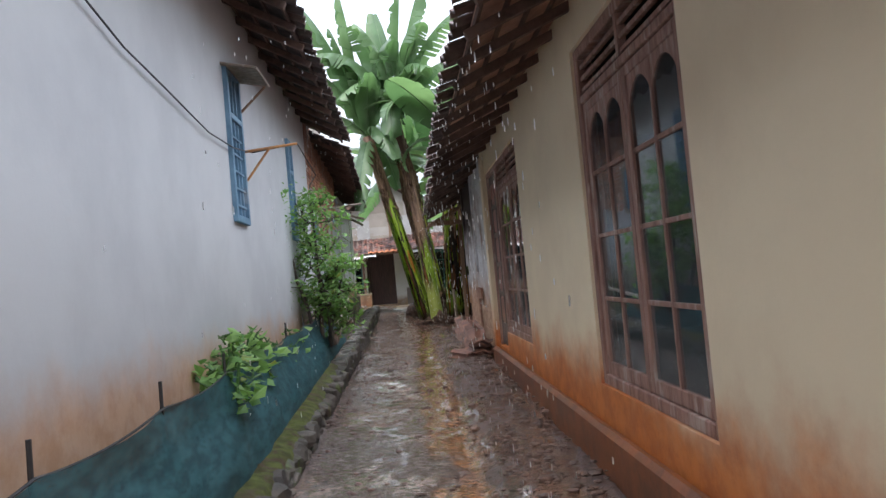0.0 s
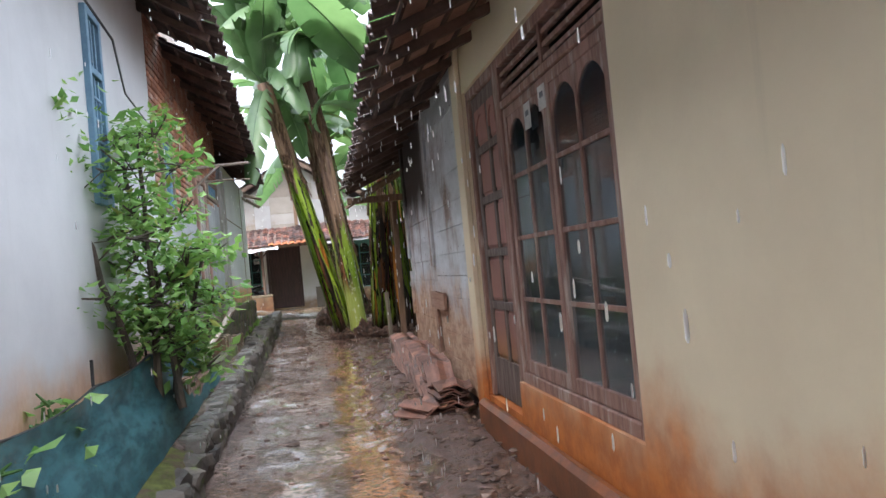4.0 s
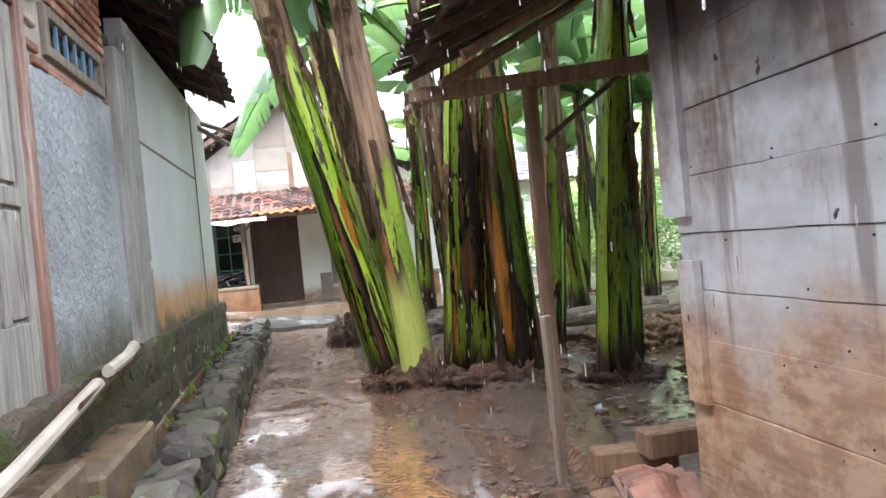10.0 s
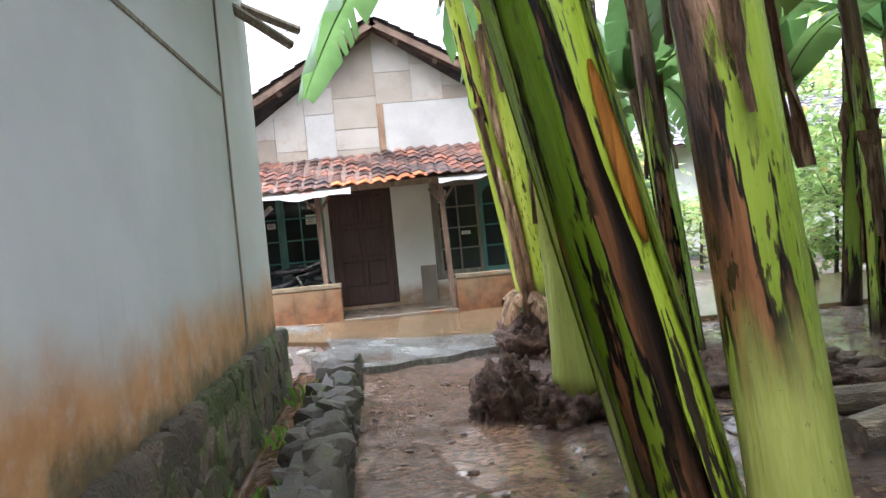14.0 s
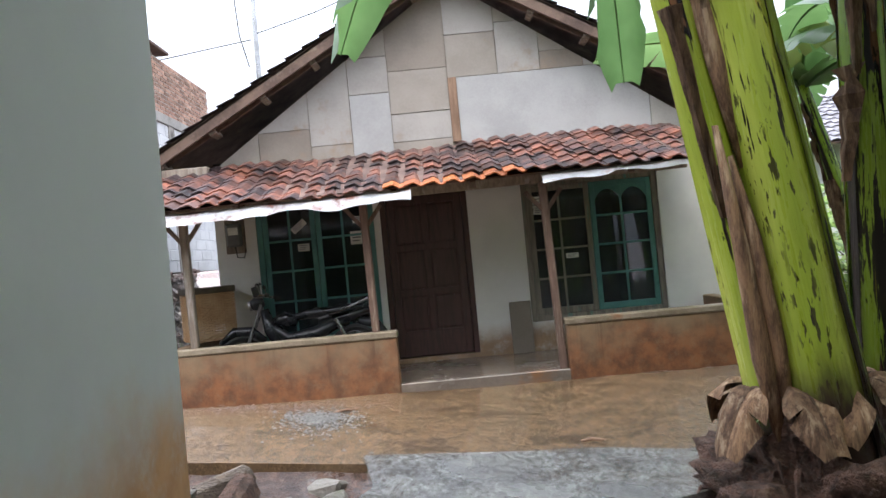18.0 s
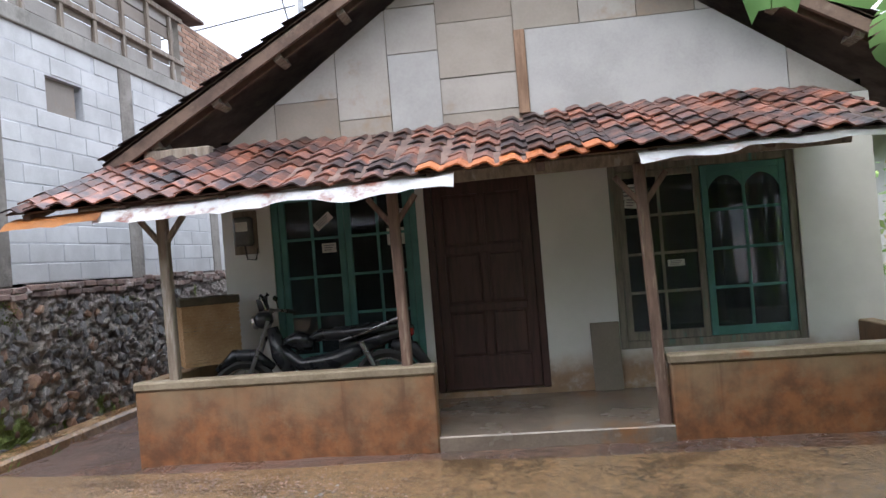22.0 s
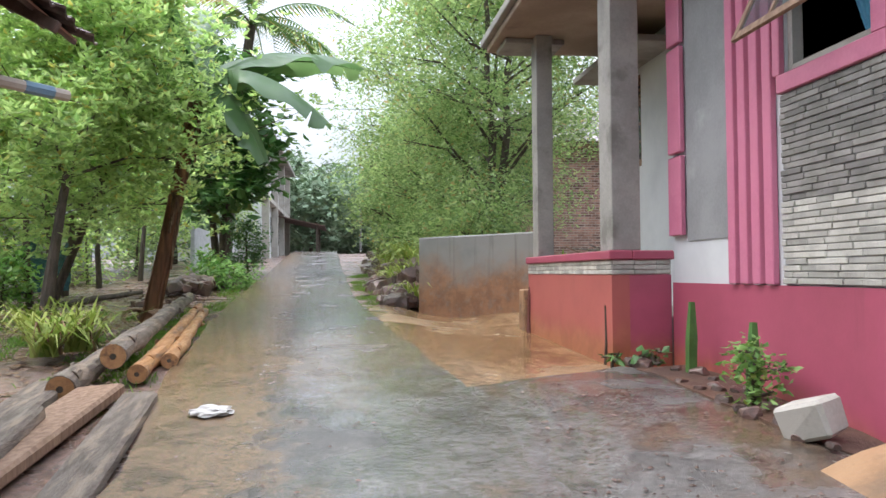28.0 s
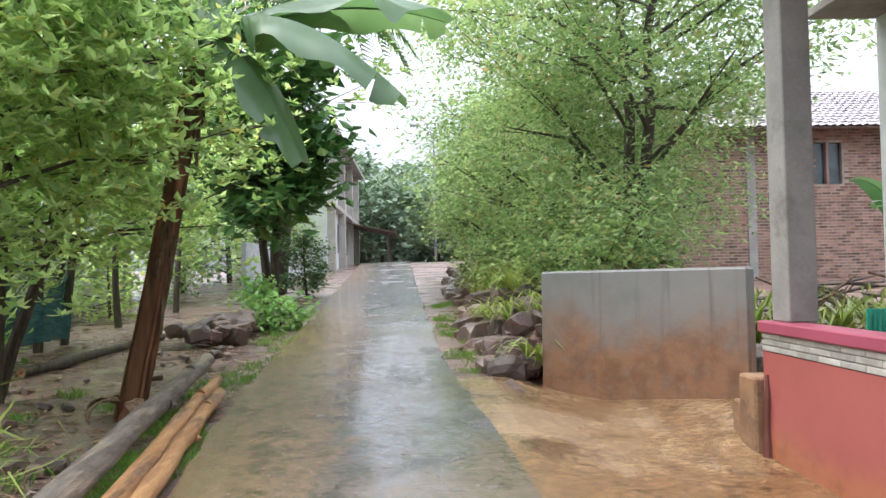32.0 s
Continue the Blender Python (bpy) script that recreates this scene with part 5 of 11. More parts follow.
for k, (x, y, zz, rz) in enumerate(((0.98, 14.55, 0.04, 10), (1.05, 14.75, 0.18, -8), (1.2, 14.45, 0.06, 4), (1.25, 14.6, 0.28, 3))):
    b = thing("wooden_offcut", pose(x, y, zz, 0, 0, rz), "squared brown timber offcut lying by the tile stack", "timber", "offcuts by the shed")
    part("block", wobble(boxed(0, 0.4, -0.07, 0.07, 0, 0.12, 0.01), 0.008, 5, k), raw_wood, b)

# ---- white house ----
lx = -1.39
holes_left = [(6.36, 6.88, 1.84, 3.2), (9.67, 10.02, 1.86, 3.18)]
structure(part("wall_white_house", wall_mesh(-4.0, 11.74, -0.3, 4.2, lx - 0.14, lx, holes_left, along_y), white_left), "white plastered house wall with brown mud splashes", "wall")


def blue_shutter(m, name, w, h, label, awning=False):
    root = structure(thing(name, m, label, "window"), label, "window")
    fr = bmesh.new()
    for a in ((0, 0.05, 0, h), (w - 0.05, w, 0, h)):
        box(fr, a[0], a[1], -0.03, 0.06, a[2], a[3], 0.004)
    for a in ((0, 0.06), (h * 0.66, h * 0.66 + 0.05), (h - 0.06, h)):
        box(fr, 0.05, w - 0.05, -0.03, 0.06, a[0], a[1], 0.004)
    part("window_frame", fr, blue_paint, root)
    n = 4
    for k in range(1, n):
        part("bar", boxed(w * k / n - 0.011, w * k / n + 0.011, -0.01, 0.02, 0.06, h - 0.06, 0.003), blue_paint, root)
    for k in range(1, 6):
        part("bar", boxed(0.05, w - 0.05, -0.015, 0.015, h * 0.66 * k / 6 - 0.01, h * 0.66 * k / 6 + 0.01, 0.003), blue_paint, root)
    part("shutter", boxed(0.03, w - 0.03, 0.062, 0.08, 0.03, h * 0.66), blue_paint, root)
    if awning:
        part("awning", boxed(-0.05, w + 0.05, -0.3, 0.02, -0.012, 0.012, 0.004), old_wood, root, "grey weathered board awning", m=pose(0, 0, h - 0.02, 12, 0, 0))
        part("stay", tubed([(w - 0.02, -0.02, h * 0.76), (w - 0.02, -0.26, h - 0.1)], 0.012, 6), raw_wood, root)
    return root


blue_shutter(pose(lx + 0.01, 6.36, 1.84, 0, 0, 90), "window_3", 0.52, 1.36, "blue wooden lattice window under a board awning", True)
blue_shutter(pose(lx + 0.01, 9.67, 1.86, 0, 0, 90), "window_4", 0.35, 1.32, "narrow blue wooden lattice window")
rod = thing("clothes_rod", pose(lx, 7.0, 2.52), "orange bamboo rod bracketed off the white wall", "rod")
part("pole", tubed([(0, -0.1, 0), (0.5, 0.0, 0.06)], 0.013, 6), bamboo, rod)
part("strut", tubed([(0.0, -0.08, -0.3), (0.25, -0.05, 0.03)], 0.012, 6), bamboo, rod)
cable = thing("power_cable", pose(lx, 6.0, 2.6), "thin dark cable hanging along the white wall", "cable")
pts = [(0.03, -7.5, 0.75), (0.03, -5.0, 0.35), (0.03, -3.5, 0.15), (0.03, -2.5, 0.05), (0.03, -2.04, -0.03), (0.03, -1.29, -0.08), (0.03, -0.37, -0.15), (0.04, 0.4, -0.13), (0.06, 1.07, -0.06), (0.5, 1.0, -0.02), (0.52, 2.2, -0.15), (0.3, 3.4, -0.1), (0.05, 5.6, 0.1)]
part("wire", tubed(pts, 0.006, 5), wire_mat, cable)

# brick and plaster part of the white house, with door and window
bh = [(12.11, 12.7, 2.02, 2.8), (14.14, 15.03, 0.83, 2.7), (15.4, 16.5, 2.5, 2.77)]
structure(part("wall_plaster_house", wall_mesh(11.74, 16.62, -0.3, 2.0, lx - 0.14, lx, [(14.14, 15.03, 0.83, 2.0)], along_y), rough_plaster), "rough grey rendered lower wall with damp stains", "wall")
bw = structure(part("wall_brick_house", wall_mesh(11.74, 16.62, 2.0, 4.2, lx - 0.14, lx - 0.022, [(12.11, 12.7, 2.02, 2.8), (14.14, 15.03, 2.0, 2.7), (15.4, 16.5, 2.5, 2.77)], along_y), surface("old_lime_mortar", (0.52, 0.46, 0.4), (0.36, 0.31, 0.27), 5, 0.95, 50, 0.8, 0.015)), "bare red brick upper wall of the old house", "wall")


def render_edge(y):
    """Height at which the render has broken away from the bricks."""
    return 2.05 + span(y, [(11.7, 0.0), (13.4, 0.06), (15.3, 0.36), (16.7, 0.45)]) + 0.09 * noise.noise(Vector((y * 2.1, 3, 0))) + 0.06 * noise.noise(Vector((y * 7.3, 1, 0)))


skin_bm = bmesh.new()
for h0, h1 in ((11.74, 12.09), (12.71, 14.12), (15.04, 16.62)):
    n_ = max(2, int((h1 - h0) / 0.03))
    strip = []
    for i in range(n_ + 1):
        y = h0 + (h1 - h0) * i / n_
        top = max(2.01, render_edge(y))
        if 15.38 < y < 16.52:
            top = min(top, 2.49)
        strip.append([skin_bm.verts.new((lx + d, y, z)) for d, z in ((-0.003, 1.995), (-0.003, top - 0.006), (-0.012, top), (-0.03, top))])
    for a, b in zip(strip, strip[1:]):
        for k in range(3):
            skin_bm.faces.new((a[k], b[k], b[k + 1], a[k + 1]))
structure(part("trim", skin_bm, rough_plaster), "broken upper edge of the grey render", "render")


def lattice_window(m, name, w, h, label):
    root = structure(thing(name, m, label, "window"), label, "window")
    fr = bmesh.new()
    for a in ((0, 0.06, 0, h), (w - 0.06, w, 0, h)):
        box(fr, a[0], a[1], -0.01, 0.07, a[2], a[3], 0.004)
    for a in ((0, 0.06), (h - 0.06, h)):
        box(fr, 0.06, w - 0.06, -0.01, 0.07, a[0], a[1], 0.004)
    part("window_frame", fr, old_wood, root)
    for k in range(1, 6):
        x = 0.06 + (w - 0.12) * k / 6
        part("bar", boxed(x - 0.009, x + 0.009, 0.0, 0.02, 0.06, h - 0.06, 0.003), blue_paint, root)
    part("pane", boxed(0.06, w - 0.06, 0.035, 0.04, 0.06, h - 0.06), glass, root).visible_shadow = False
    return root


lattice_window(pose(lx + 0.01, 12.11, 2.02, 0, 0, 90), "window_5", 0.59, 0.78, "small barred window with pale blue bars in the brick wall")
lattice_window(pose(lx + 0.0, 15.4, 2.5, 0, 0, 90), "window_6", 1.1, 0.27, "low vent window with worn bars")
bleached = surface("bleached_door_planks", (0.44, 0.41, 0.37), (0.27, 0.24, 0.21), 2.6, 0.85, 28, 0.7, 0.008, stretch=(9, 9, 0.8), c3=(0.15, 0.13, 0.11), patch=0.62)
panel_door(pose(lx + 0.03, 14.14, 0.83, 0, 0, 90), "door_2", 0.89, 1.87, frame_wood, bleached, "old bleached wooden plank door, closed", [(0.36, 0.86), (0.94, 1.68)], handle=False, frame_w=0.1)
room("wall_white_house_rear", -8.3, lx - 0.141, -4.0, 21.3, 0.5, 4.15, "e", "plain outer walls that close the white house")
rack = thing("wall_rod", pose(lx, 13.2, 2.6), "wooden rod bracketed off the brick wall", "rod")
part("pole", tubed([(-0.02, 0, -0.02), (0.72, 0.3, 0.06)], 0.018, 6), old_wood, rack)
part("strut", tubed([(0, -0.05, -0.36), (0.4, 0.15, 0.02)], 0.014, 6), old_wood, rack)
rack2 = thing("wall_rod", pose(lx, 14.95, 2.66), "thin dark rod that sticks out of the old wall", "rod")
part("pole", tubed([(-0.02, 0, 0), (0.3, 0.02, 0.015), (0.62, 0.08, 0.01)], [0.016, 0.013, 0.01], 6), old_wood, rack2)

# leaning plank and fibre-board wall
structure(part("wall_board_house", wall_mesh(17.2, 21.42, 0.85, 3.25, lx - 0.12, lx + 0.004, [], along_y), white_board), "white fibre-board wall stained brown along its base", "wall")
# The gap's shade is a dark panel set back between the walls.
structure(part("wall_board_gap", boxed(lx - 0.16, lx - 0.1, 16.6, 17.2, 0.5, 3.1), black_wood), "dark panel that stands for the shade in the gap between the walls", "wall")
pale_plank = surface("pale_weathered_plank", (0.42, 0.4, 0.37), (0.29, 0.275, 0.25), 2.5, 0.8, 26, 0.5, 0.008, stretch=(6, 6, 0.8), c3=(0.2, 0.17, 0.14), patch=0.6)
structure(part("trim", boxed(lx - 0.07, lx + 0.012, 16.86, 17.16, 0.86, 2.95, 0.006), pale_plank), "wide weathered plank that closes a gap in the wall", "plank")
structure(part("trim", boxed(lx - 0.03, lx + 0.035, 17.16, 17.3, 0.85, 3.1, 0.006), cement), "grey weathered corner post of the board wall", "post")
structure(part("trim", boxed(lx + 0.005, lx + 0.014, 20.3, 20.33, 0.9, 3.2), old_wood), "thin cover strip over a board joint", "strip")
structure(part("trim", boxed(lx + 0.005, lx + 0.011, 17.3, 20.3, 2.35, 2.37), old_wood), "thin cover strip over a board joint", "strip")
for k, (y, zz, ln) in enumerate(((20.95, 3.0, 0.55), (21.3, 3.1, 0.6))):
    s = thing("rafter_stub", pose(lx, y, zz), "round rafter end that sticks out of the board wall", "rafter", "rafter stubs")
    part("pole", tubed([(-0.05, 0, 0.1), (ln * 0.6, 0.35, -0.12 + 0.1 * k)], 0.035, 7), old_wood, s)

# ---- stone kerb and foundation ----
kerb = structure(thing("kerb", pose(-0.95, 10.0, 0), "wet rubble stone kerb with moss along the alley", "kerb"), "wet rubble stone kerb with moss along the alley", "kerb")
core = bmesh.new()
ks = [i * 0.5 - 4 for i in range(53)]
lo = [[core.verts.new((x, y - 10, h)) for x, h in ((0.09, -0.4), (0.07, kerb_top(y) - 0.05), (-0.13, kerb_top(y) - 0.05), (-0.15, -0.4))] for y in ks]
for a, b in zip(lo, lo[1:]):
    for i in range(3):
        core.faces.new((a[i], a[i + 1], b[i + 1], b[i]))
core.faces.new(lo[-1]), core.faces.new(lo[0][::-1])
part("core", core, kerb_stone, kerb)
protos = [part("stone", stone_mesh(s, 1, 1, 1), kerb_stone, kerb, m=pose(0, 0, -3)) for s in range(5)]
kr = random.Random(21)
first = set()


def lay(proto_list, used, m, scale, parent):
    p = proto_list[kr.randrange(len(proto_list))]
    mm = m @ Matrix.Diagonal((*scale, 1))
    if p not in used:
        used.add(p)
        p.matrix_basis = mm
        return p
    return again(p, mm, parent)


y = 1.4
while y < 22.2:
    ln = kr.uniform(0.14, 0.26)
    top = kerb_top(y)
    base = span(y, ALLEY)
    lay(protos, first, pose(0.03 + kr.uniform(-0.02, 0.015), y - 10 + ln / 2, top - 0.06 + kr.uniform(-0.03, 0.012), kr.uniform(-18, 18), kr.uniform(-16, 16), kr.uniform(-35, 35)), (kr.uniform(0.13, 0.25), ln * kr.uniform(0.85, 1.2), kr.uniform(0.09, 0.17)), kerb)
    if y > 9.5 and kr.random() < 0.8:
        lay(protos, first, pose(-0.12 + kr.uniform(-0.02, 0.02), y - 10 + ln / 2, top - 0.08 + kr.uniform(-0.04, 0.01), kr.uniform(-20, 20), kr.uniform(-18, 18), kr.uniform(-50, 50)), (kr.uniform(0.11, 0.19), ln * kr.uniform(0.6, 1.0), kr.uniform(0.08, 0.14)), kerb)
    zz = top - 0.17
    while zz > base - 0.03:
        lay(protos, first, pose(0.065 + kr.uniform(-0.015, 0.01), y - 10 + ln / 2 + kr.uniform(-0.05, 0.05), zz, kr.uniform(-15, 15), kr.uniform(-15, 15), kr.uniform(-10, 10)), (0.12, ln, 0.15), kerb)
        zz -= 0.12
    y += ln * 0.94
structure(part("trim", wobble(boxed(-1.14, -1.08, -4, 9.6, -0.3, 0.02, 0.01), 0.0), moss), "mossy earth strip behind the kerb", "moss")
mb = bmesh.new()
my = [i * 0.1 - 3.5 for i in range(132)]
ring = []
for y in my:
    t = kerb_top(y)
    ring.append([mb.verts.new((x + 0.02 * noise.noise(Vector((y * 4, x * 9, 1))), y, t + h + 0.025 * noise.noise(Vector((y * 7, x * 20, 4))))) for x, h in ((-0.885, -0.07), (-0.92, 0.012), (-0.97, 0.03), (-1.05, 0.05), (-1.13, 0.06), (-1.18, -0.05))])
for a, b in zip(ring, ring[1:]):
    for i in range(5):
        mb.faces.new((a[i], a[i + 1], b[i + 1], b[i]))
structure(part("trim", mb, moss, smooth=True), "bright green and yellow moss on the kerb's back edge", "moss")
fnd = structure(thing("foundation", pose(lx, 18.0, 0), "mossy rubble foundation under the old house wall", "foundation"), "mossy rubble foundation under the old house wall", "foundation")
part("core", boxed(-0.1, 0.06, -4.6, 3.5, -0.2, 0.84, 0.02), stone_silt, fnd)
fp = [part("stone", stone_mesh(s + 9, 1, 1, 1), stone_silt, fnd, m=pose(0, 0, -3)) for s in range(4)]
fu = set()
for zz in (0.34, 0.5, 0.66, 0.78):
    y = -4.5
    while y < 3.4:
        ln = kr.uniform(0.16, 0.3)
        lay(fp, fu, pose(0.028, y + ln / 2, zz, kr.uniform(-8, 8), kr.uniform(-8, 8), kr.uniform(-8, 8)), (0.1, ln * 1.05, 0.18), fnd)
        y += ln * 0.97
def make_stream():
    """Shallow brown rain water that runs in ripples."""
    n = Nodes("brown_running_water")
    big, fine = n.noise(2.0, 4.0, 0.6, (2.0, 0.7, 1)), n.noise(26.0, 4.0, 0.6, (1, 0.6, 1))
    col = n.mix(n.step(big, 0.35, 0.65), (0.3, 0.15, 0.085), (0.19, 0.1, 0.062))
    n.bump(n.math("ADD", big, n.math("MULTIPLY", fine, 0.6)), 0.5, 0.02)
    return n.done(col, 0.07, 0, 0.8)


stream = bmesh.new()
rows = [[stream.verts.new((x, y, kerb_top(y) - 0.13 + (0.012 if j in (0, 4) else 0.0) + 0.008 * noise.noise(Vector((x * 9, y * 4, 2))))) for j, x in enumerate((-1.34, -1.28, -1.2, -1.13, -1.06))] for y in [15.0 + 0.12 * k for k in range(61)]]
for a, b in zip(rows, rows[1:]):
    for j in range(4):
        stream.faces.new((a[j], a[j + 1], b[j + 1], b[j]))
bmesh.ops.solidify(stream, geom=stream.faces[:], thickness=0.03)
structure(part("water", stream, make_stream(), smooth=True), "brown rain water running in the gutter behind the kerb", "water")
silted = surface("silted_wet_step", (0.26, 0.17, 0.105), (0.15, 0.11, 0.08), 3, 0.3, 40, 0.5, 0.01, c3=(0.3, 0.15, 0.065), patch=0.54, wet=0.4)
step = thing("doorstep", pose(-1.15, 14.5, 0.3), "worn cement doorstep silted with brown water", "step")
part("tread", wobble(boxed(-0.24, 0.05, 0.1, 1.15, -0.1, 0.25, 0.02), 0.012, 4), silted, step)
part("tread", wobble(boxed(-0.24, 0.0, -0.7, 0.09, -0.1, 0.33, 0.02), 0.012, 4), silted, step, "upper silted step at the door")
wet_cap = surface("wet_cement_cap", (0.21, 0.2, 0.175), (0.12, 0.115, 0.1), 3, 0.32, 45, 0.6, 0.012, c3=(0.16, 0.13, 0.085), patch=0.58, wet=0.4)
low_moss = surface("moss_streaked_cement", (0.17, 0.155, 0.115), (0.1, 0.1, 0.06), 4, 0.7, 45, 0.8, 0.02, c3=(0.12, 0.17, 0.03), patch=0.5)
for k, (y0, y1) in enumerate(((9.9, 11.05), (11.1, 12.2), (12.22, 13.3), (13.36, 14.0), (14.05, 14.95))):
    structure(part("kerb_cap", wobble(boxed(-1.06, -0.868, y0, y1, kerb_top(y0) - 0.08, kerb_top((y0 + y1) / 2) + 0.02, 0.018), 0.018, 4, k), wet_cap), "cracked wet cement cap on the rubble kerb", "kerb")
structure(part("kerb", wobble(boxed(-1.21, -1.09, 11.9, 14.6, 0.1, 0.47, 0.02), 0.014, 4), low_moss), "low mossy cement edge behind the kerb", "kerb")
structure(part("slab", wobble(boxed(-1.24, -1.06, 10.55, 11.75, 0.3, 0.56, 0.012), 0.012, 3), silted), "ochre silted stone slab by the kerb", "slab")
pole = thing("pipe", pose(-1.2, 14.6, 0.8), "pale pole lying along the wall foot as a gutter", "pole")
part("shaft", wobble(tubed([(0.1, -3.1, -0.17), (0.08, -1.9, -0.1), (0.05, -0.7, -0.02), (0.02, 0.35, 0.07)], [0.03, 0.031, 0.032, 0.034], 9), 0.006, 5), plaster_pipe, pole)
gut = bmesh.new()
rows = [[gut.verts.new((0.02 - 0.05 * f + 0.045 * math.cos(a), -0.1 + 1.5 * f, 0.05 + 0.06 * f + 0.045 * math.sin(a))) for a in [math.pi * (0.9 + 1.2 * q / 6) for q in range(7)]] for f in [k / 8 for k in range(9)]]
for a, b in zip(rows, rows[1:]):
    for q in range(6):
        gut.faces.new((a[q], a[q + 1], b[q + 1], b[q]))
bmesh.ops.solidify(gut, geom=gut.faces[:], thickness=0.006)
part("split_gutter", gut, raw_wood, pole, "split brown bamboo gutter")
part("shaft", wobble(tubed([(0.03, 0.5, 0.11), (0.0, 1.0, 0.12), (-0.05, 1.4, 0.13)], [0.03, 0.03, 0.034], 9), 0.008, 6), plaster_pipe, pole)


# ---- tiled house at the alley's end ----
hy, py = 28.5, 27.0
HL, HR, APEX, AZ, EZ = -3.42, 2.62, -0.4, 5.0, 2.82
structure(part("wall_house_front", wall_mesh(HL, HR, 0.2, 2.815, hy, hy + 0.14, [(-2.93, -1.5, 0.66, 2.42), (-1.42, -0.36, 0.36, 2.42), (0.3, 1.95, 0.66, 2.36)], along_x), facade_paint), "pale painted house front with stained base", "wall")
gab = structure(thing("wall_gable", pose(APEX, hy, EZ), "gable of pale fibre-board panels in many pieces", "gable"), "gable of pale fibre-board panels in many pieces", "gable")
part("backing", prism(bmesh.new(), [(HL - APEX, 0), (HR - APEX, 0), (0.0, AZ - EZ - 0.12)], 0.03, 0.14, along_x), old_wood, gab)
board = [surface("fibre_board_%d" % i, c, tuple(v * 0.82 for v in c), 1.6, 0.8, 40, 0.15, c3=(0.27, 0.2, 0.145), patch=0.6 if i != 2 else 0.78) for i, c in enumerate(((0.36, 0.335, 0.31), (0.31, 0.275, 0.24), (0.38, 0.375, 0.37), (0.26, 0.22, 0.185)))]


gr = random.Random(3)


def cut_board(a, b, z0, z1):
    """A board's outline, cut off along the two roof lines."""
    pts = [(a, z0), (b, z0), (b, z1), (a, z1)]
    for edge in (HL - APEX, HR - APEX):
        inside = lambda p: p[1] - (AZ - EZ - 0.1) * (1 - p[0] / edge)
        out = []
        for p, q in zip(pts, pts[1:] + pts[:1]):
            dp, dq = inside(p), inside(q)
            if dp <= 0:
                out.append(p)
            if dp * dq < 0:
                f = dp / (dp - dq)
                out.append((p[0] + (q[0] - p[0]) * f, p[1] + (q[1] - p[1]) * f))
        pts = out
    return pts


LEFT, RIGHT, TOP = HL - APEX, HR - APEX, 2.2
BOARDS = ((LEFT, -2.4, 0, TOP, 1), (-2.4, -1.77, 0, 0.42, 3), (-2.4, -1.77, 0.42, TOP, 0), (-1.77, -1.26, 0, 0.2, 1), (-1.77, -1.26, 0.2, TOP, 0),
          (-1.26, -0.77, 0, 0.78, 2), (-1.26, -0.77, 0.78, 1.22, 0), (-1.26, -0.77, 1.22, TOP, 1), (-0.77, -0.05, 0, 0.16, 1), (-0.77, -0.05, 0.16, 0.5, 0), (-0.77, -0.05, 0.5, 1.02, 1), (-0.77, -0.05, 1.02, TOP, 3),
          (0.05, 2.36, 0, 0.88, 2), (-0.05, 0.56, 0.88, 1.4, 1), (0.56, 1.08, 0.88, 1.5, 0), (1.08, 1.6, 0.88, 1.1, 3), (1.08, RIGHT, 1.1, TOP, 1), (-0.05, 0.56, 1.4, TOP, 0), (0.56, 1.08, 1.5, TOP, 1), (1.6, RIGHT, 0.88, 1.1, 0), (2.36, RIGHT, 0, 0.88, 0))
for a, b, z0, z1, kind in BOARDS:
    pts = cut_board(a + 0.004, b - 0.004, z0 + 0.004, z1 - 0.004)
    if len(pts) > 2:
        part("board", prism(bmesh.new(), pts, 0.012 - gr.uniform(0, 0.01), 0.03, along_x), board[kind], gab)
part("backing", prism(bmesh.new(), cut_board(LEFT, RIGHT, 0, TOP), 0.031, 0.06, along_x), black_wood, gab)
part("batten", boxed(-0.05, 0.05, -0.012, 0.012, 0.1, 0.88, 0.003), raw_wood, gab, "brown vertical batten")
part("wall_plate", boxed(-3.6, -2.95, -0.32, -0.18, -0.12, 0.04, 0.01), old_wood, gab, "grey purlin end")
barge = surface("dark_bargeboard_wood", (0.15, 0.095, 0.068), (0.08, 0.052, 0.042), 3, 0.8, 26, 0.4, 0.006, c3=(0.24, 0.18, 0.14), patch=0.64)
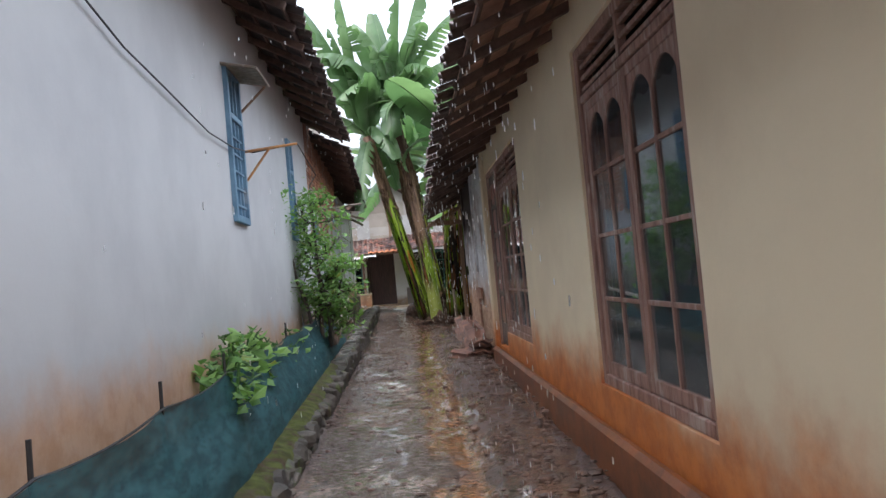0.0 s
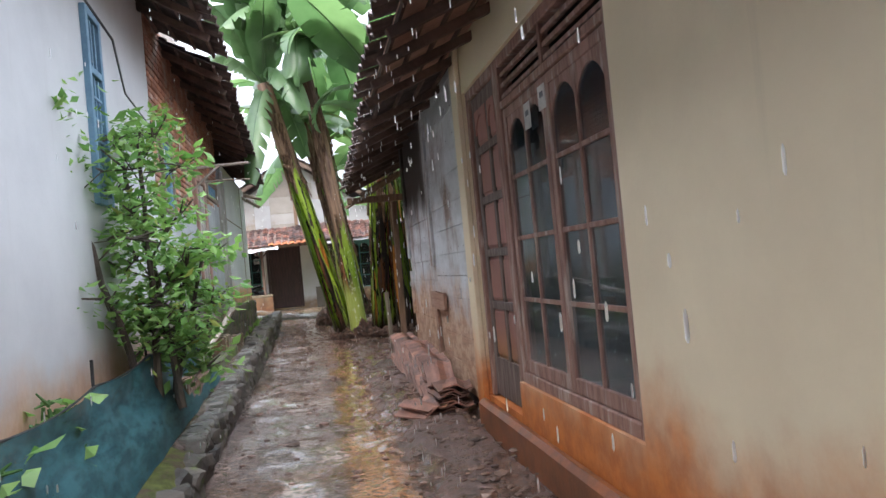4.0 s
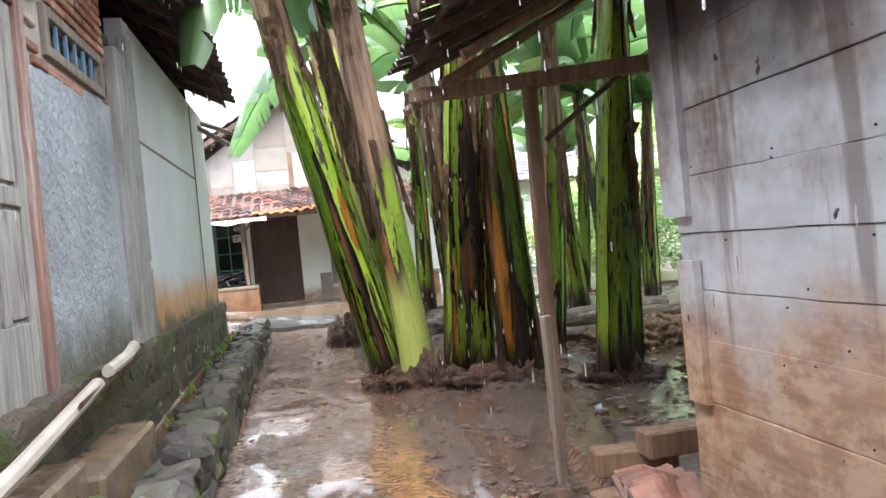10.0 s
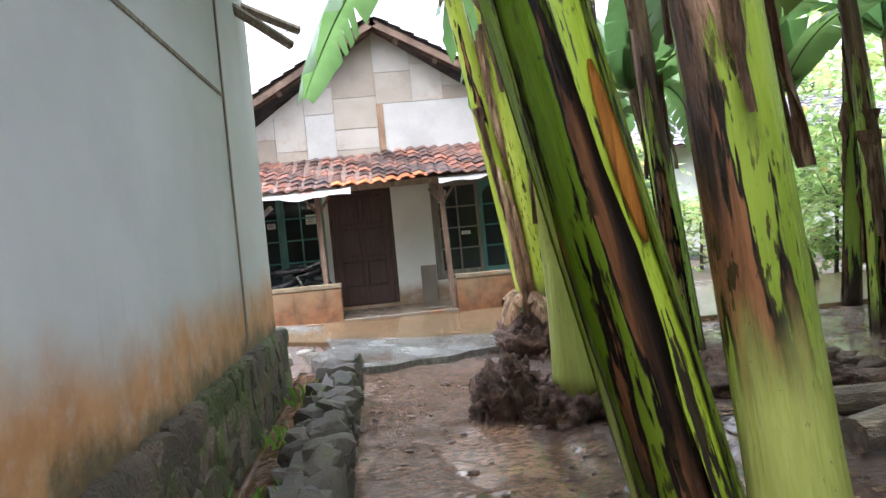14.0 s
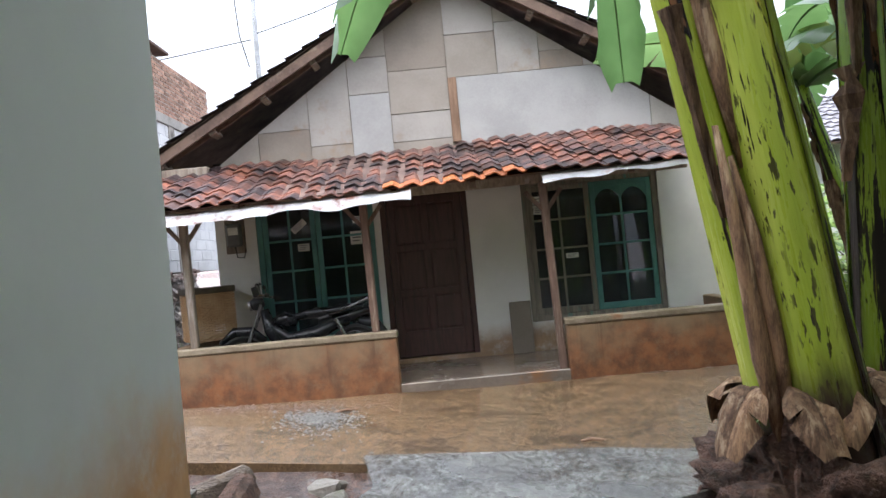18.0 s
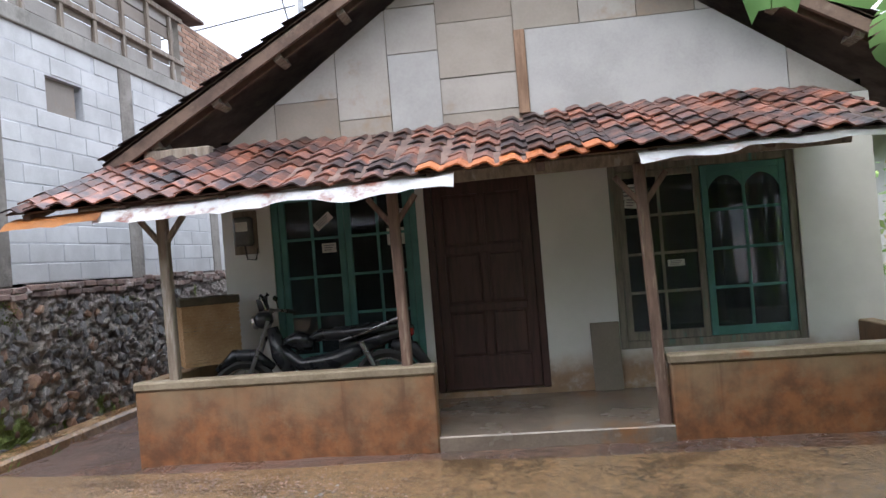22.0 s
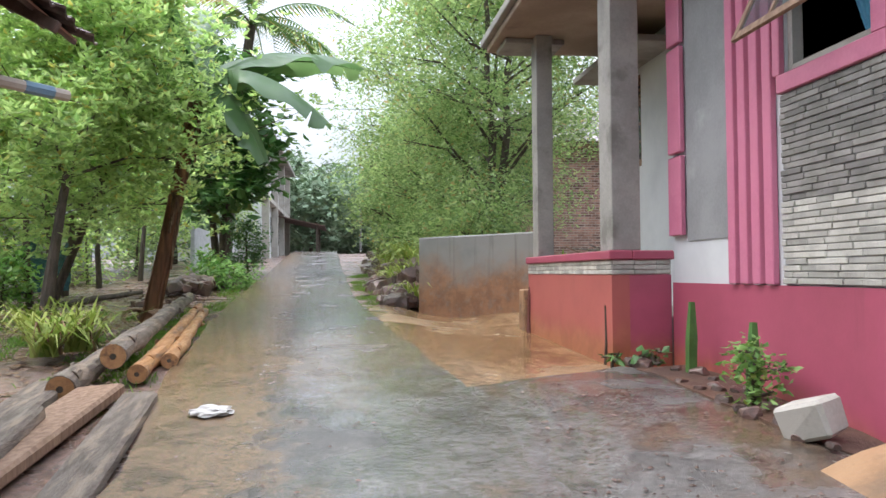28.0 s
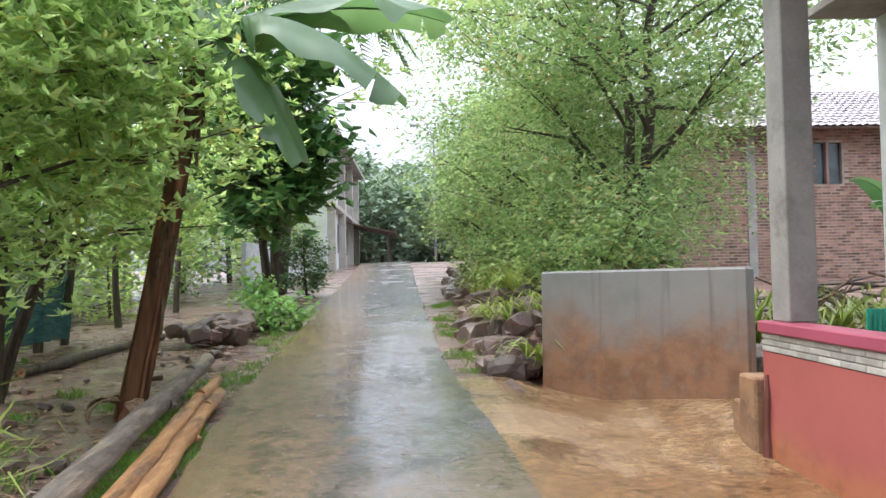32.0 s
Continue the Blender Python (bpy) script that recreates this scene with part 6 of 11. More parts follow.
# roof over the gable: two slopes with bargeboards and purlin ends
roof = thing("house_roof", pose(APEX, hy, AZ), "dark clay tile gable roof with wooden bargeboards", "roof")
for side, ex in ((-1, -4.0), (1, 4.0)):
    drop = abs(ex) * 0.57
    ang = math.degrees(math.atan2(drop, abs(ex)))
    ln = math.hypot(ex, drop)
    m = pose(0, 0, 0.05, 0, ang if side > 0 else 180 - ang, 0) if side > 0 else pose(0, 0, 0.05, 0, -ang, 0)
    sgn = 1 if side > 0 else -1
    part("underlay", boxed(min(0, sgn * ln), max(0, sgn * ln), -0.36, 5.5, -0.03, 0.0), barge, roof, m=m)
    part("bargeboard", boxed(min(0, sgn * ln), max(0, sgn * ln), -0.36, -0.32, -0.14, 0.0, 0.005), barge, roof, "brown bargeboard", m=m)
    part("bargeboard", boxed(min(0, sgn * ln), max(0, sgn * ln), -0.2, -0.15, -0.15, -0.035, 0.005), barge, roof, "second brown rafter", m=m)
    for k in range(6):
        u = sgn * (0.5 + k * 0.72)
        part("purlin_end", boxed(u - 0.04, u + 0.04, -0.3, 0.0, -0.17, -0.04, 0.005), old_wood, roof, m=m)
    fm = Matrix.Translation((sgn * ln * math.cos(math.radians(ang)), -0.4, 0.07 - ln * math.sin(math.radians(ang))))
    ax = Vector((-sgn * math.cos(math.radians(ang)), 0, math.sin(math.radians(ang))))
    xx = Vector((0, 1, 0))
    zz = xx.cross(ax)
    if zz.z < 0:
        zz = -zz
    fr = Matrix((Vector((*xx, 0)), Vector((*ax, 0)), Vector((*zz, 0)), Vector((0, 0, 0, 1)))).transposed()
    joined_tiles("roof_tiles", fm @ fr, 28, 19, 0.22, 0.24, tile_old, roof, 30 + side, 0.008)
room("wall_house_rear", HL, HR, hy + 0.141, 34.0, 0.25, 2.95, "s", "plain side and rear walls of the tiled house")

grey_frame = surface("grey_weathered_frame", (0.27, 0.24, 0.2), (0.17, 0.15, 0.13), 3, 0.75, 26, 0.4, 0.006, stretch=(8, 8, 1), c3=(0.1, 0.26, 0.24), patch=0.62)
casement(pose(-2.93, hy + 0.02, 0.66), "window_7", 1.43, 1.76, 2, 4, teal, teal, "teal wooden double window with stickers behind a motorbike", 0.0, False)
casement(pose(0.3, hy + 0.02, 0.66), "window_8", 1.65, 1.7, 2, 4, grey_frame, teal, "teal and grey wooden double window with dark panes", 0.0, 2)
panel_door(pose(-1.42, hy + 0.02, 0.36), "door_3", 1.06, 2.06, dark_door, dark_door, "dark varnished carved front door, closed", [(0.32, 0.75), (0.82, 1.3), (1.37, 1.86)], arch=False, handle=False)
structure(part("floor_porch", wobble(boxed(-3.58, 2.48, 27.015, hy, -0.1, 0.31, 0.01), 0.004), red_slab), "wet brown cement porch floor", "floor")


cap_cement = surface("stained_cap_cement", (0.3, 0.25, 0.18), (0.19, 0.15, 0.1), 3, 0.7, 40, 0.5, c3=(0.26, 0.12, 0.055), patch=0.62)


def porch_wall(name, x0, x1, z1, side, label):
    root = structure(thing(name, pose((x0 + x1) / 2, py, 0.2), label, "wall"), label, "wall")
    hw = (x1 - x0) / 2
    part("body", wobble(boxed(-hw, hw, 0, 0.14, -0.2, z1 - 0.2, 0.012), 0.008, 3), porch_paint, root)
    part("cap", wobble(boxed(-hw - 0.01, hw + 0.01, -0.012, 0.152, z1 - 0.2, z1 - 0.13, 0.012), 0.006, 3), cap_cement, root, "worn ochre cement cap")
    if side:
        s = hw if side > 0 else -hw
        part("return_wall", boxed(min(s, s - side * 0.14), max(s, s - side * 0.14), 0.141, 1.48, -0.1, z1 - 0.14, 0.01), porch_paint, root)
    return root


porch_wall("wall_porch_left", -3.6, -1.24, 0.785, -1, "low rust-stained cement porch wall")
porch_wall("wall_porch_right", 0.47, 2.5, 0.745, 1, "low rust-stained cement porch wall")


post_wood = surface("brown_post_wood", (0.2, 0.125, 0.095), (0.12, 0.076, 0.06), 3, 0.7, 26, 0.5, 0.008, stretch=(8, 8, 1), c3=(0.3, 0.23, 0.18), patch=0.6)


def porch_post(x, z0, lean, label, wood=old_wood):
    root = thing("porch_post", pose(x, py + 0.1, z0, 0, lean, 0), label, "post", "posts under the porch roof")
    part("shaft", wobble(boxed(-0.04, 0.04, -0.04, 0.04, 0, 2.22 - z0, 0.012), 0.012, 3), wood, root)
    for s in (-1, 1):
        part("bracket", boxed(-0.02, 0.02, -0.02, 0.02, 0, 0.3, 0.004), wood, root, m=pose(0, 0, 1.9 - z0, 0, 38 * s, 0))
    return root


porch_post(-3.3, 0.82, -1.0, "weathered wooden porch post on the low wall")
porch_post(-1.45, 0.82, -1.0, "reddish brown wooden porch post on the low wall", post_wood)
porch_post(0.42, 0.3, -1.2, "brown wooden porch post on the floor", post_wood)

# porch roof: every tile by itself
pr_root = thing("porch_roof", pose(-1.0, 26.72, 2.245, 0, -0.6, 0), "porch roof of wet red clay pantiles", "roof")
slope = math.degrees(math.atan2(0.63, 1.8))
pm = pose(-3.42, 0, 0.02, slope, 0, 0)
ptile = None
por = random.Random(17)
for c in range(33):
    for r in range(8):
        sag = 0.035 * math.sin(c * 0.33) + 0.02 * math.sin(c * 0.9 + r)
        m = pm @ pose(c * 0.2 + por.uniform(-0.006, 0.006), r * 0.235 + por.uniform(-0.012, 0.012), 0.016 + sag * 0.6 + por.uniform(0, 0.006), -3.5, 0, por.uniform(-1.6, 1.6))
        if ptile is None:
            ptile = part("roof_tile", tile_mesh(0.22, 0.29), tile_mat, pr_root, m=m, smooth=False)
            etile = part("roof_tile", tile_mesh(0.22, 0.29), tile_orange, pr_root, m=m)
            continue
        again(etile if r == 0 and 16 <= c <= 22 else ptile, m, pr_root)
part("underlay", boxed(0, 6.6, 0.08, 1.95, -0.03, -0.018), black_wood, pr_root, m=pm)
for k in range(9):
    part("rafter", boxed(0.15 + k * 0.78, 0.21 + k * 0.78, 0.05, 1.9, -0.1, -0.031, 0.004), black_wood, pr_root, m=pm)
part("eaves_beam", boxed(0.4, 6.3, 0.36, 0.44, -0.2, -0.1, 0.008), old_wood, pr_root, m=pm)


def flashing(x0, x1, material, label, drop=0.0, seed=1):
    bm = bmesh.new()
    n = int((x1 - x0) / 0.1)
    rows = []
    for i in range(n + 1):
        x = x0 + (x1 - x0) * i / n
        w1, w2 = 0.03 * noise.noise(Vector((x * 4, seed, 0))), 0.075 * noise.noise(Vector((x * 2.1, seed, 5))) + 0.02 * noise.noise(Vector((x * 7, seed, 9)))
        up_ = 0.0175 * (x + 4.4)
        rows.append([bm.verts.new((x, 26.86, 2.2 + up_ + w1 * 0.4)), bm.verts.new((x, 26.74 + w1, 2.165 + up_ + w1)), bm.verts.new((x, 26.66 + w2, 2.1 + up_ + w2 - drop))])
    for a, b in zip(rows, rows[1:]):
        for i in range(2):
            bm.faces.new((a[i], a[i + 1], b[i + 1], b[i]))
    bmesh.ops.solidify(bm, geom=bm.faces[:], thickness=0.003)
    for v in bm.verts:
        v.co -= Vector(((x0 + x1) / 2, 26.75, 2.1))
    t = thing("eaves_flashing", pose((x0 + x1) / 2, 26.75, 2.1), label, "flashing")
    part("sheet", bm, material, t)


flashing(-4.38, -3.6, tin_rust, "rusty orange tin sheet under the porch tiles", 0.0, 2)
peeled_tin = surface("peeling_white_tin", (0.74, 0.75, 0.77), (0.6, 0.62, 0.65), 3.5, 0.45, 25, 0.25, metal=0.2, c3=(0.24, 0.07, 0.04), patch=0.56)
flashing(-3.65, -0.95, peeled_tin, "bent white tin sheet along the porch eaves", 0.03, 3)
flashing(0.33, 2.5, tin, "bent pale tin sheet along the porch eaves", 0.0, 7)

# electricity meter, stickers, leaning board
meter = thing("electricity_meter", pose(-3.18, hy - 0.005, 1.82), "grey electricity meter box on the house wall", "meter")
part("backboard", boxed(-0.12, 0.12, -0.02, 0, 0, 0.42, 0.006), old_wood, meter)
part("case", boxed(-0.09, 0.09, -0.11, -0.02, 0.08, 0.36, 0.02), surface("meter_case", (0.16, 0.16, 0.16), (0.11, 0.11, 0.11), 5, 0.4), meter)
part("window", boxed(-0.06, 0.06, -0.114, -0.11, 0.22, 0.31, 0.0), paper, meter)
part("cable_loop", tubed([(0.0, -0.05, 0.08), (0.02, -0.06, -0.05), (0.1, -0.05, -0.06), (0.12, -0.03, 0.05)], 0.007, 5), wire_mat, meter)


def sticker(x, z, w, h, rot, label):
    t = thing("sticker", pose(x, hy + 0.048, z, 0, rot, 0), label, "sticker", "stickers on the panes")
    part("paper_sheet", boxed(-w / 2, w / 2, -0.002, 0, -h / 2, h / 2), paper, t)
    for k in range(3):
        zz = h * (0.28 - 0.25 * k)
        part("printed_line", boxed(-w * 0.36, w * (0.36 - 0.1 * k), -0.003, -0.0021, zz - h * 0.05, zz + h * 0.05), print_ink, t)


sticker(-2.42, 2.08, 0.2, 0.08, -38, "white paper strip stuck askew on the pane")
sticker(-2.38, 1.82, 0.14, 0.09, 0, "faded white sticker on the pane")
sticker(-1.68, 2.1, 0.16, 0.08, 0, "white sticker on the pane")
sticker(-1.72, 1.88, 0.17, 0.16, 0, "white printed sheet on the pane")
sticker(0.48, 2.1, 0.2, 0.14, 0, "white printed notice on the pane")
sticker(0.5, 2.0, 0.12, 0.1, 6, "small pale notice on the pane")
sticker(0.86, 1.42, 0.15, 0.06, 0, "white curled lettering sticker on the pane")
lean = thing("board", pose(0.16, hy - 0.06, 0.31, -4, 0, 0), "pale board leaning on the house wall", "board")
part("sheet", boxed(-0.13, 0.13, -0.015, 0.0, 0, 0.62, 0.004), board[3], lean)

# wicker pannier baskets on the porch wall
def weave(w, h, seed):
    """A woven panel in the x-z plane: flat strips that pass over and under thin uprights."""
    bm = bmesh.new()
    g = random.Random(seed)
    nr, nc = int(h / 0.028), max(3, int(w / 0.04))
    for r in range(nr):
        for q in range(nc):
            o = 0.006 if (r + q) % 2 else -0.003
            box(bm, w * q / nc, w * (q + 1) / nc, -o - 0.006, -o + 0.004, h * r / nr + 0.001, h * (r + 1) / nr - 0.003 + g.uniform(-0.002, 0.001))
    return bm


bk = thing("bamboo_basket", pose(-3.55, 27.78, 0.845, 0, 0, 34) @ Matrix.Scale(0.72, 4, (1, 0, 0)), "pair of square woven bamboo panniers under one dark rim", "basket")
for x0 in (0.0, 0.35):
    for s, (m, w) in enumerate(((pose(x0, 0, 0), 0.34), (pose(x0 + 0.34, 0, 0, 0, 0, 90), 0.42), (pose(x0, 0.42, 0, 0, 0, 0), 0.34), (pose(x0, 0, 0, 0, 0, 90), 0.42))):
        tagged(part("side", weave(w, 0.58, s), wicker, bk, m=m), kind="stuff")
    part("bottom", boxed(x0 + 0.01, x0 + 0.33, 0.01, 0.41, 0.0, 0.012), wicker, bk)
for a in ((-0.02, 0.71, -0.025, 0.01), (-0.02, 0.71, 0.41, 0.44), (-0.025, 0.01, 0.012, 0.408), (0.325, 0.365, 0.012, 0.408), (0.68, 0.715, 0.012, 0.408)):
    part("rim", wobble(boxed(a[0], a[1], a[2], a[3], 0.54, 0.61, 0.008), 0.006, 8), wicker_dark, bk, "dark wet bamboo rim")


def motorbike(m):
    root = thing("motorbike", m, "black underbone motorbike parked on the porch", "motorbike")
    for x, r in ((0.0, 0.29), (1.24, 0.29)):
        w = part("wheel", tubed([(x, -0.03, 0.29), (x, 0.03, 0.29)], 0.05, 10), steel, root)
        bm = bmesh.new()
        for k in range(28):
            a, b = 2 * math.pi * k / 28, 2 * math.pi * (k + 1) / 28
            tube(bm, [(x + r * math.cos(a) * 0.9, 0, 0.29 + r * math.sin(a) * 0.9), (x + r * math.cos(b) * 0.9, 0, 0.29 + r * math.sin(b) * 0.9)], 0.042, 6, False)
        bmesh.ops.remove_doubles(bm, verts=bm.verts[:], dist=0.012)
        part("tyre", bm, rubber, w)
        bm = bmesh.new()
        for k in range(28):
            a, b = 2 * math.pi * k / 28, 2 * math.pi * (k + 1) / 28
            tube(bm, [(x + r * math.cos(a) * 0.76, 0, 0.29 + r * math.sin(a) * 0.76), (x + r * math.cos(b) * 0.76, 0, 0.29 + r * math.sin(b) * 0.76)], 0.015, 5, False)
        bmesh.ops.remove_doubles(bm, verts=bm.verts[:], dist=0.006)
        part("rim", bm, steel, w)
        for k in range(12):
            a = 2 * math.pi * k / 12
            part("spoke", tubed([(x, 0.012 * (-1) ** k, 0.29), (x + 0.21 * math.cos(a), 0, 0.29 + 0.21 * math.sin(a))], 0.003, 4), steel, w)
    for s in (-1, 1):
        part("fork", tubed([(0, 0.06 * s, 0.29), (0.24, 0.05 * s, 0.9)], 0.018, 7), steel, root)
        part("shock_absorber", tubed([(1.2, 0.1 * s, 0.34), (1.05, 0.1 * s, 0.66)], 0.026, 8), steel, root)
    part("front_mudguard", tubed([(-0.24, 0, 0.5), (-0.08, 0, 0.62), (0.1, 0, 0.61), (0.26, 0, 0.5)], [0.03, 0.06, 0.06, 0.03], 8), black_plastic, root, smooth=True)
    part("leg_shield", tubed([(0.26, 0, 0.84), (0.32, 0, 0.6), (0.42, 0, 0.4)], [0.05, 0.075, 0.05], 10), black_plastic, root, smooth=True)
    part("engine", wobble(boxed(0.48, 0.82, -0.1, 0.1, 0.24, 0.44, 0.03), 0.01, 8), steel, root)
    part("frame_spine", tubed([(0.28, 0, 0.7), (0.5, 0, 0.5), (0.8, 0, 0.52), (1.3, 0, 0.7)], [0.05, 0.06, 0.08, 0.04], 8), black_plastic, root, smooth=True)
    seat = bmesh.new()
    tube(seat, [(0.58, 0, 0.68), (0.72, 0, 0.76), (0.95, 0, 0.76), (1.18, 0, 0.8), (1.36, 0, 0.8)], [0.06, 0.12, 0.125, 0.12, 0.07], 10)
    for v in seat.verts:
        v.co.z = 0.74 + (v.co.z - 0.74) * 0.5
    part("seat", seat, black_plastic, root, smooth=True)
    part("tail", tubed([(0.85, 0, 0.62), (1.2, 0, 0.68), (1.5, 0, 0.76)], [0.05, 0.07, 0.02], 8), black_plastic, root, smooth=True)
    part("fuel_tank", tubed([(0.36, 0, 0.7), (0.48, 0, 0.72), (0.62, 0, 0.68)], [0.04, 0.085, 0.06], 10), black_plastic, root, smooth=True)
    part("grab_rail", tubed([(0.86, -0.1, 0.68), (1.1, -0.12, 0.74), (1.42, -0.08, 0.86), (1.42, 0.08, 0.86), (1.1, 0.12, 0.74)], 0.011, 6), steel, root)
    part("headlight_ring", tubed([(0.098, 0, 0.896), (0.12, 0, 0.9)], [0.06, 0.062], 12), steel, root)
    part("front_fairing", tubed([(0.2, 0, 1.0), (0.18, 0, 1.08), (0.24, 0, 1.14)], [0.05, 0.055, 0.02], 8), black_plastic, root, smooth=True)
    part("tail_light", boxed(1.44, 1.5, -0.06, 0.06, 0.68, 0.75, 0.015), surface("red_lens", (0.3, 0.01, 0.01), (0.2, 0.01, 0.01), 5, 0.2), root)
    part("rear_mudguard", tubed([(1.3, 0, 0.62), (1.48, 0, 0.58), (1.6, 0, 0.42)], [0.05, 0.06, 0.04], 8), black_plastic, root, smooth=True)
    part("exhaust", tubed([(0.6, -0.13, 0.22), (0.95, -0.14, 0.24), (1.5, -0.15, 0.36)], [0.02, 0.045, 0.05], 10), steel, root, smooth=True)
    part("handlebar", tubed([(0.36, -0.34, 0.98), (0.24, -0.12, 1.0), (0.24, 0.12, 1.0), (0.36, 0.34, 0.98)], 0.014, 7), steel, root)
    part("headlight", tubed([(0.12, 0, 0.9), (0.16, 0, 0.91), (0.26, 0, 0.93)], [0.05, 0.075, 0.05], 12), black_plastic, root, smooth=True)
    for s in (-1, 1):
        part("grip", tubed([(0.33, 0.26 * s, 0.985), (0.38, 0.4 * s, 0.975)], 0.02, 8), rubber, root)
        mir = part("mirror", tubed([(0.27, 0.2 * s, 1.0), (0.24, 0.24 * s, 1.1)], 0.006, 5), steel, root)
        part("mirror_head", boxed(0.22, 0.25, 0.18 * s - 0.05 if s < 0 else 0.2, 0.28 if s > 0 else -0.16, 1.08, 1.13, 0.015), black_plastic, mir)
    part("side_stand", tubed([(0.62, -0.1, 0.24), (0.6, -0.22, 0.02)], 0.01, 6), steel, root)
    return root


motorbike(pose(-3.0, 27.72, 0.31, -5, 0, 4))


# ---- house of white blocks on its stone terrace ----
bx, by, bz = -5.4, 27.88, 1.71
raw_concrete = surface("raw_poured_concrete", (0.31, 0.285, 0.255), (0.18, 0.163, 0.143), 2.2, 0.9, 26, 0.6, 0.014, c3=(0.1, 0.092, 0.082), patch=0.6)
bwall = structure(thing("wall_block_side", pose(bx, by, bz), "unplastered wall of white concrete blocks", "wall"), "unplastered wall of white concrete blocks", "wall")
part("mortar_bed", wall_mesh(0.25, 7.5, 0, 2.62, -0.12, -0.005, [(1.0, 1.66, 1.78, 2.2), (3.45, 3.95, 1.78, 2.15)], along_y), block_mortar, bwall)
bl = 0.56
bproto = {}
for r in range(13):
    y = 0.26 - (0.28 if r % 2 else 0.0)
    while y < 7.4:
        a, b = max(0.26, y), min(7.45, y + bl)
        z0 = r * 0.2015
        segs = [(a, b)]
        for h0, h1, hz0, hz1 in ((1.0, 1.66, 1.78, 2.2), (3.45, 3.95, 1.78, 2.15), (2.46, 2.76, -1, 9)):
            out = []
            for p, q in segs:
                if hz0 < z0 + 0.1 < hz1 and q > h0 and p < h1:
                    if p < h0:
                        out.append((p, h0))
                    if q > h1:
                        out.append((h1, q))
                else:
                    out.append((p, q))
            segs = out
        for p, q in segs:
            if q - p < 0.06:
                continue
            key = round(q - p, 2)
            m = pose(rnd.uniform(-0.004, 0.003), (p + q) / 2, z0 + 0.1, 0, 0, rnd.uniform(-0.4, 0.4))
            if key not in bproto:
                bproto[key] = part("block", boxed(-0.06, 0, -(q - p) / 2 + 0.005, (q - p) / 2 - 0.005, -0.095, 0.095, 0.006), block_mat, bwall, m=m)
            else:
                again(bproto[key], m, bwall)
        y += bl
for y in (0.0, 2.48, 4.9):
    part("column", wobble(boxed(-0.28, 0.015, y - 0.02, y + 0.26, -0.02, 2.66, 0.008), 0.014, 6, y), raw_concrete, bwall, "rough grey concrete column")
part("ring_beam", wobble(boxed(-0.26, 0.03, -0.02, 7.5, 2.62, 2.8, 0.01), 0.008, 3), cement, bwall, "rough grey concrete ring beam")
part("shutter_board", boxed(-0.1, -0.06, 1.0, 1.6, 1.78, 2.2, 0.004), board[1], bwall, "pale board set into the opening")
part("shutter_board", boxed(-0.1, -0.06, 3.45, 3.9, 1.78, 2.15, 0.004), board[1], bwall, "pale board set into the opening")
up = structure(thing("wall_upper_storey", pose(bx, by, bz + 2.8), "unfinished upper storey of planks and brick", "wall"), "unfinished upper storey of planks and brick", "wall")
for k in range(5):
    part("plank", boxed(-0.08, -0.05, 0.6 + 0.1 * (k % 2), 4.2 - 0.2 * (k % 3), 0.05 + k * 0.19, 0.22 + k * 0.19, 0.004), board[k % 2 * 3], up)
for k in range(6):
    part("upright", boxed(-0.05, 0.0, 0.7 + k * 0.66, 0.76 + k * 0.66, 0, 1.02, 0.004), old_wood, up)
part("rail", boxed(-0.05, 0.01, 0.6, 4.4, 0.95, 1.02, 0.004), old_wood, up)
part("rail", boxed(-0.05, 0.01, 0.6, 4.4, 0.3, 0.36, 0.004), old_wood, up)
part("brick_panel", boxed(-0.12, -0.02, 4.3, 7.4, 0, 1.0), mortar, up)
ub = bmesh.new()
for r in range(13):
    y = 4.3 + 0.12 * (r % 2)
    while y < 7.2:
        box(ub, -0.02, -0.02 + rnd.uniform(0.004, 0.012), y, y + 0.22, 0.01 + r * 0.076, 0.068 + r * 0.076)
        y += 0.24
tagged(part("brickwork", ub, surface("upper_bricks", (0.38, 0.23, 0.16), (0.26, 0.15, 0.11), 4, 0.9, 50, 0.4, vary=0.4, island=True), up), kind="stuff")
part("roof_edge_board", boxed(-0.5, 0.1, 0.2, 5.0, 1.1, 1.16, 0.01), black_wood, up)
room("wall_block_rear", -9.6, bx - 0.13, by + 0.14, 35.3, bz, bz + 2.8, "", "plain walls that close the block house")

structure(part("wall_block_front", wall_mesh(-7.149, bx - 0.02, bz, bz + 3.6, by, by + 0.13, [(-6.76, -5.8, bz, bz + 2.62)], along_x), raw_concrete), "rough grey concrete wall round a door", "wall")
for x0, x1, o in ((-7.13, -7.02, 0.02), (-6.93, -6.78, 0.028), (-5.79, -5.68, 0.03), (-5.64, -5.58, 0.016), (-5.53, -5.4, 0.026)):
    structure(part("trim", wobble(boxed(x0, x1, by - o, by - 0.002, bz + 0.01, bz + 3.5, 0.006), 0.016, 7, x0), raw_concrete), "ragged concrete jamb strip beside the door", "jamb")
structure(part("trim", wobble(boxed(-6.8, -5.76, by - 0.035, by - 0.002, bz + 2.63, bz + 2.78, 0.006), 0.012, 6), raw_concrete), "rough concrete lintel over the door", "lintel")
bd = structure(thing("door_4", pose(-6.76, by - 0.03, bz), "worn teak door with a narrow glass slot, closed", "door"), "worn teak door with a narrow glass slot, closed", "door")
fr = bmesh.new()
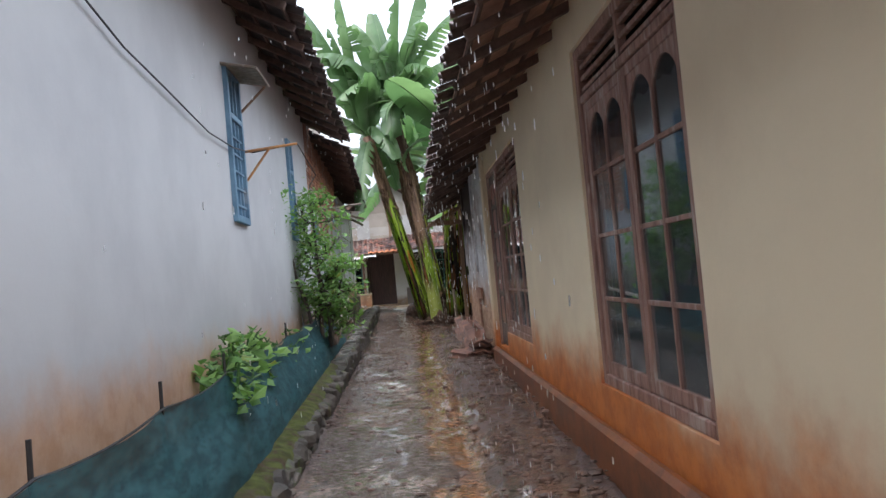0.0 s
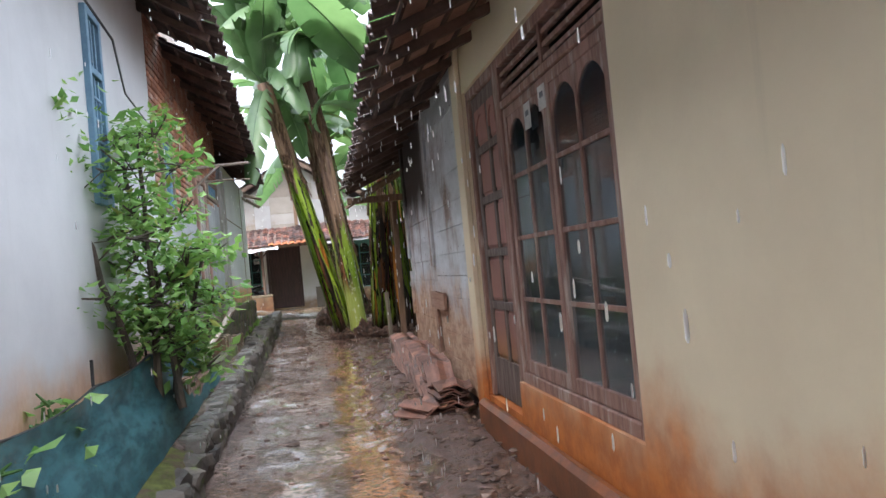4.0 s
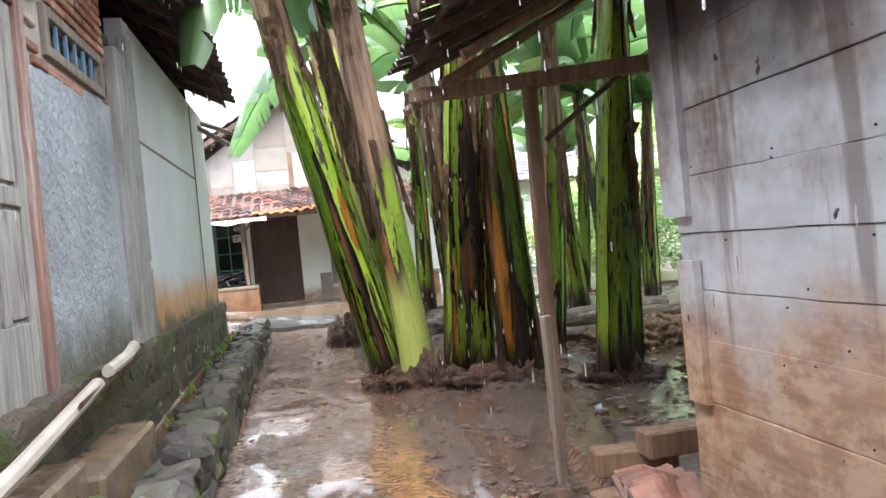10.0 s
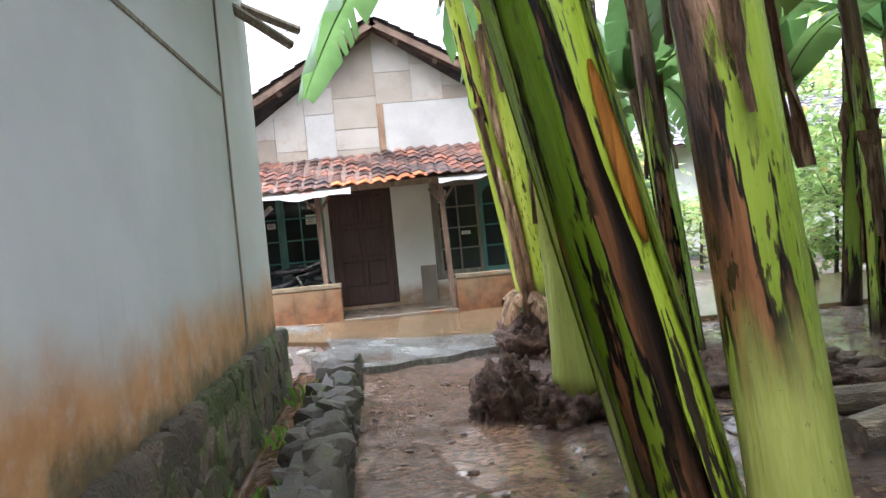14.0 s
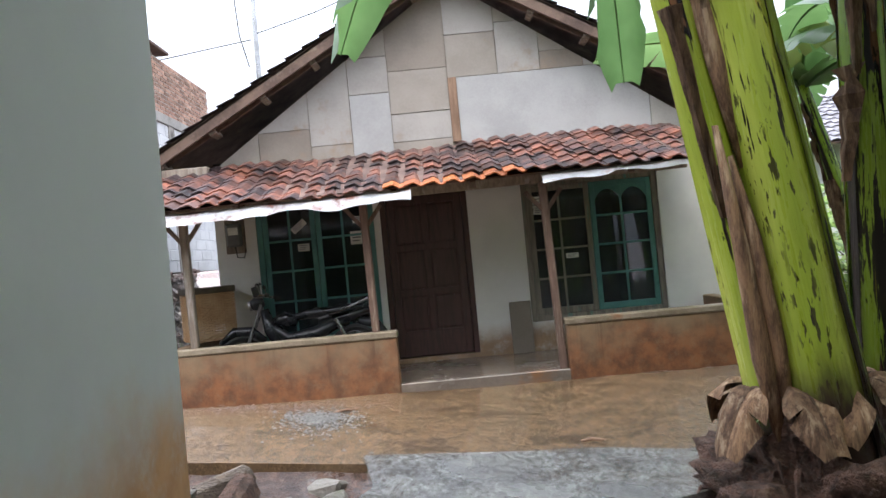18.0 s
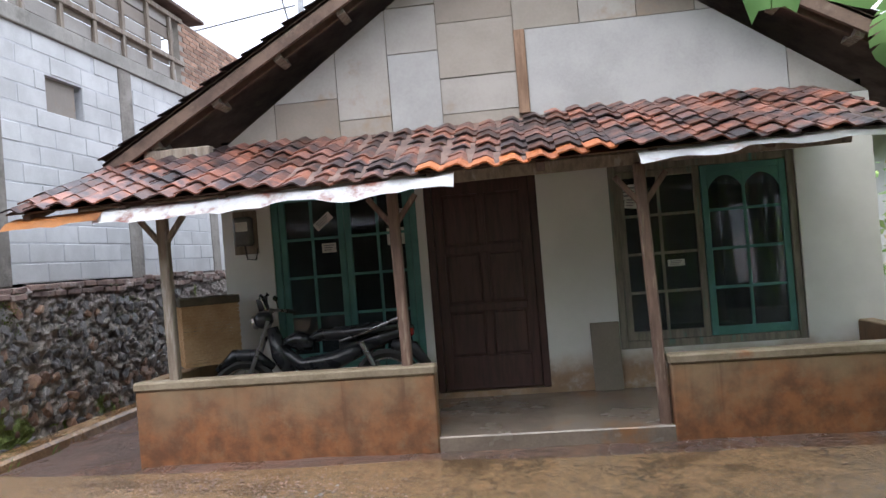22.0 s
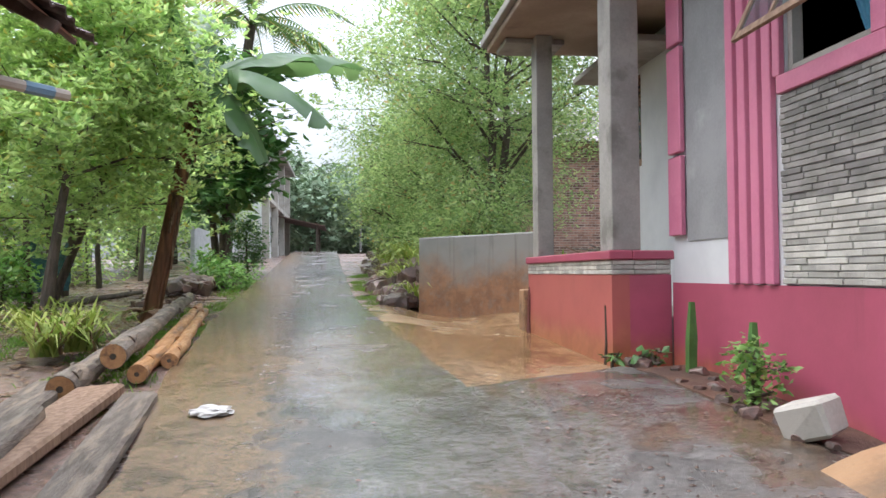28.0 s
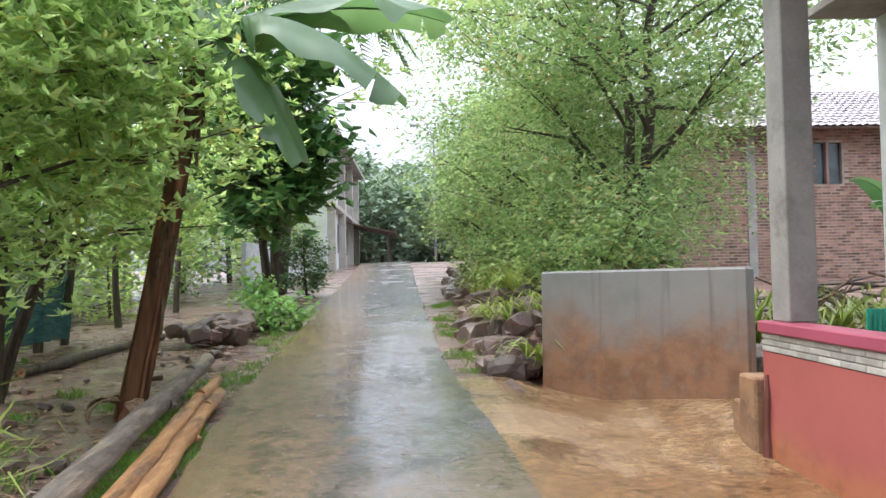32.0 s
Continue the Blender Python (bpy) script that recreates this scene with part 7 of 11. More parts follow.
box(fr, 0, 0.09, 0, 0.14, 0, 2.62, 0.008), box(fr, 0.87, 0.96, 0, 0.14, 0, 2.62, 0.008), box(fr, 0.09, 0.87, 0, 0.14, 2.27, 2.36, 0.008), box(fr, 0.09, 0.87, 0, 0.14, 2.55, 2.62, 0.008)
part("door_frame", fr, raw_wood, bd)
leaf = part("door_leaf", wall_mesh(0.095, 0.865, 0.03, 2.265, 0.05, 0.09, [(0.56, 0.68, 1.38, 1.98)], along_x), brown_door, bd)
for a, b, c, d in ((0.1, 0.2, 0.03, 2.26), (0.76, 0.86, 0.03, 2.26), (0.2, 0.76, 0.03, 0.3), (0.2, 0.76, 1.2, 1.33), (0.2, 0.76, 2.14, 2.26)):
    part("rail", boxed(a, b, 0.036, 0.051, c, d, 0.004), brown_door, leaf)
part("panel", boxed(0.24, 0.72, 0.04, 0.052, 0.36, 1.14, 0.01), brown_door, leaf)
part("panel", boxed(0.24, 0.5, 0.04, 0.052, 1.38, 2.08, 0.01), brown_door, leaf)
part("glass_slot", boxed(0.56, 0.68, 0.066, 0.072, 1.38, 1.98), glass, leaf).visible_shadow = False
# Dark panel stands in for the unlit space behind the transom opening.
part("transom_shade", boxed(0.09, 0.87, 0.09, 0.11, 2.36, 2.55), dark_door, bd)

# stone terrace wall
terr = structure(thing("retaining_wall", pose(bx + 0.03, 29.0, 0.3), "dark rubble retaining wall with green moss", "wall"), "dark rubble retaining wall with green moss", "wall")
def terrace_top(y):
    return span(y, [(-2.78, 0.86), (-2.56, 0.9), (-1.97, 1.1), (-1.44, 1.28), (-1.15, 1.38), (5, 1.4)])


def make_terrace_bed():
    """Rough mortar between the terrace stones: grey-brown, black with damp, overgrown with moss at the ramp's end."""
    n = Nodes("mossy_rubble_bed")
    a, b, c = n.noise(5.0, 6.0, 0.7), n.noise(2.6, 6.0, 0.68), n.noise(70.0, 4.0, 0.7)
    col = n.mix(n.step(a, 0.38, 0.6), (0.125, 0.113, 0.1), (0.34, 0.295, 0.25))
    col = n.mix(n.step(b, 0.56, 0.68), col, (0.21, 0.125, 0.09))
    high = n.step(n.math("ADD", n.axis(2), n.math("MULTIPLY", b, 0.5)), 1.45, 1.75)
    col = n.mix(n.math("MULTIPLY", high, n.step(n.axis(1), 27.4, 27.8, 0.0, 0.85)), col, n.mix(n.step(a, 0.4, 0.62), (0.34, 0.29, 0.26), (0.19, 0.155, 0.14)))
    end = n.step(n.axis(1), 26.9, 28.6, 0.15, -0.02)
    foot = n.step(n.axis(2), 0.5, 0.25, 0.0, 0.1)
    green = n.step(n.math("ADD", n.math("ADD", n.noise(2.3, 7.0, 0.72), end), foot), 0.57, 0.66)
    col = n.mix(green, col, n.mix(n.step(c, 0.35, 0.65), (0.09, 0.125, 0.03), (0.2, 0.26, 0.07)))
    n.bump(n.math("ADD", n.math("ADD", a, c), n.noise(24.0, 5.0, 0.7)), 1.0, 0.02)
    return n.done(col, n.step(green, 0.0, 1.0, 0.5, 0.95))


terrace_bed = make_terrace_bed()
stone_black = surface("wet_black_rubble", (0.09, 0.088, 0.092), (0.23, 0.215, 0.205), 7, 0.38, 40, 0.9, 0.02, vary=0.4, c3=(0.16, 0.13, 0.11), patch=0.62)
stone_brown = surface("brown_rubble", (0.3, 0.18, 0.115), (0.17, 0.11, 0.08), 6, 0.55, 40, 0.8, 0.02, vary=0.4, c3=(0.28, 0.2, 0.14), patch=0.62)
tb = bmesh.new()
face = []
for i in range(268):
    y = -2.78 + 0.0275 * i
    top = terrace_top(y)
    col = []
    for j in range(56):
        z = -0.3 + (top + 0.3) * j / 55
        v = Vector((1.7, y * 7, z * 10))
        x = 0.045 * noise.noise(v) + 0.04 * noise.noise(v * 2.3) + 0.018 * noise.noise(v * 5.1) - 0.015
        col.append(tb.verts.new((x - (0.05 if j == 55 else 0), y + 0.012 * noise.noise(v * 3), z + 0.01 * noise.noise(v * 2.7))))
    col.append(tb.verts.new((-0.3, y, top - 0.12)))
    face.append(col)
for a, b in zip(face, face[1:]):
    for j in range(56):
        tb.faces.new((a[j], b[j], b[j + 1], a[j + 1]))
end = [tb.verts.new((-0.3, -2.78, v.co.z)) for v in face[0][:-1]] + [face[0][-1]]
for j in range(56):
    tb.faces.new((end[j], face[0][j], face[0][j + 1], end[j + 1])) if j < 55 else tb.faces.new((end[j], face[0][j], face[0][j + 1]))
bmesh.ops.recalc_face_normals(tb, faces=tb.faces[:])
part("bed", tb, terrace_bed, terr)
levels = surface("levelling_bricks", (0.25, 0.17, 0.14), (0.17, 0.115, 0.1), 6, 0.8, 45, 0.8, 0.015, vary=0.3, c3=(0.32, 0.27, 0.24), patch=0.56)
for r in range(2):
    y = -1.2 + 0.11 * r
    while y < 4.5:
        ln = kr.uniform(0.19, 0.25)
        part("brick", wobble(boxed(-0.08, 0.012 + kr.uniform(-0.008, 0.012), y, y + ln - 0.012, 1.262 + 0.07 * r, 1.322 + 0.07 * r, 0.008), 0.01, 9, r + y), levels, terr, m=pose(0, 0, 0, kr.uniform(-1, 1), 0, 0))
        y += ln
tp1 = [part("stone", stone_mesh(s + 20, 1, 1, 1), stone_black, terr, m=pose(0, 0, -2)) for s in range(5)]
tp2 = [part("stone", stone_mesh(s + 30, 1, 1, 1), stone_brown, terr, m=pose(0, 0, -2)) for s in range(4)]
tu = set()
z = -0.14
while z < 1.25:
    y = -2.68 + kr.uniform(0, 0.1)
    while y < 2.6:
        ln = kr.uniform(0.08, 0.19)
        if z < terrace_top(y) - 0.16 and kr.random() < 0.72:
            lay(tp2 if kr.random() < (0.16 if z > 0.45 else 0.38) else tp1, tu, pose(-0.047, y + ln / 2, z + kr.uniform(-0.05, 0.05), kr.uniform(-70, 70), kr.uniform(-14, 14), kr.uniform(-14, 14)), (kr.uniform(0.09, 0.13), ln * kr.uniform(0.8, 1.3), kr.uniform(0.06, 0.16)), terr)
        y += ln + kr.uniform(0.02, 0.08)
    z += 0.115
tufts = bmesh.new()
for k in range(1500):
    y = -2.76 + 1.9 * kr.random() ** 1.6
    t = terrace_top(y)
    z = t - 0.06 - 0.4 * kr.random() if k % 3 else 0.02 * kr.random() - 0.08
    if noise.noise(Vector((3, y * 4, z * 4))) < -0.05:
        continue
    c, h_ = Vector((kr.uniform(-0.05, 0.03), y, z)), kr.uniform(0.006, 0.014)
    ring = [tufts.verts.new(c + Vector((h_ * 0.5, math.cos(q) * h_, math.sin(q) * h_ * 0.8))) for q in (0.3, 2.2, 4.4)]
    tip = tufts.verts.new(c + Vector((h_ * 1.5, kr.uniform(-1, 1) * h_, h_)))
    for q in range(3):
        tufts.faces.new((ring[q], ring[(q + 1) % 3], tip))
tagged(part("moss", tufts, surface("bright_wall_moss", (0.2, 0.27, 0.05), (0.1, 0.14, 0.03), 7, 0.95, 80, 0.8, 0.01, vary=0.3, island=True), terr), "", kind="stuff")
dm = bmesh.new()
box(dm, -6.3, -6.2, 25.5, 26.6, 0.1, 0.85), box(dm, -6.2, -5.4, 25.45, 25.5, 0.1, 0.85), box(dm, -6.2, -5.68, 26.4, 26.5, 0.1, 0.85)
structure(part("drain", dm, rot_root), "dark mouth of a drain under the verge", "drain")
structure(part("trim", wobble(boxed(-5.34, -5.06, 26.3, 30.0, -0.1, 0.2, 0.03), 0.02, 3), orange_slab), "orange silted ledge beside the terrace wall", "ledge")

# ---- pink house ----
fy, ex, wx, roof_z = 27.06, -7.15, -10.06, 5.15
structure(part("wall_pink_house_side", wall_mesh(fy + 0.121, by, 0.7, roof_z, ex - 0.12, ex, [], along_y), pale_wall), "pale grey painted side wall", "wall")
structure(part("wall_pink_house_front", wall_mesh(wx, ex, 0.7, roof_z, fy, fy + 0.12, [(-8.38, -7.53, 3.42, 4.75)], along_x), pale_wall), "pale painted front wall with pink trim", "wall")
structure(part("trim", boxed(wx, ex + 0.02, fy - 0.02, fy - 0.002, 0.7, 2.05), pink_dado), "crimson painted dado on the house front", "dado")
structure(part("trim", boxed(ex + 0.002, ex + 0.02, fy - 0.001, by - 0.02, 0.7, 2.04), pink_dado), "crimson painted dado on the side wall", "dado")
structure(part("trim", boxed(-9.78, -9.08, fy - 0.012, fy - 0.002, 2.4, roof_z - 0.05), grey_plaster), "bare grey cement panel", "panel")
for k in range(4):
    x = -9.06 + k * 0.16
    structure(part("trim", boxed(x, x + 0.1, fy - 0.05, fy - 0.002, 2.055, roof_z - 0.04, 0.006), pink), "pink painted vertical rib", "rib")
for z0, z1 in ((2.45, 3.12), (3.15, 4.05), (4.08, 5.0)):
    structure(part("trim", boxed(-10.04, -9.8, fy - 0.06, fy - 0.013, z0, z1, 0.008), pink), "pink painted relief panel", "panel")
for x0, x1, z0, z1 in ((-8.42, -7.42, 3.3, 3.42), (-8.46, -8.38, 3.42, 4.85), (-7.53, -7.42, 3.42, 4.85)):
    structure(part("trim", boxed(x0, x1, fy - 0.045, fy - 0.002, z0, z1, 0.006), pink), "pink window surround", "window surround")
ledge = structure(thing("wall_cladding", pose(-7.84, fy, 2.06), "thin stacked-stone cladding, grey above and pale below", "cladding"), "thin stacked-stone cladding, grey above and pale below", "cladding")
part("bed", boxed(-0.57, 0.57, -0.008, -0.002, 0, 1.23), block_mortar, ledge)
lp = {}
for r in range(30):
    z0 = r * 0.041
    x = -0.57 - rnd.uniform(0, 0.15)
    while x < 0.56:
        ln = rnd.choice((0.16, 0.22, 0.28))
        a, b = max(-0.57, x), min(0.57, x + ln)
        if b - a > 0.04:
            key = (round(b - a, 2), r < 13)
            m = pose((a + b) / 2, -0.01 - rnd.uniform(0, 0.012), z0 + 0.02)
            if key not in lp:
                lp[key] = part("stone_strip", boxed(-(b - a) / 2 + 0.002, (b - a) / 2 - 0.002, -0.012, 0.004, -0.018, 0.018, 0.004), ledge_stone if r < 13 else ledge_grey, ledge, m=m)
            else:
                again(lp[key], m, ledge)
        x += ln
strip = part("stone_strip", boxed(-0.06, 0.06, -0.012, 0.004, -0.018, 0.018, 0.004), ledge_grey, ledge, m=pose(0.52, -0.012, 1.27))
for r in range(45):
    again(strip, pose(0.505 + rnd.uniform(-0.01, 0.01), -0.01 - rnd.uniform(0, 0.01), 1.3 + r * 0.041), ledge)
pw = structure(thing("window_9", pose(-8.38, fy + 0.02, 3.42), "wooden awning window propped open over a blue curtain", "window"), "wooden awning window propped open over a blue curtain", "window")
fr = bmesh.new()
box(fr, 0, 0.05, 0, 0.08, 0, 1.33, 0.004), box(fr, 0.8, 0.85, 0, 0.08, 0, 1.33, 0.004), box(fr, 0.05, 0.8, 0, 0.08, 0, 0.06, 0.004), box(fr, 0.05, 0.8, 0, 0.08, 0.92, 0.97, 0.004), box(fr, 0.05, 0.8, 0, 0.08, 1.28, 1.33, 0.004)
part("window_frame", fr, cement_light, pw)
for k in range(5):
    part("slat", boxed(0.05, 0.8, 0.02, 0.04, 1.0 + k * 0.055, 1.025 + k * 0.055, 0.003), cement_light, pw)
sash = part("sash", boxed(0.03, 0.08, -0.02, 0.01, -0.86, 0, 0.004), raw_wood, pw, m=pose(0, -0.02, 0.96, -26, 0, 0))
for a, b, c, d in ((0.77, 0.82, -0.86, 0), (0.08, 0.77, -0.86, -0.8), (0.08, 0.77, -0.05, 0), (0.41, 0.44, -0.8, -0.05), (0.08, 0.77, -0.42, -0.39)):
    part("sash_bar", boxed(a, b, -0.018, 0.008, c, d, 0.003), raw_wood, sash)
part("pane", boxed(0.08, 0.77, -0.008, -0.004, -0.8, -0.05), glass, sash).visible_shadow = False
cur = bmesh.new()
prev = None
for i in range(13):
    x = 0.45 + 0.03 * i
    col = [cur.verts.new((x, 0.07 + 0.015 * math.sin(i * 1.6), 0.92)), cur.verts.new((0.52 + 0.02 * i, 0.07 + 0.012 * math.sin(i * 1.6), 0.4)), cur.verts.new((0.6 + 0.012 * i, 0.11, 0.08))]
    if prev:
        cur.faces.new((prev[0], prev[1], col[1], col[0])), cur.faces.new((prev[1], prev[2], col[2], col[1]))
    prev = col
bmesh.ops.solidify(cur, geom=cur.faces[:], thickness=0.003)
part("curtain", cur, curtain, pw)
px0 = -13.95
structure(part("wall_pink_porch", wall_mesh(px0, wx, 1.0, roof_z, 28.0, 28.12, [(-13.6, -13.0, 3.5, 4.7)], along_x), pale_wall), "pale porch back wall with a small window", "wall")
structure(part("wall_pink_return", boxed(wx, wx + 0.12, fy + 0.121, 28.0, 1.0, roof_z), pale_wall), "pale return wall of the porch", "wall")
room("wall_pink_rear", px0, ex - 0.13, 28.13, 33.0, 1.0, roof_z, "", "plain walls that close the pink house")
casement(pose(-13.6, 28.02, 3.5), "window_10", 0.6, 1.2, 1, 3, raw_wood, raw_wood, "small brown wooden window in the porch wall", 0.25, False, 0.05, stile=0.04)
structure(part("floor_pink_porch", boxed(-13.0, -10.13, 26.66, 28.0, 1.0, 1.75), cement), "bare cement porch floor", "floor")
par = structure(thing("wall_parapet", pose(-11.55, 26.5, 1.3), "crimson porch parapet with stacked-stone band and red cap", "parapet"), "crimson porch parapet with stacked-stone band and red cap", "parapet")
part("body", prism(bmesh.new(), [(-1.46, -0.4), (1.46, -0.4), (1.46, 0.82), (-1.46, 0.82)], 0.0, 0.16, along_x), muddy_wall("salmon_parapet_paint", (0.42, 0.115, 0.1), (0.35, 0.09, 0.08), 1.5, 0.35, (0.42, 0.16, 0.08), (0.3, 0.1, 0.05), 0.5, streak=0.35, dark=(0.2, 0.06, 0.05)), par)
part("return_wall", boxed(1.3, 1.46, 0.161, 0.54, -0.4, 0.82), pink_dado, par)
part("cap", wobble(boxed(-1.48, 1.49, -0.03, 0.18, 0.95, 1.03, 0.01), 0.003, 3), pink_dado, par, "crimson cap")
part("cap", boxed(1.27, 1.49, 0.182, 0.56, 0.95, 1.03, 0.01), pink_dado, par, "crimson cap")
part("band_core", boxed(-1.45, 1.45, 0.01, 0.15, 0.82, 0.95), mortar, par)
part("band_core", boxed(1.31, 1.45, 0.151, 0.53, 0.82, 0.95), mortar, par)
for r in range(3):
    x = -1.46 - 0.1 * (r % 2)
    while x < 1.44:
        a, b = max(-1.46, x), min(1.46, x + 0.24)
        if b - a > 0.03:
            part("stone_strip", boxed(a + 0.002, b - 0.002, -0.006, 0.012, 0.825 + r * 0.042, 0.862 + r * 0.042, 0.004), ledge_stone, par)
        x += 0.24
    y = 0.0
    while y < 0.5:
        part("stone_strip", boxed(1.448, 1.467, y + 0.002, min(0.535, y + 0.2), 0.825 + r * 0.042, 0.862 + r * 0.042, 0.004), ledge_stone, par)
        y += 0.2
part("drain_stain", tubed([(1.3, -0.004, 0.55), (1.32, -0.005, 0.2), (1.27, -0.006, -0.1)], [0.008, 0.014, 0.02], 5), bark, par, "dark damp crack in the paint")
part("drain_stain", tubed([(-1.4, -0.004, 0.66), (-1.39, -0.006, 0.5), (-1.41, -0.006, 0.3), (-1.4, -0.008, 0.02)], [0.012, 0.03, 0.028, 0.045], 6), muddy_wall("damp_stain", (0.16, 0.05, 0.04), (0.12, 0.04, 0.03), -9, 0.2, ORANGE1, ORANGE2), par, "dark damp crack in the paint")
for x0, x1, y0, y1 in ((-12.96, -12.72, 26.55, 26.75), (-10.43, -10.12, 26.52, 26.78)):
    c = thing("porch_column", pose((x0 + x1) / 2, (y0 + y1) / 2, 2.33), "bare grey cement porch column on the parapet", "column", "porch columns")
    part("shaft", wobble(boxed(-(x1 - x0) / 2, (x1 - x0) / 2, -(y1 - y0) / 2, (y1 - y0) / 2, 0, 2.72, 0.008), 0.004, 3), cement, c)
structure(part("canopy", boxed(-13.55, ex + 0.02, 26.1, 28.0, 5.05, 5.13, 0.01), soffit), "flat porch canopy with brown stained soffit", "canopy")
structure(part("canopy", boxed(-13.62, ex + 0.15, 26.03, 28.3, 5.135, 5.24, 0.01), cement), "grey cement edge of the porch canopy", "canopy")
structure(part("canopy", boxed(-13.4, -12.85, 26.2, 26.95, 4.98, 5.045, 0.01), cement), "grey beam under the porch canopy", "beam")
structure(part("canopy", boxed(-13.95, -11.9, 27.4, 27.995, 4.76, 4.84, 0.01), cement), "small grey cement canopy over the porch window", "canopy")
ochre_step = surface("silted_step_cement", (0.34, 0.19, 0.1), (0.22, 0.125, 0.07), 4, 0.7, 40, 0.4, c3=(0.12, 0.075, 0.05), patch=0.58)
structure(part("step", wobble(boxed(-13.3, -13.02, 26.44, 27.1, 1.2, 1.93, 0.015), 0.01), ochre_step), "small cement step beside the parapet", "step")
structure(part("step", wobble(boxed(-13.55, -13.3, 26.5, 27.1, 1.2, 1.7, 0.015), 0.01), ochre_step), "lower cement step beside the parapet", "step")
plate = thing("house_plate", pose(wx - 0.003, fy + 0.45, 4.0), "small red number plate on the porch wall", "plate")
part("plate", boxed(-0.02, 0, -0.08, 0.08, 0, 0.12, 0.003), surface("red_plate", (0.5, 0.03, 0.03), (0.4, 0.03, 0.03), 5, 0.4), plate)

# grey garden wall, set askew
gw = structure(part("wall_garden", wobble(boxed(-1.05, 1.05, -0.07, 0.07, -0.4, 1.33, 0.02), 0.02, 4), grey_stained), "low grey cement garden wall stained orange at its base", "wall")
gw.matrix_basis = pose(-14.75, 26.15, 1.37, 0, 0, 45)


# ---- plants ----
def leaf_blade(L, W, droop, r, tears=5, n=16, fold=0.25):
    """A long banana leaf that starts at the origin along +x and bends down; torn between its ribs."""
    bm = bmesh.new()
    pts, d = [], Vector((1, 0, 0))
    pos, pitch = Vector((0, 0, 0)), 0.0
    mid = []
    for i in range(n + 1):
        t = i / n
        mid.append((pos.copy(), pitch))
        pitch -= droop * (0.35 + 1.3 * t) / n
        pos = pos + Vector((math.cos(pitch), 0, math.sin(pitch))) * (L / n)
    wid = [W * min(1.0, (math.sin(math.pi * min(1, (i / n) * 0.93 + 0.06)) ** 0.6)) * (0.0 if i == 0 else 1.0) for i in range(n + 1)]
    for side in (1, -1):
        torn = set(r.sample(range(2, n - 1), min(tears, n - 3)))
        sag = r.uniform(0.0, 0.25)
        inner, outer = [], []
        for i, (p, a) in enumerate(mid):
            inner.append(bm.verts.new(p))
        for i in range(n):
            p, a = mid[i]
            q, b = mid[i + 1]
            w0, w1 = wid[i], wid[i + 1]
            s0 = fold + sag * (1 if i in torn else 0.3) + 0.1 * r.random()
            o0 = p + Vector((0.08 * w0, side * w0 * math.cos(s0), -w0 * math.sin(s0) + 0.02))
            o1 = q + Vector((0.08 * w1, side * w1 * math.cos(s0), -w1 * math.sin(s0) + 0.02))
            h0 = p + Vector((0.03 * w0, side * w0 * 0.5 * math.cos(fold * 0.4), w0 * 0.06))
            h1 = q + Vector((0.03 * w1, side * w1 * 0.5 * math.cos(fold * 0.4), w1 * 0.06))
            if i in torn:
                o0 = o0.lerp(o1, 0.3)
            vo0 = outer[-1][0] if outer and i not in torn else bm.verts.new(o0)
            vh0 = outer[-1][1] if outer and i not in torn else bm.verts.new(h0)
            vo1, vh1 = bm.verts.new(o1), bm.verts.new(h1)
            bm.faces.new((inner[i], inner[i + 1], vh1, vh0))
            bm.faces.new((vh0, vh1, vo1, vo0))
            outer.append((vo1, vh1))
    tube(bm, [p - Vector((0, 0, 0.008)) for p, a in mid], [0.022 * (1 - 0.8 * i / n) for i in range(n + 1)], 5)
    return bm


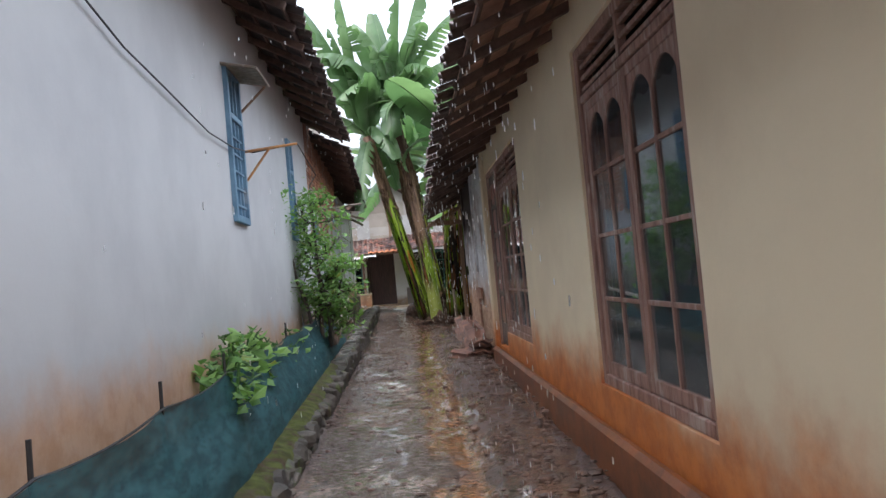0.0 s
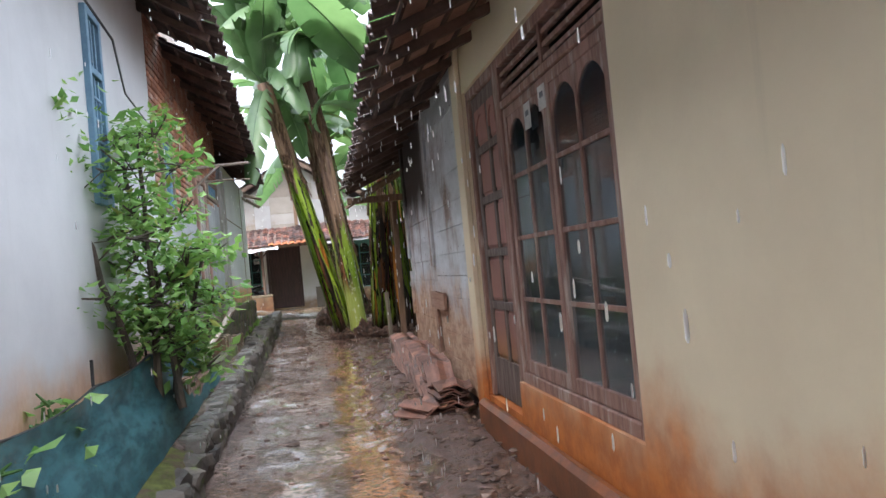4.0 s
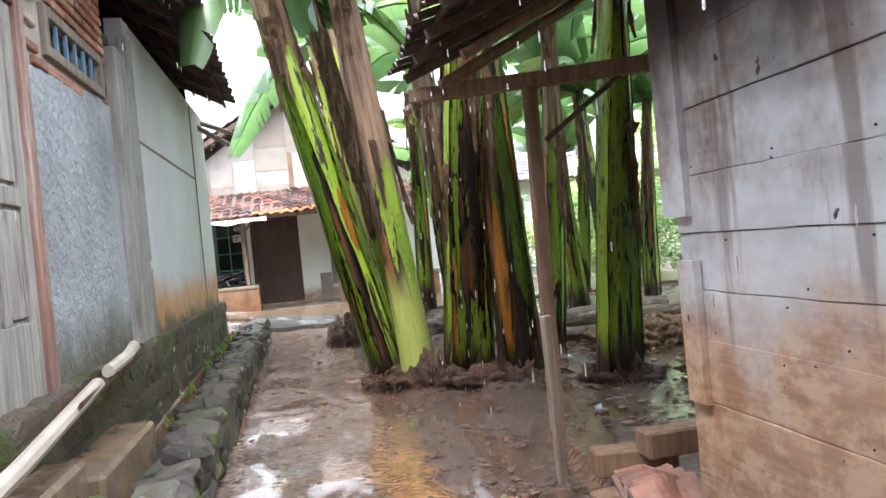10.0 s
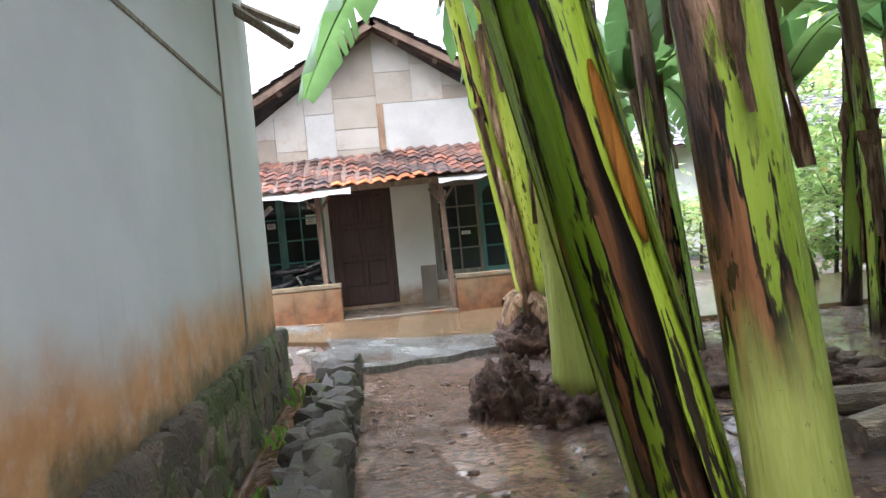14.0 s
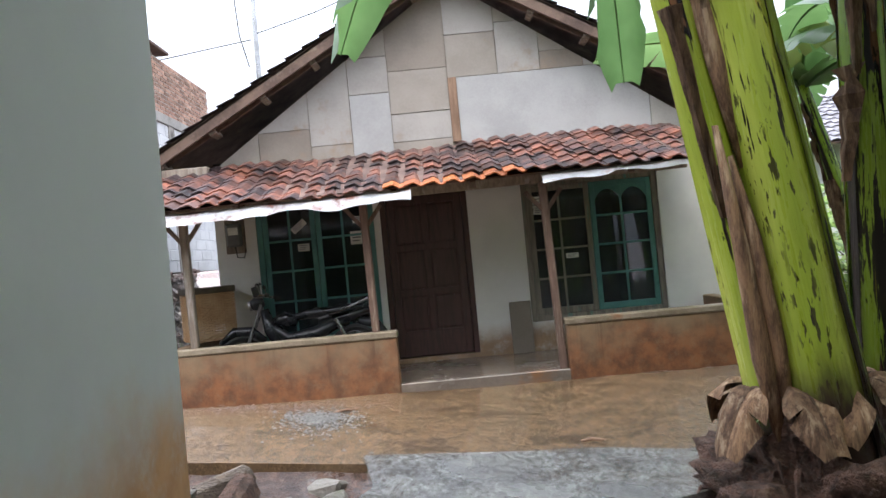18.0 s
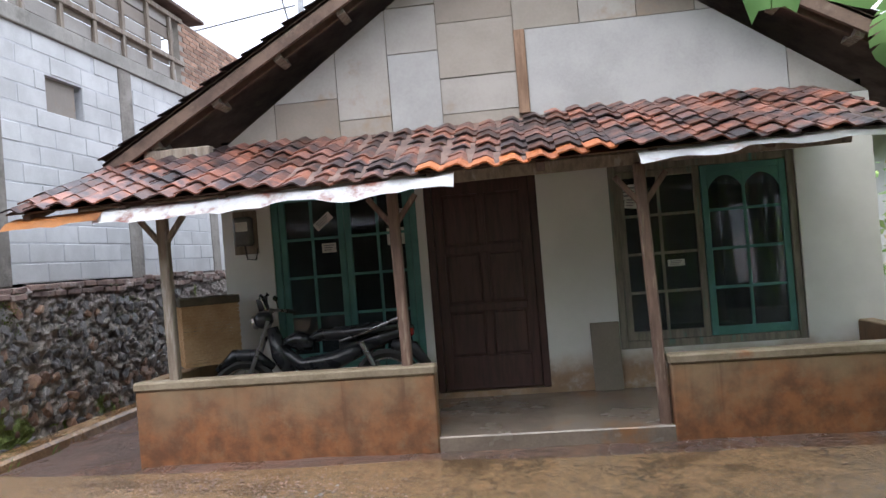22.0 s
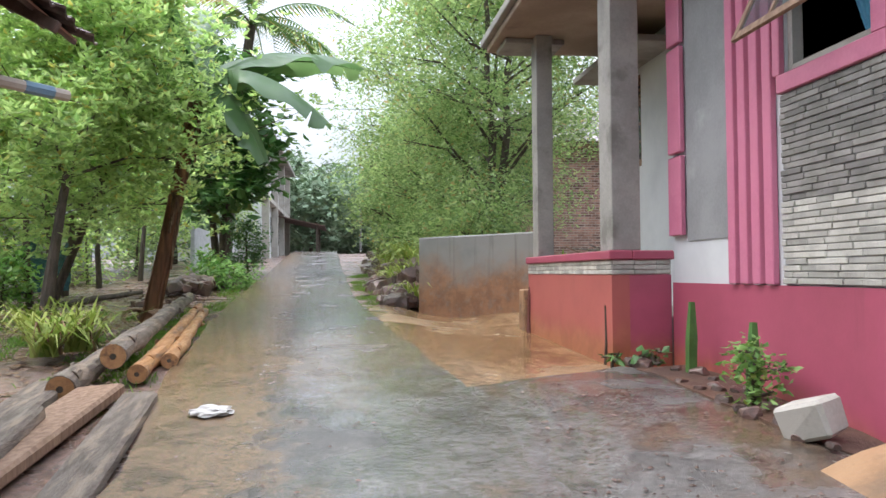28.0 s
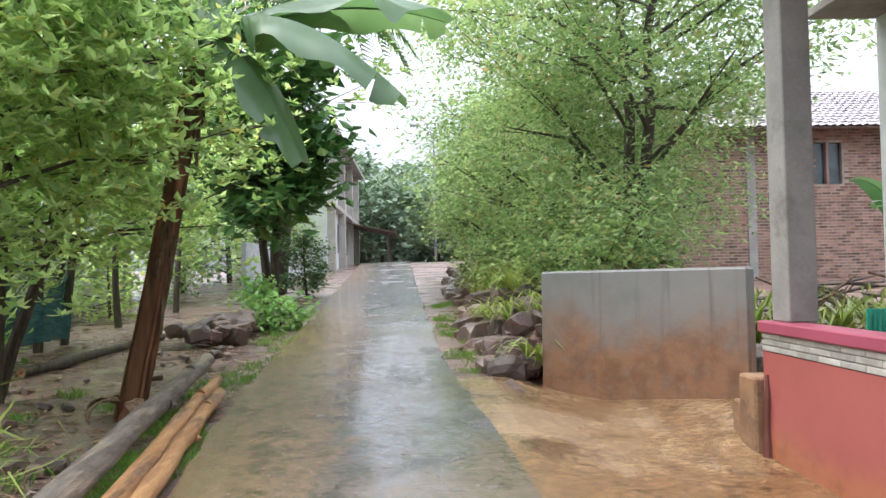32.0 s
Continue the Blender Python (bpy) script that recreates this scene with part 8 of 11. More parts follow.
def arc_leaf(root, base, tip, rise, W, seed, tears=7, n=20, material=None, hang=0.35):
    """A big torn leaf whose midrib arches from base to tip (both in the world)."""
    r = random.Random(seed)
    o = root.matrix_basis.translation
    p0, p2 = Vector(base) - o, Vector(tip) - o
    p1 = p0.lerp(p2, 0.45) + Vector((0, 0, rise))
    mid = [p0 * (1 - f) ** 2 + p1 * 2 * f * (1 - f) + p2 * f * f for f in [i / n for i in range(n + 1)]]
    bm = bmesh.new()
    for side in (1, -1):
        torn = set(r.sample(range(3, n - 1), min(tears, n - 4)))
        ph, lean = r.uniform(0, 6), hang * r.uniform(0.5, 1.3)
        last = None
        for i in range(n):
            row = []
            for j in (i, i + 1):
                d = (mid[min(j + 1, n)] - mid[max(j - 1, 0)]).normalized()
                ref = Vector((0, 0, 1)) if abs(d.z) < 0.97 else Vector((1, 0, 0))
                e = d.cross(ref).normalized() * side
                up = e.cross(d) * side
                f = j / n
                w = W * min(1.0, max(0.0, math.sin(math.pi * min(1.0, max(0.0, f * 0.9 + 0.04)))) ** 0.55) * (0.15 if j < 2 else 1.0)
                sag = lean + 0.12 * math.sin(ph + j * 0.9) + (0.35 if i in torn else 0.0)
                row.append((mid[j], mid[j] + e * w * 0.5 + up * w * 0.12 + d * w * 0.12, mid[j] + e * w * math.cos(sag) - up * w * (math.sin(sag) - 0.1) + d * w * 0.3))
            cut = i in torn or last is None
            a = [bm.verts.new(q) for q in row[0]] if cut else last
            if cut and last is not None:
                a[0] = last[0]
                a[2].co = Vector(row[0][2]).lerp(row[1][2], r.uniform(0.25, 0.6))
            b = [bm.verts.new(q) for q in row[1]]
            bm.faces.new((a[0], b[0], b[1], a[1])), bm.faces.new((a[1], b[1], b[2], a[2]))
            last = b
    tube(bm, [q - Vector((0, 0, 0.01)) for q in mid], [0.026 * (1 - 0.85 * i / n) for i in range(n + 1)], 5)
    return part("leaf", bm, material or banana_leaf, root, smooth=True)


br_ = random.Random(42)
LEAF_SETS = []
for k, (L, W, dr_, te) in enumerate(((2.4, 0.36, 1.5, 4), (2.1, 0.33, 2.1, 7), (2.6, 0.4, 1.1, 3), (1.9, 0.32, 2.6, 9), (2.1, 0.36, 0.7, 2))):
    ob_me = bpy.data.meshes.new("leaf")
    b_ = leaf_blade(L, W, dr_, br_, te)
    b_.to_mesh(ob_me)
    b_.free()
    ob_me.materials.append(banana_leaf)
    for p in ob_me.polygons:
        p.use_smooth = True
    LEAF_SETS.append(ob_me)


def bind(name, me, parent, m):
    o = new(name, me)
    o.parent, o.matrix_basis = parent, m
    return o


orange_sheath = surface("orange_dry_sheath", (0.78, 0.34, 0.045), (0.5, 0.18, 0.025), 2, 0.7, 30, 0.8, 0.015, stretch=(9, 9, 0.6), c3=(0.07, 0.04, 0.03), patch=0.6)


def stem_lie(me, d, side):
    """Stores where each point lies round and along the stem, so that streaks follow it."""
    at = me.attributes.new("along", "FLOAT_VECTOR", "POINT")
    u, h = d.normalized(), d.length
    e1 = u.cross(Vector((0, 1, 0))).normalized()
    e2 = u.cross(e1)
    for v, a in zip(me.vertices, at.data):
        f = v.co.dot(u) / h
        rel = v.co - d * f - side * math.sin(math.pi * max(0.0, min(1.0, f)))
        a.vector = (rel.dot(e1), rel.dot(e2), f * h)


def banana(base, top, r0, leaves, seed, label, dry=3, lift=35, group="banana plants", bend=0.1, size=1.0, r1=0.6, skin=None, flames=(), wraps=3):
    """A banana plant: sheathed stem from base to top, a crown of big torn leaves, dry hanging sheaths."""
    r = random.Random(seed)
    skin = skin or stem_mat
    base, top = Vector(base), Vector(top)
    root = thing("banana_plant", Matrix.Translation(base), label, "banana plant", group)
    d = top - base
    h = d.length
    side = Vector((r.uniform(-1, 1), r.uniform(-1, 1), 0)) * bend
    path = [d * f + side * math.sin(math.pi * f) for f in [i / 16 for i in range(17)]]
    bm = bmesh.new()
    rad = [r0 * (1.1 if i == 0 else 1.04 if i == 1 else 1.0) * (1 - (1 - r1) * i / 16) for i in range(17)]
    tube(bm, [path[0] - Vector((0, 0, 0.15))] + path, [rad[0]] + rad, 24)
    fold = r.uniform(0, 6.28)
    for v in bm.verts:
        f = max(0.0, min(1.0, v.co.dot(d) / (h * h)))
        rel = v.co - d * f - side * math.sin(math.pi * f)
        a = math.atan2(rel.y, rel.x) + 0.25 * math.sin(f * 5 + fold)
        lap = ((a + fold) * 3 / (2 * math.pi)) % 1.0
        v.co += rel * (0.1 * (lap - 0.5) * (1.0 if lap < 0.88 else (1.0 - lap) / 0.12) + 0.06 * noise.noise(Vector((math.cos(a) * 2, math.sin(a) * 2, f * 3 + seed))))
    stem_lie(part("stem", bm, skin, root, smooth=True).data, d, side)

    def strip(a0, w, f0, f1, lift_, lip, material, name, label_="", taper=True):
        bm = bmesh.new()
        rim = bm.verts.layers.float.new("rim")
        rows = []
        for i in range(12):
            f = f0 + (f1 - f0) * i / 11
            c = d * f + side * math.sin(math.pi * f)
            rr = r0 * (1 - (1 - r1) * f) * 1.04 + lift_
            ww = w * (math.sin(math.pi * (i + 0.3) / 11.7) ** 0.6 if taper else min(1.0, 0.06 + (11 - i) / 6) ** 0.7) * r.uniform(0.9, 1.08)
            rows.append([bm.verts.new(c + Vector((math.cos(a0 + ww * (j / 6 - 0.5)), math.sin(a0 + ww * (j / 6 - 0.5)), 0)) * (rr + (lip if j in (0, 6) else 0.0))) for j in range(7)])
        for a, b in zip(rows, rows[1:]):
            for j in range(6):
                bm.faces.new((a[j], a[j + 1], b[j + 1], b[j]))
        for row in rows:
            row[0][rim] = row[6][rim] = 1.0
        bmesh.ops.solidify(bm, geom=bm.faces[:], thickness=0.006)
        stem_lie(part(name, bm, material, root, label_, smooth=True).data, d, side)

    # overlapping sheaths wrap the stem in long strips
    for k in range(wraps):
        strip(k * 2.1 + r.uniform(-0.5, 0.5), r.uniform(1.2, 1.9), 0.0, r.uniform(0.6, 0.95), 0.003, 0.004, skin, "sheath", taper=False)
    for a0, w, f0, f1 in flames:
        strip(a0, w, f0, f1, 0.01, 0.004, orange_sheath, "dry_sheath", "orange dry sheath on the stem")
    for k in range(dry):
        a = r.uniform(0, 6.28)
        f = r.uniform(0.42, 0.98)
        c = d * f + side * math.sin(math.pi * f) + Vector((math.cos(a), math.sin(a), 0)) * r0 * 0.75
        ln = r.uniform(0.35, 1.1)
        bm = bmesh.new()
        w = r.uniform(0.04, 0.1)
        prev = None
        off = r.uniform(0.0, 0.06)
        for i in range(9):
            t = i / 8
            g = f - ln * t / h
            p = d * g + side * math.sin(math.pi * max(0.0, g)) + Vector((math.cos(a), math.sin(a), 0)) * (r0 * (1 - (1 - r1) * g) * 0.98 + off * t * t + 0.02 * r.random())
            tw = a + 1.57 + r.uniform(-0.45, 0.45)
            e = Vector((math.cos(tw), math.sin(tw), 0)) * w * (1 - 0.75 * t) * r.uniform(0.7, 1.2)
            cur = (bm.verts.new(p - e), bm.verts.new(p + Vector((math.cos(a), math.sin(a), 0)) * 0.025), bm.verts.new(p + e))
            if prev:
                bm.faces.new((prev[0], prev[1], cur[1], cur[0])), bm.faces.new((prev[1], prev[2], cur[2], cur[1]))
            prev = cur
        bmesh.ops.solidify(bm, geom=bm.faces[:], thickness=0.004)
        part("dry_sheath", bm, dry_leaf, root, "dry brown hanging sheath")
    a0 = r.uniform(0, 360)
    for k in range(leaves):
        me = LEAF_SETS[r.randrange(len(LEAF_SETS))]
        el = lift + r.uniform(-20, 25) if k < leaves - 1 else 78
        m = Matrix.Translation(d * (0.97 + 0.004 * k)) @ pose(0, 0, 0, 0, 0, a0 + k * 137.5 + r.uniform(-20, 20)) @ pose(0, 0, 0, r.uniform(-25, 25), -el, 0) @ Matrix.Scale(size * r.uniform(0.85, 1.1), 4)
        bind("leaf", me, root, m)
    return root


def roots(x, y, z, w, d, h, seed, label, skin=rot_root):
    root = thing("root_mass", pose(x, y, z), label, "roots")
    bm = bmesh.new()
    bmesh.ops.create_icosphere(bm, subdivisions=5, radius=1)
    for v in bm.verts:
        k = 1 + 0.45 * noise.noise(v.co * 2.2 + Vector((seed, 0, 0))) + 0.26 * noise.noise(v.co * 6) + 0.16 * noise.noise(v.co * 15)
        v.co = Vector((v.co.x * w * k, v.co.y * d * k, max(-0.4, v.co.z) * h * 0.8 * k))
    part("mound", bm, skin, root, smooth=True)
    r = random.Random(seed)
    bm = bmesh.new()
    for k in range(70):
        a = r.uniform(0, 6.28)
        u = r.uniform(0.4, 1.1)
        p = Vector((math.cos(a) * w * u, math.sin(a) * d * u, h * (1.12 - u) * r.uniform(0.7, 1.25) + 0.02))
        ln = r.uniform(0.05, 0.17)
        b = a + r.uniform(-1.0, 1.0)
        q = p + Vector((math.cos(b) * ln * 0.75, math.sin(b) * ln * 0.75, -ln * r.uniform(0.25, 0.9)))
        tube(bm, [p, (p + q) / 2 + Vector((0, 0, r.uniform(0.01, 0.05))), q], [0.011, 0.014, 0.005], 4, False)
    tagged(part("root_fringe", bm, skin, root), kind="stuff")
    return root


lead = banana((0.51, 18.39, 0.05), (-0.59, 18.04, 4.75), 0.18, 0, 1, "leaning banana plant, bright green stem streaked black", 9, 15, r1=0.72, bend=0.02, skin=stem_green, flames=((-1.2, 0.4, 0.28, 0.4),))
mate = banana((0.72, 18.14, 0.08), (0.1, 17.9, 5.2), 0.152, 0, 2, "banana plant with pale green base and shaggy dry sheaths", 20, 22, r1=0.7, bend=0.04, skin=stem_pale, wraps=0)
banana((1.15, 18.02, 0.08), (1.26, 16.95, 4.6), 0.225, 7, 3, "thick banana plant wrapped in dark brown sheaths", 8, 45, bend=0.02, size=1.15, r1=0.55, skin=stem_brown)
banana((1.55, 17.65, 0.08), (1.38, 17.4, 4.5), 0.195, 5, 4, "banana plant with an orange streaked stem", 5, 45, bend=0.02, r1=0.45, skin=stem_orange, flames=((-2.25, 0.6, 0.07, 0.36),))
banana((2.2, 17.08, 0.08), (2.44, 16.9, 4.3), 0.185, 6, 5, "upright green banana plant with dark sheaths behind the post", 6, 45, r1=0.5, bend=0.02, skin=stem_green)
banana((2.15, 18.6, 0.1), (2.4, 18.5, 3.8), 0.12, 5, 6, "younger banana plant with dry upper sheaths", 4, 45, skin=stem_grove)
banana((1.42, 19.6, 0.15), (1.2, 19.42, 4.1), 0.115, 4, 12, "slim banana plant with dry upper sheaths", 5, 45, bend=0.03, skin=stem_grove)
banana((1.72, 21.4, 0.15), (1.45, 21.4, 4.0), 0.1, 4, 13, "slim banana plant with dry upper sheaths", 5, 45, bend=0.03, skin=stem_grove)
hanging = banana((0.66, 20.76, 0.46), (0.48, 20.6, 4.2), 0.16, 5, 7, "banana plant with smooth green stem and dark sheaths", 10, 45, r1=0.55, bend=0.02, skin=stem_smooth, wraps=0)
banana((0.87, 19.98, 0.18), (0.05, 19.8, 4.4), 0.095, 6, 8, "thin leaning banana plant with dark peeling sheaths", 22, 40, r1=0.7, bend=0.02, skin=stem_brown)
mound_a = banana((0.87, 23.02, 0.42), (0.15, 22.85, 4.6), 0.118, 0, 9, "yellow-green banana plant rooted on a mound", 4, 25, bend=0.03, skin=stem_bright, wraps=1)
mound_b = banana((1.03, 22.87, 0.50), (0.42, 22.84, 5.0), 0.178, 3, 10, "tall leaning banana plant rooted on a mound", 2, 55, r1=0.55, bend=0.03, skin=stem_bright, wraps=1)
banana((1.68, 23.66, 0.3), (1.73, 23.45, 4.5), 0.14, 5, 11, "banana plant with dark dry sheaths", 14, 45, bend=0.02, skin=stem_brown)
CROWNS = ((lead, (-0.58, 18.05, 4.7), ((-1.85, 17.4, 7.7, 0.6, 0.3), (-1.3, 18.0, 7.4, 0.5, 0.3), (-0.95, 17.3, 2.9, 0.5, 0.3), (0.1, 17.0, 4.0, 0.9, 0.36), (-1.8, 18.6, 5.2, 0.7, 0.34), (-0.4, 16.6, 5.9, 0.5, 0.34), (0.05, 18.6, 3.5, 0.8, 0.33), (-0.6, 19.6, 4.2, 0.8, 0.34), (-2.2, 17.8, 6.5, 0.9, 0.36), (-1.0, 17.5, 8.2, 0.4, 0.34), (0.2, 17.2, 6.8, 0.8, 0.38))),
          (mate, (0.12, 17.8, 5.15), ((-1.6, 17.4, 6.6, 0.95, 0.4), (0.0, 17.1, 4.4, 1.3, 0.46), (-1.15, 17.2, 5.5, 1.0, 0.42), (0.45, 17.8, 8.1, 0.4, 0.36), (1.7, 17.5, 7.4, 0.6, 0.38), (1.5, 16.8, 4.5, 1.0, 0.42), (-0.2, 18.5, 7.9, 0.4, 0.36), (0.95, 16.9, 6.0, 0.9, 0.44), (1.9, 18.8, 5.5, 0.9, 0.4), (0.4, 19.9, 4.9, 0.9, 0.4), (0.35, 16.6, 5.3, 0.9, 0.42), (1.1, 17.6, 8.4, 0.4, 0.36), (-0.7, 17.2, 7.2, 0.7, 0.4), (0.9, 17.0, 7.1, 0.8, 0.4), (2.2, 17.4, 6.2, 0.9, 0.4), (-0.3, 18.6, 6.3, 0.8, 0.4))),
          (mound_a, (0.13, 22.72, 4.55), ((-1.42, 26.0, 3.4, 0.55, 0.36), (1.0, 25.9, 2.9, 0.55, 0.34), (-1.0, 23.4, 5.3, 0.6, 0.36), (0.3, 22.6, 5.4, 0.6, 0.36), (1.8, 25.6, 5.2, 0.6, 0.36), (-0.35, 25.4, 5.9, 0.5, 0.36))),
          (hanging, (0.48, 20.62, 4.15), ((-1.15, 21.0, 4.6, 0.7, 0.36), (-0.6, 22.9, 4.4, 0.7, 0.34))))
for root_, c_, tips_ in CROWNS:
    for k, (x, y, z, rise_, w_) in enumerate(tips_):
        arc_leaf(root_, c_, (x, y, z), rise_, w_, 31 * k + int(10 * x), 5 + k % 5, hang=0.6)
spear = thing("banana_sucker", pose(0.72, 19.8, 0.2), "young banana sucker with one upright green leaf", "banana plant")
part("stem", tubed([(0, 0, -0.1), (-0.02, 0.1, 0.9), (-0.08, 0.2, 1.55)], [0.05, 0.04, 0.02], 8), stem_grove, spear, smooth=True)
arc_leaf(spear, (0.7, 19.95, 1.5), (0.66, 20.35, 2.4), 0.1, 0.15, 3, 0)
grove = random.Random(77)
for k, (x, y) in enumerate(((3.25, 20.6), (3.6, 21.9), (2.6, 22.2), (4.6, 18.6), (4.4, 23.6), (5.6, 20.6), (6.2, 24.8), (3.4, 17.0), (7.4, 22.4), (5.3, 16.6), (2.9, 24.6), (3.3, 26.6), (4.8, 21.8), (5.2, 25.6), (3.55, 20.2), (6.6, 18.4), (7.2, 20.2))):
    hh = grove.uniform(3.2, 4.4) if k < 10 else grove.uniform(2.4, 3.4)
    banana((x, y, 0.15), (x + grove.uniform(-0.4, 0.3), y + grove.uniform(-0.2, 0.3), hh), grove.uniform(0.09, 0.125), 6 if k < 10 else 9, 100 + k, "banana plant in the grove beyond the alley", 4, 42, skin=(stem_grove, stem_grove, stem_brown)[k % 3])
for pts_, rad_, mat_ in ((((-0.1, -0.16, 0.1), (-0.17, -0.2, 0.55), (-0.23, -0.22, 1.05), (-0.3, -0.23, 1.6)), (0.025, 0.04, 0.036, 0.016), dry_leaf),
                         (((-0.04, -0.15, 0.1), (-0.1, -0.2, 0.6), (-0.17, -0.22, 1.1), (-0.22, -0.2, 1.45)), (0.03, 0.04, 0.036, 0.016), dry_leaf),
                         (((-0.15, -0.15, 1.4), (-0.24, -0.18, 1.9), (-0.32, -0.15, 2.4), (-0.36, -0.1, 2.9)), (0.025, 0.05, 0.05, 0.02), dry_leaf)):
    part("dry_sheath", wobble(tubed(pts_, rad_, 11), 0.022, 9), mat_, mound_a, "brown dry sheath hanging between the stems", smooth=True)
for k in range(9):
    a = k * 0.7
    arc_leaf(mound_a if k % 2 else mound_b, ((0.82 if k % 2 else 1.1) + 0.1 * math.cos(a), 22.97 + 0.1 * math.sin(a), 0.8), ((0.82 if k % 2 else 1.1) + 0.34 * math.cos(a), 22.97 + 0.38 * math.sin(a), 0.6 - 0.03 * (k % 3)), 0.2, 0.15, 500 + k, 1, 10, dry_leaf)
roots(0.6, 18.25, 0.06, 0.42, 0.38, 0.2, 3, "dark wet root mass under leaning banana stems")
roots(1.34, 17.85, 0.06, 0.46, 0.42, 0.24, 4, "dark wet root mass under thick banana stems")
for k, (x, y) in enumerate(((0.5, 18.37), (0.78, 18.06), (1.16, 17.96), (1.54, 17.6))):
    roots(x, y, 0.05, 0.25, 0.24, 0.36, 80 + k, "dark fibrous root collar round a banana stem")
roots(0.22, 20.95, 0.12, 0.28, 0.28, 0.46, 5, "rotting dark stump of a felled banana")
roots(0.98, 23.0, 0.18, 0.56, 0.5, 0.52, 6, "fibrous brown root mound under banana stems")
roots(0.66, 20.8, 0.12, 0.36, 0.34, 0.36, 12, "dark fibrous root mass under a smooth banana stem")
roots(2.22, 17.1, 0.1, 0.32, 0.3, 0.2, 8, "dark wet root mass at a banana stem")
roots(2.0, 21.0, 0.15, 0.9, 0.7, 0.3, 9, "heap of rotting banana trash")
for k, (a, b, rr) in enumerate((((1.6, 19.3, 0.3), (4.2, 20.2, 0.35), 0.09), ((1.9, 20.0, 0.28), (4.8, 19.3, 0.3), 0.08), ((2.4, 19.0, 0.25), (4.6, 18.0, 0.3), 0.07))):
    lg = thing("fallen_stem", pose(*a), "felled grey banana stem lying in the mud", "log", "felled stems")
    part("stem", tubed([(0, 0, 0), ((b[0] - a[0]) / 2, (b[1] - a[1]) / 2, (b[2] - a[2]) / 2 + 0.03), (b[0] - a[0], b[1] - a[1], b[2] - a[2])], [rr, rr * 1.05, rr * 0.8], 10), log_bark, lg)


def leaf_cloud(centres, radii, count, size, seed, aspect=0.45, droop=0.3, flat=0.5, rosette=1):
    """Many small folded leaves round the given centres, as one mesh."""
    g = np.random.RandomState(seed)
    c = np.asarray(centres)[g.randint(0, len(centres), count)]
    rr = np.asarray(radii)[g.randint(0, len(radii), count)] if len(radii) != len(centres) else None
    idx = g.randint(0, len(centres), count)
    c = np.asarray(centres)[idx]
    rr = np.asarray(radii)[idx]
    v = g.normal(size=(count, 3))
    v /= np.linalg.norm(v, axis=1)[:, None]
    p = c + v * (rr * (0.35 + 0.65 * g.rand(count) ** 0.5))[:, None] * np.array([1, 1, 0.8])
    if rosette > 1:
        p = np.repeat(p[::rosette], rosette, axis=0)[:count]
        droop = -0.35
    a = g.rand(count) * 2 * math.pi
    t = np.stack([np.cos(a), np.sin(a), -droop + g.normal(size=count) * 0.45], 1)
    t /= np.linalg.norm(t, axis=1)[:, None]
    s = np.cross(t, np.stack([g.normal(size=count) * flat, g.normal(size=count) * flat, np.ones(count)], 1))
    s /= np.linalg.norm(s, axis=1)[:, None]
    nrm = np.cross(s, t)
    L = size * (0.6 + 0.8 * g.rand(count))[:, None]
    w = L * aspect * 0.5
    q = np.stack([p, p + t * L * 0.45 + s * w - nrm * w * 0.3, p + t * L, p + t * L * 0.45 - s * w - nrm * w * 0.3], 1).reshape(-1, 3)
    me = bpy.data.meshes.new("crown")
    f = np.arange(count * 4).reshape(-1, 4)
    tri = np.concatenate([f[:, [0, 1, 2]], f[:, [0, 2, 3]]])
    me.from_pydata(q.tolist(), [], tri.tolist())
    return me


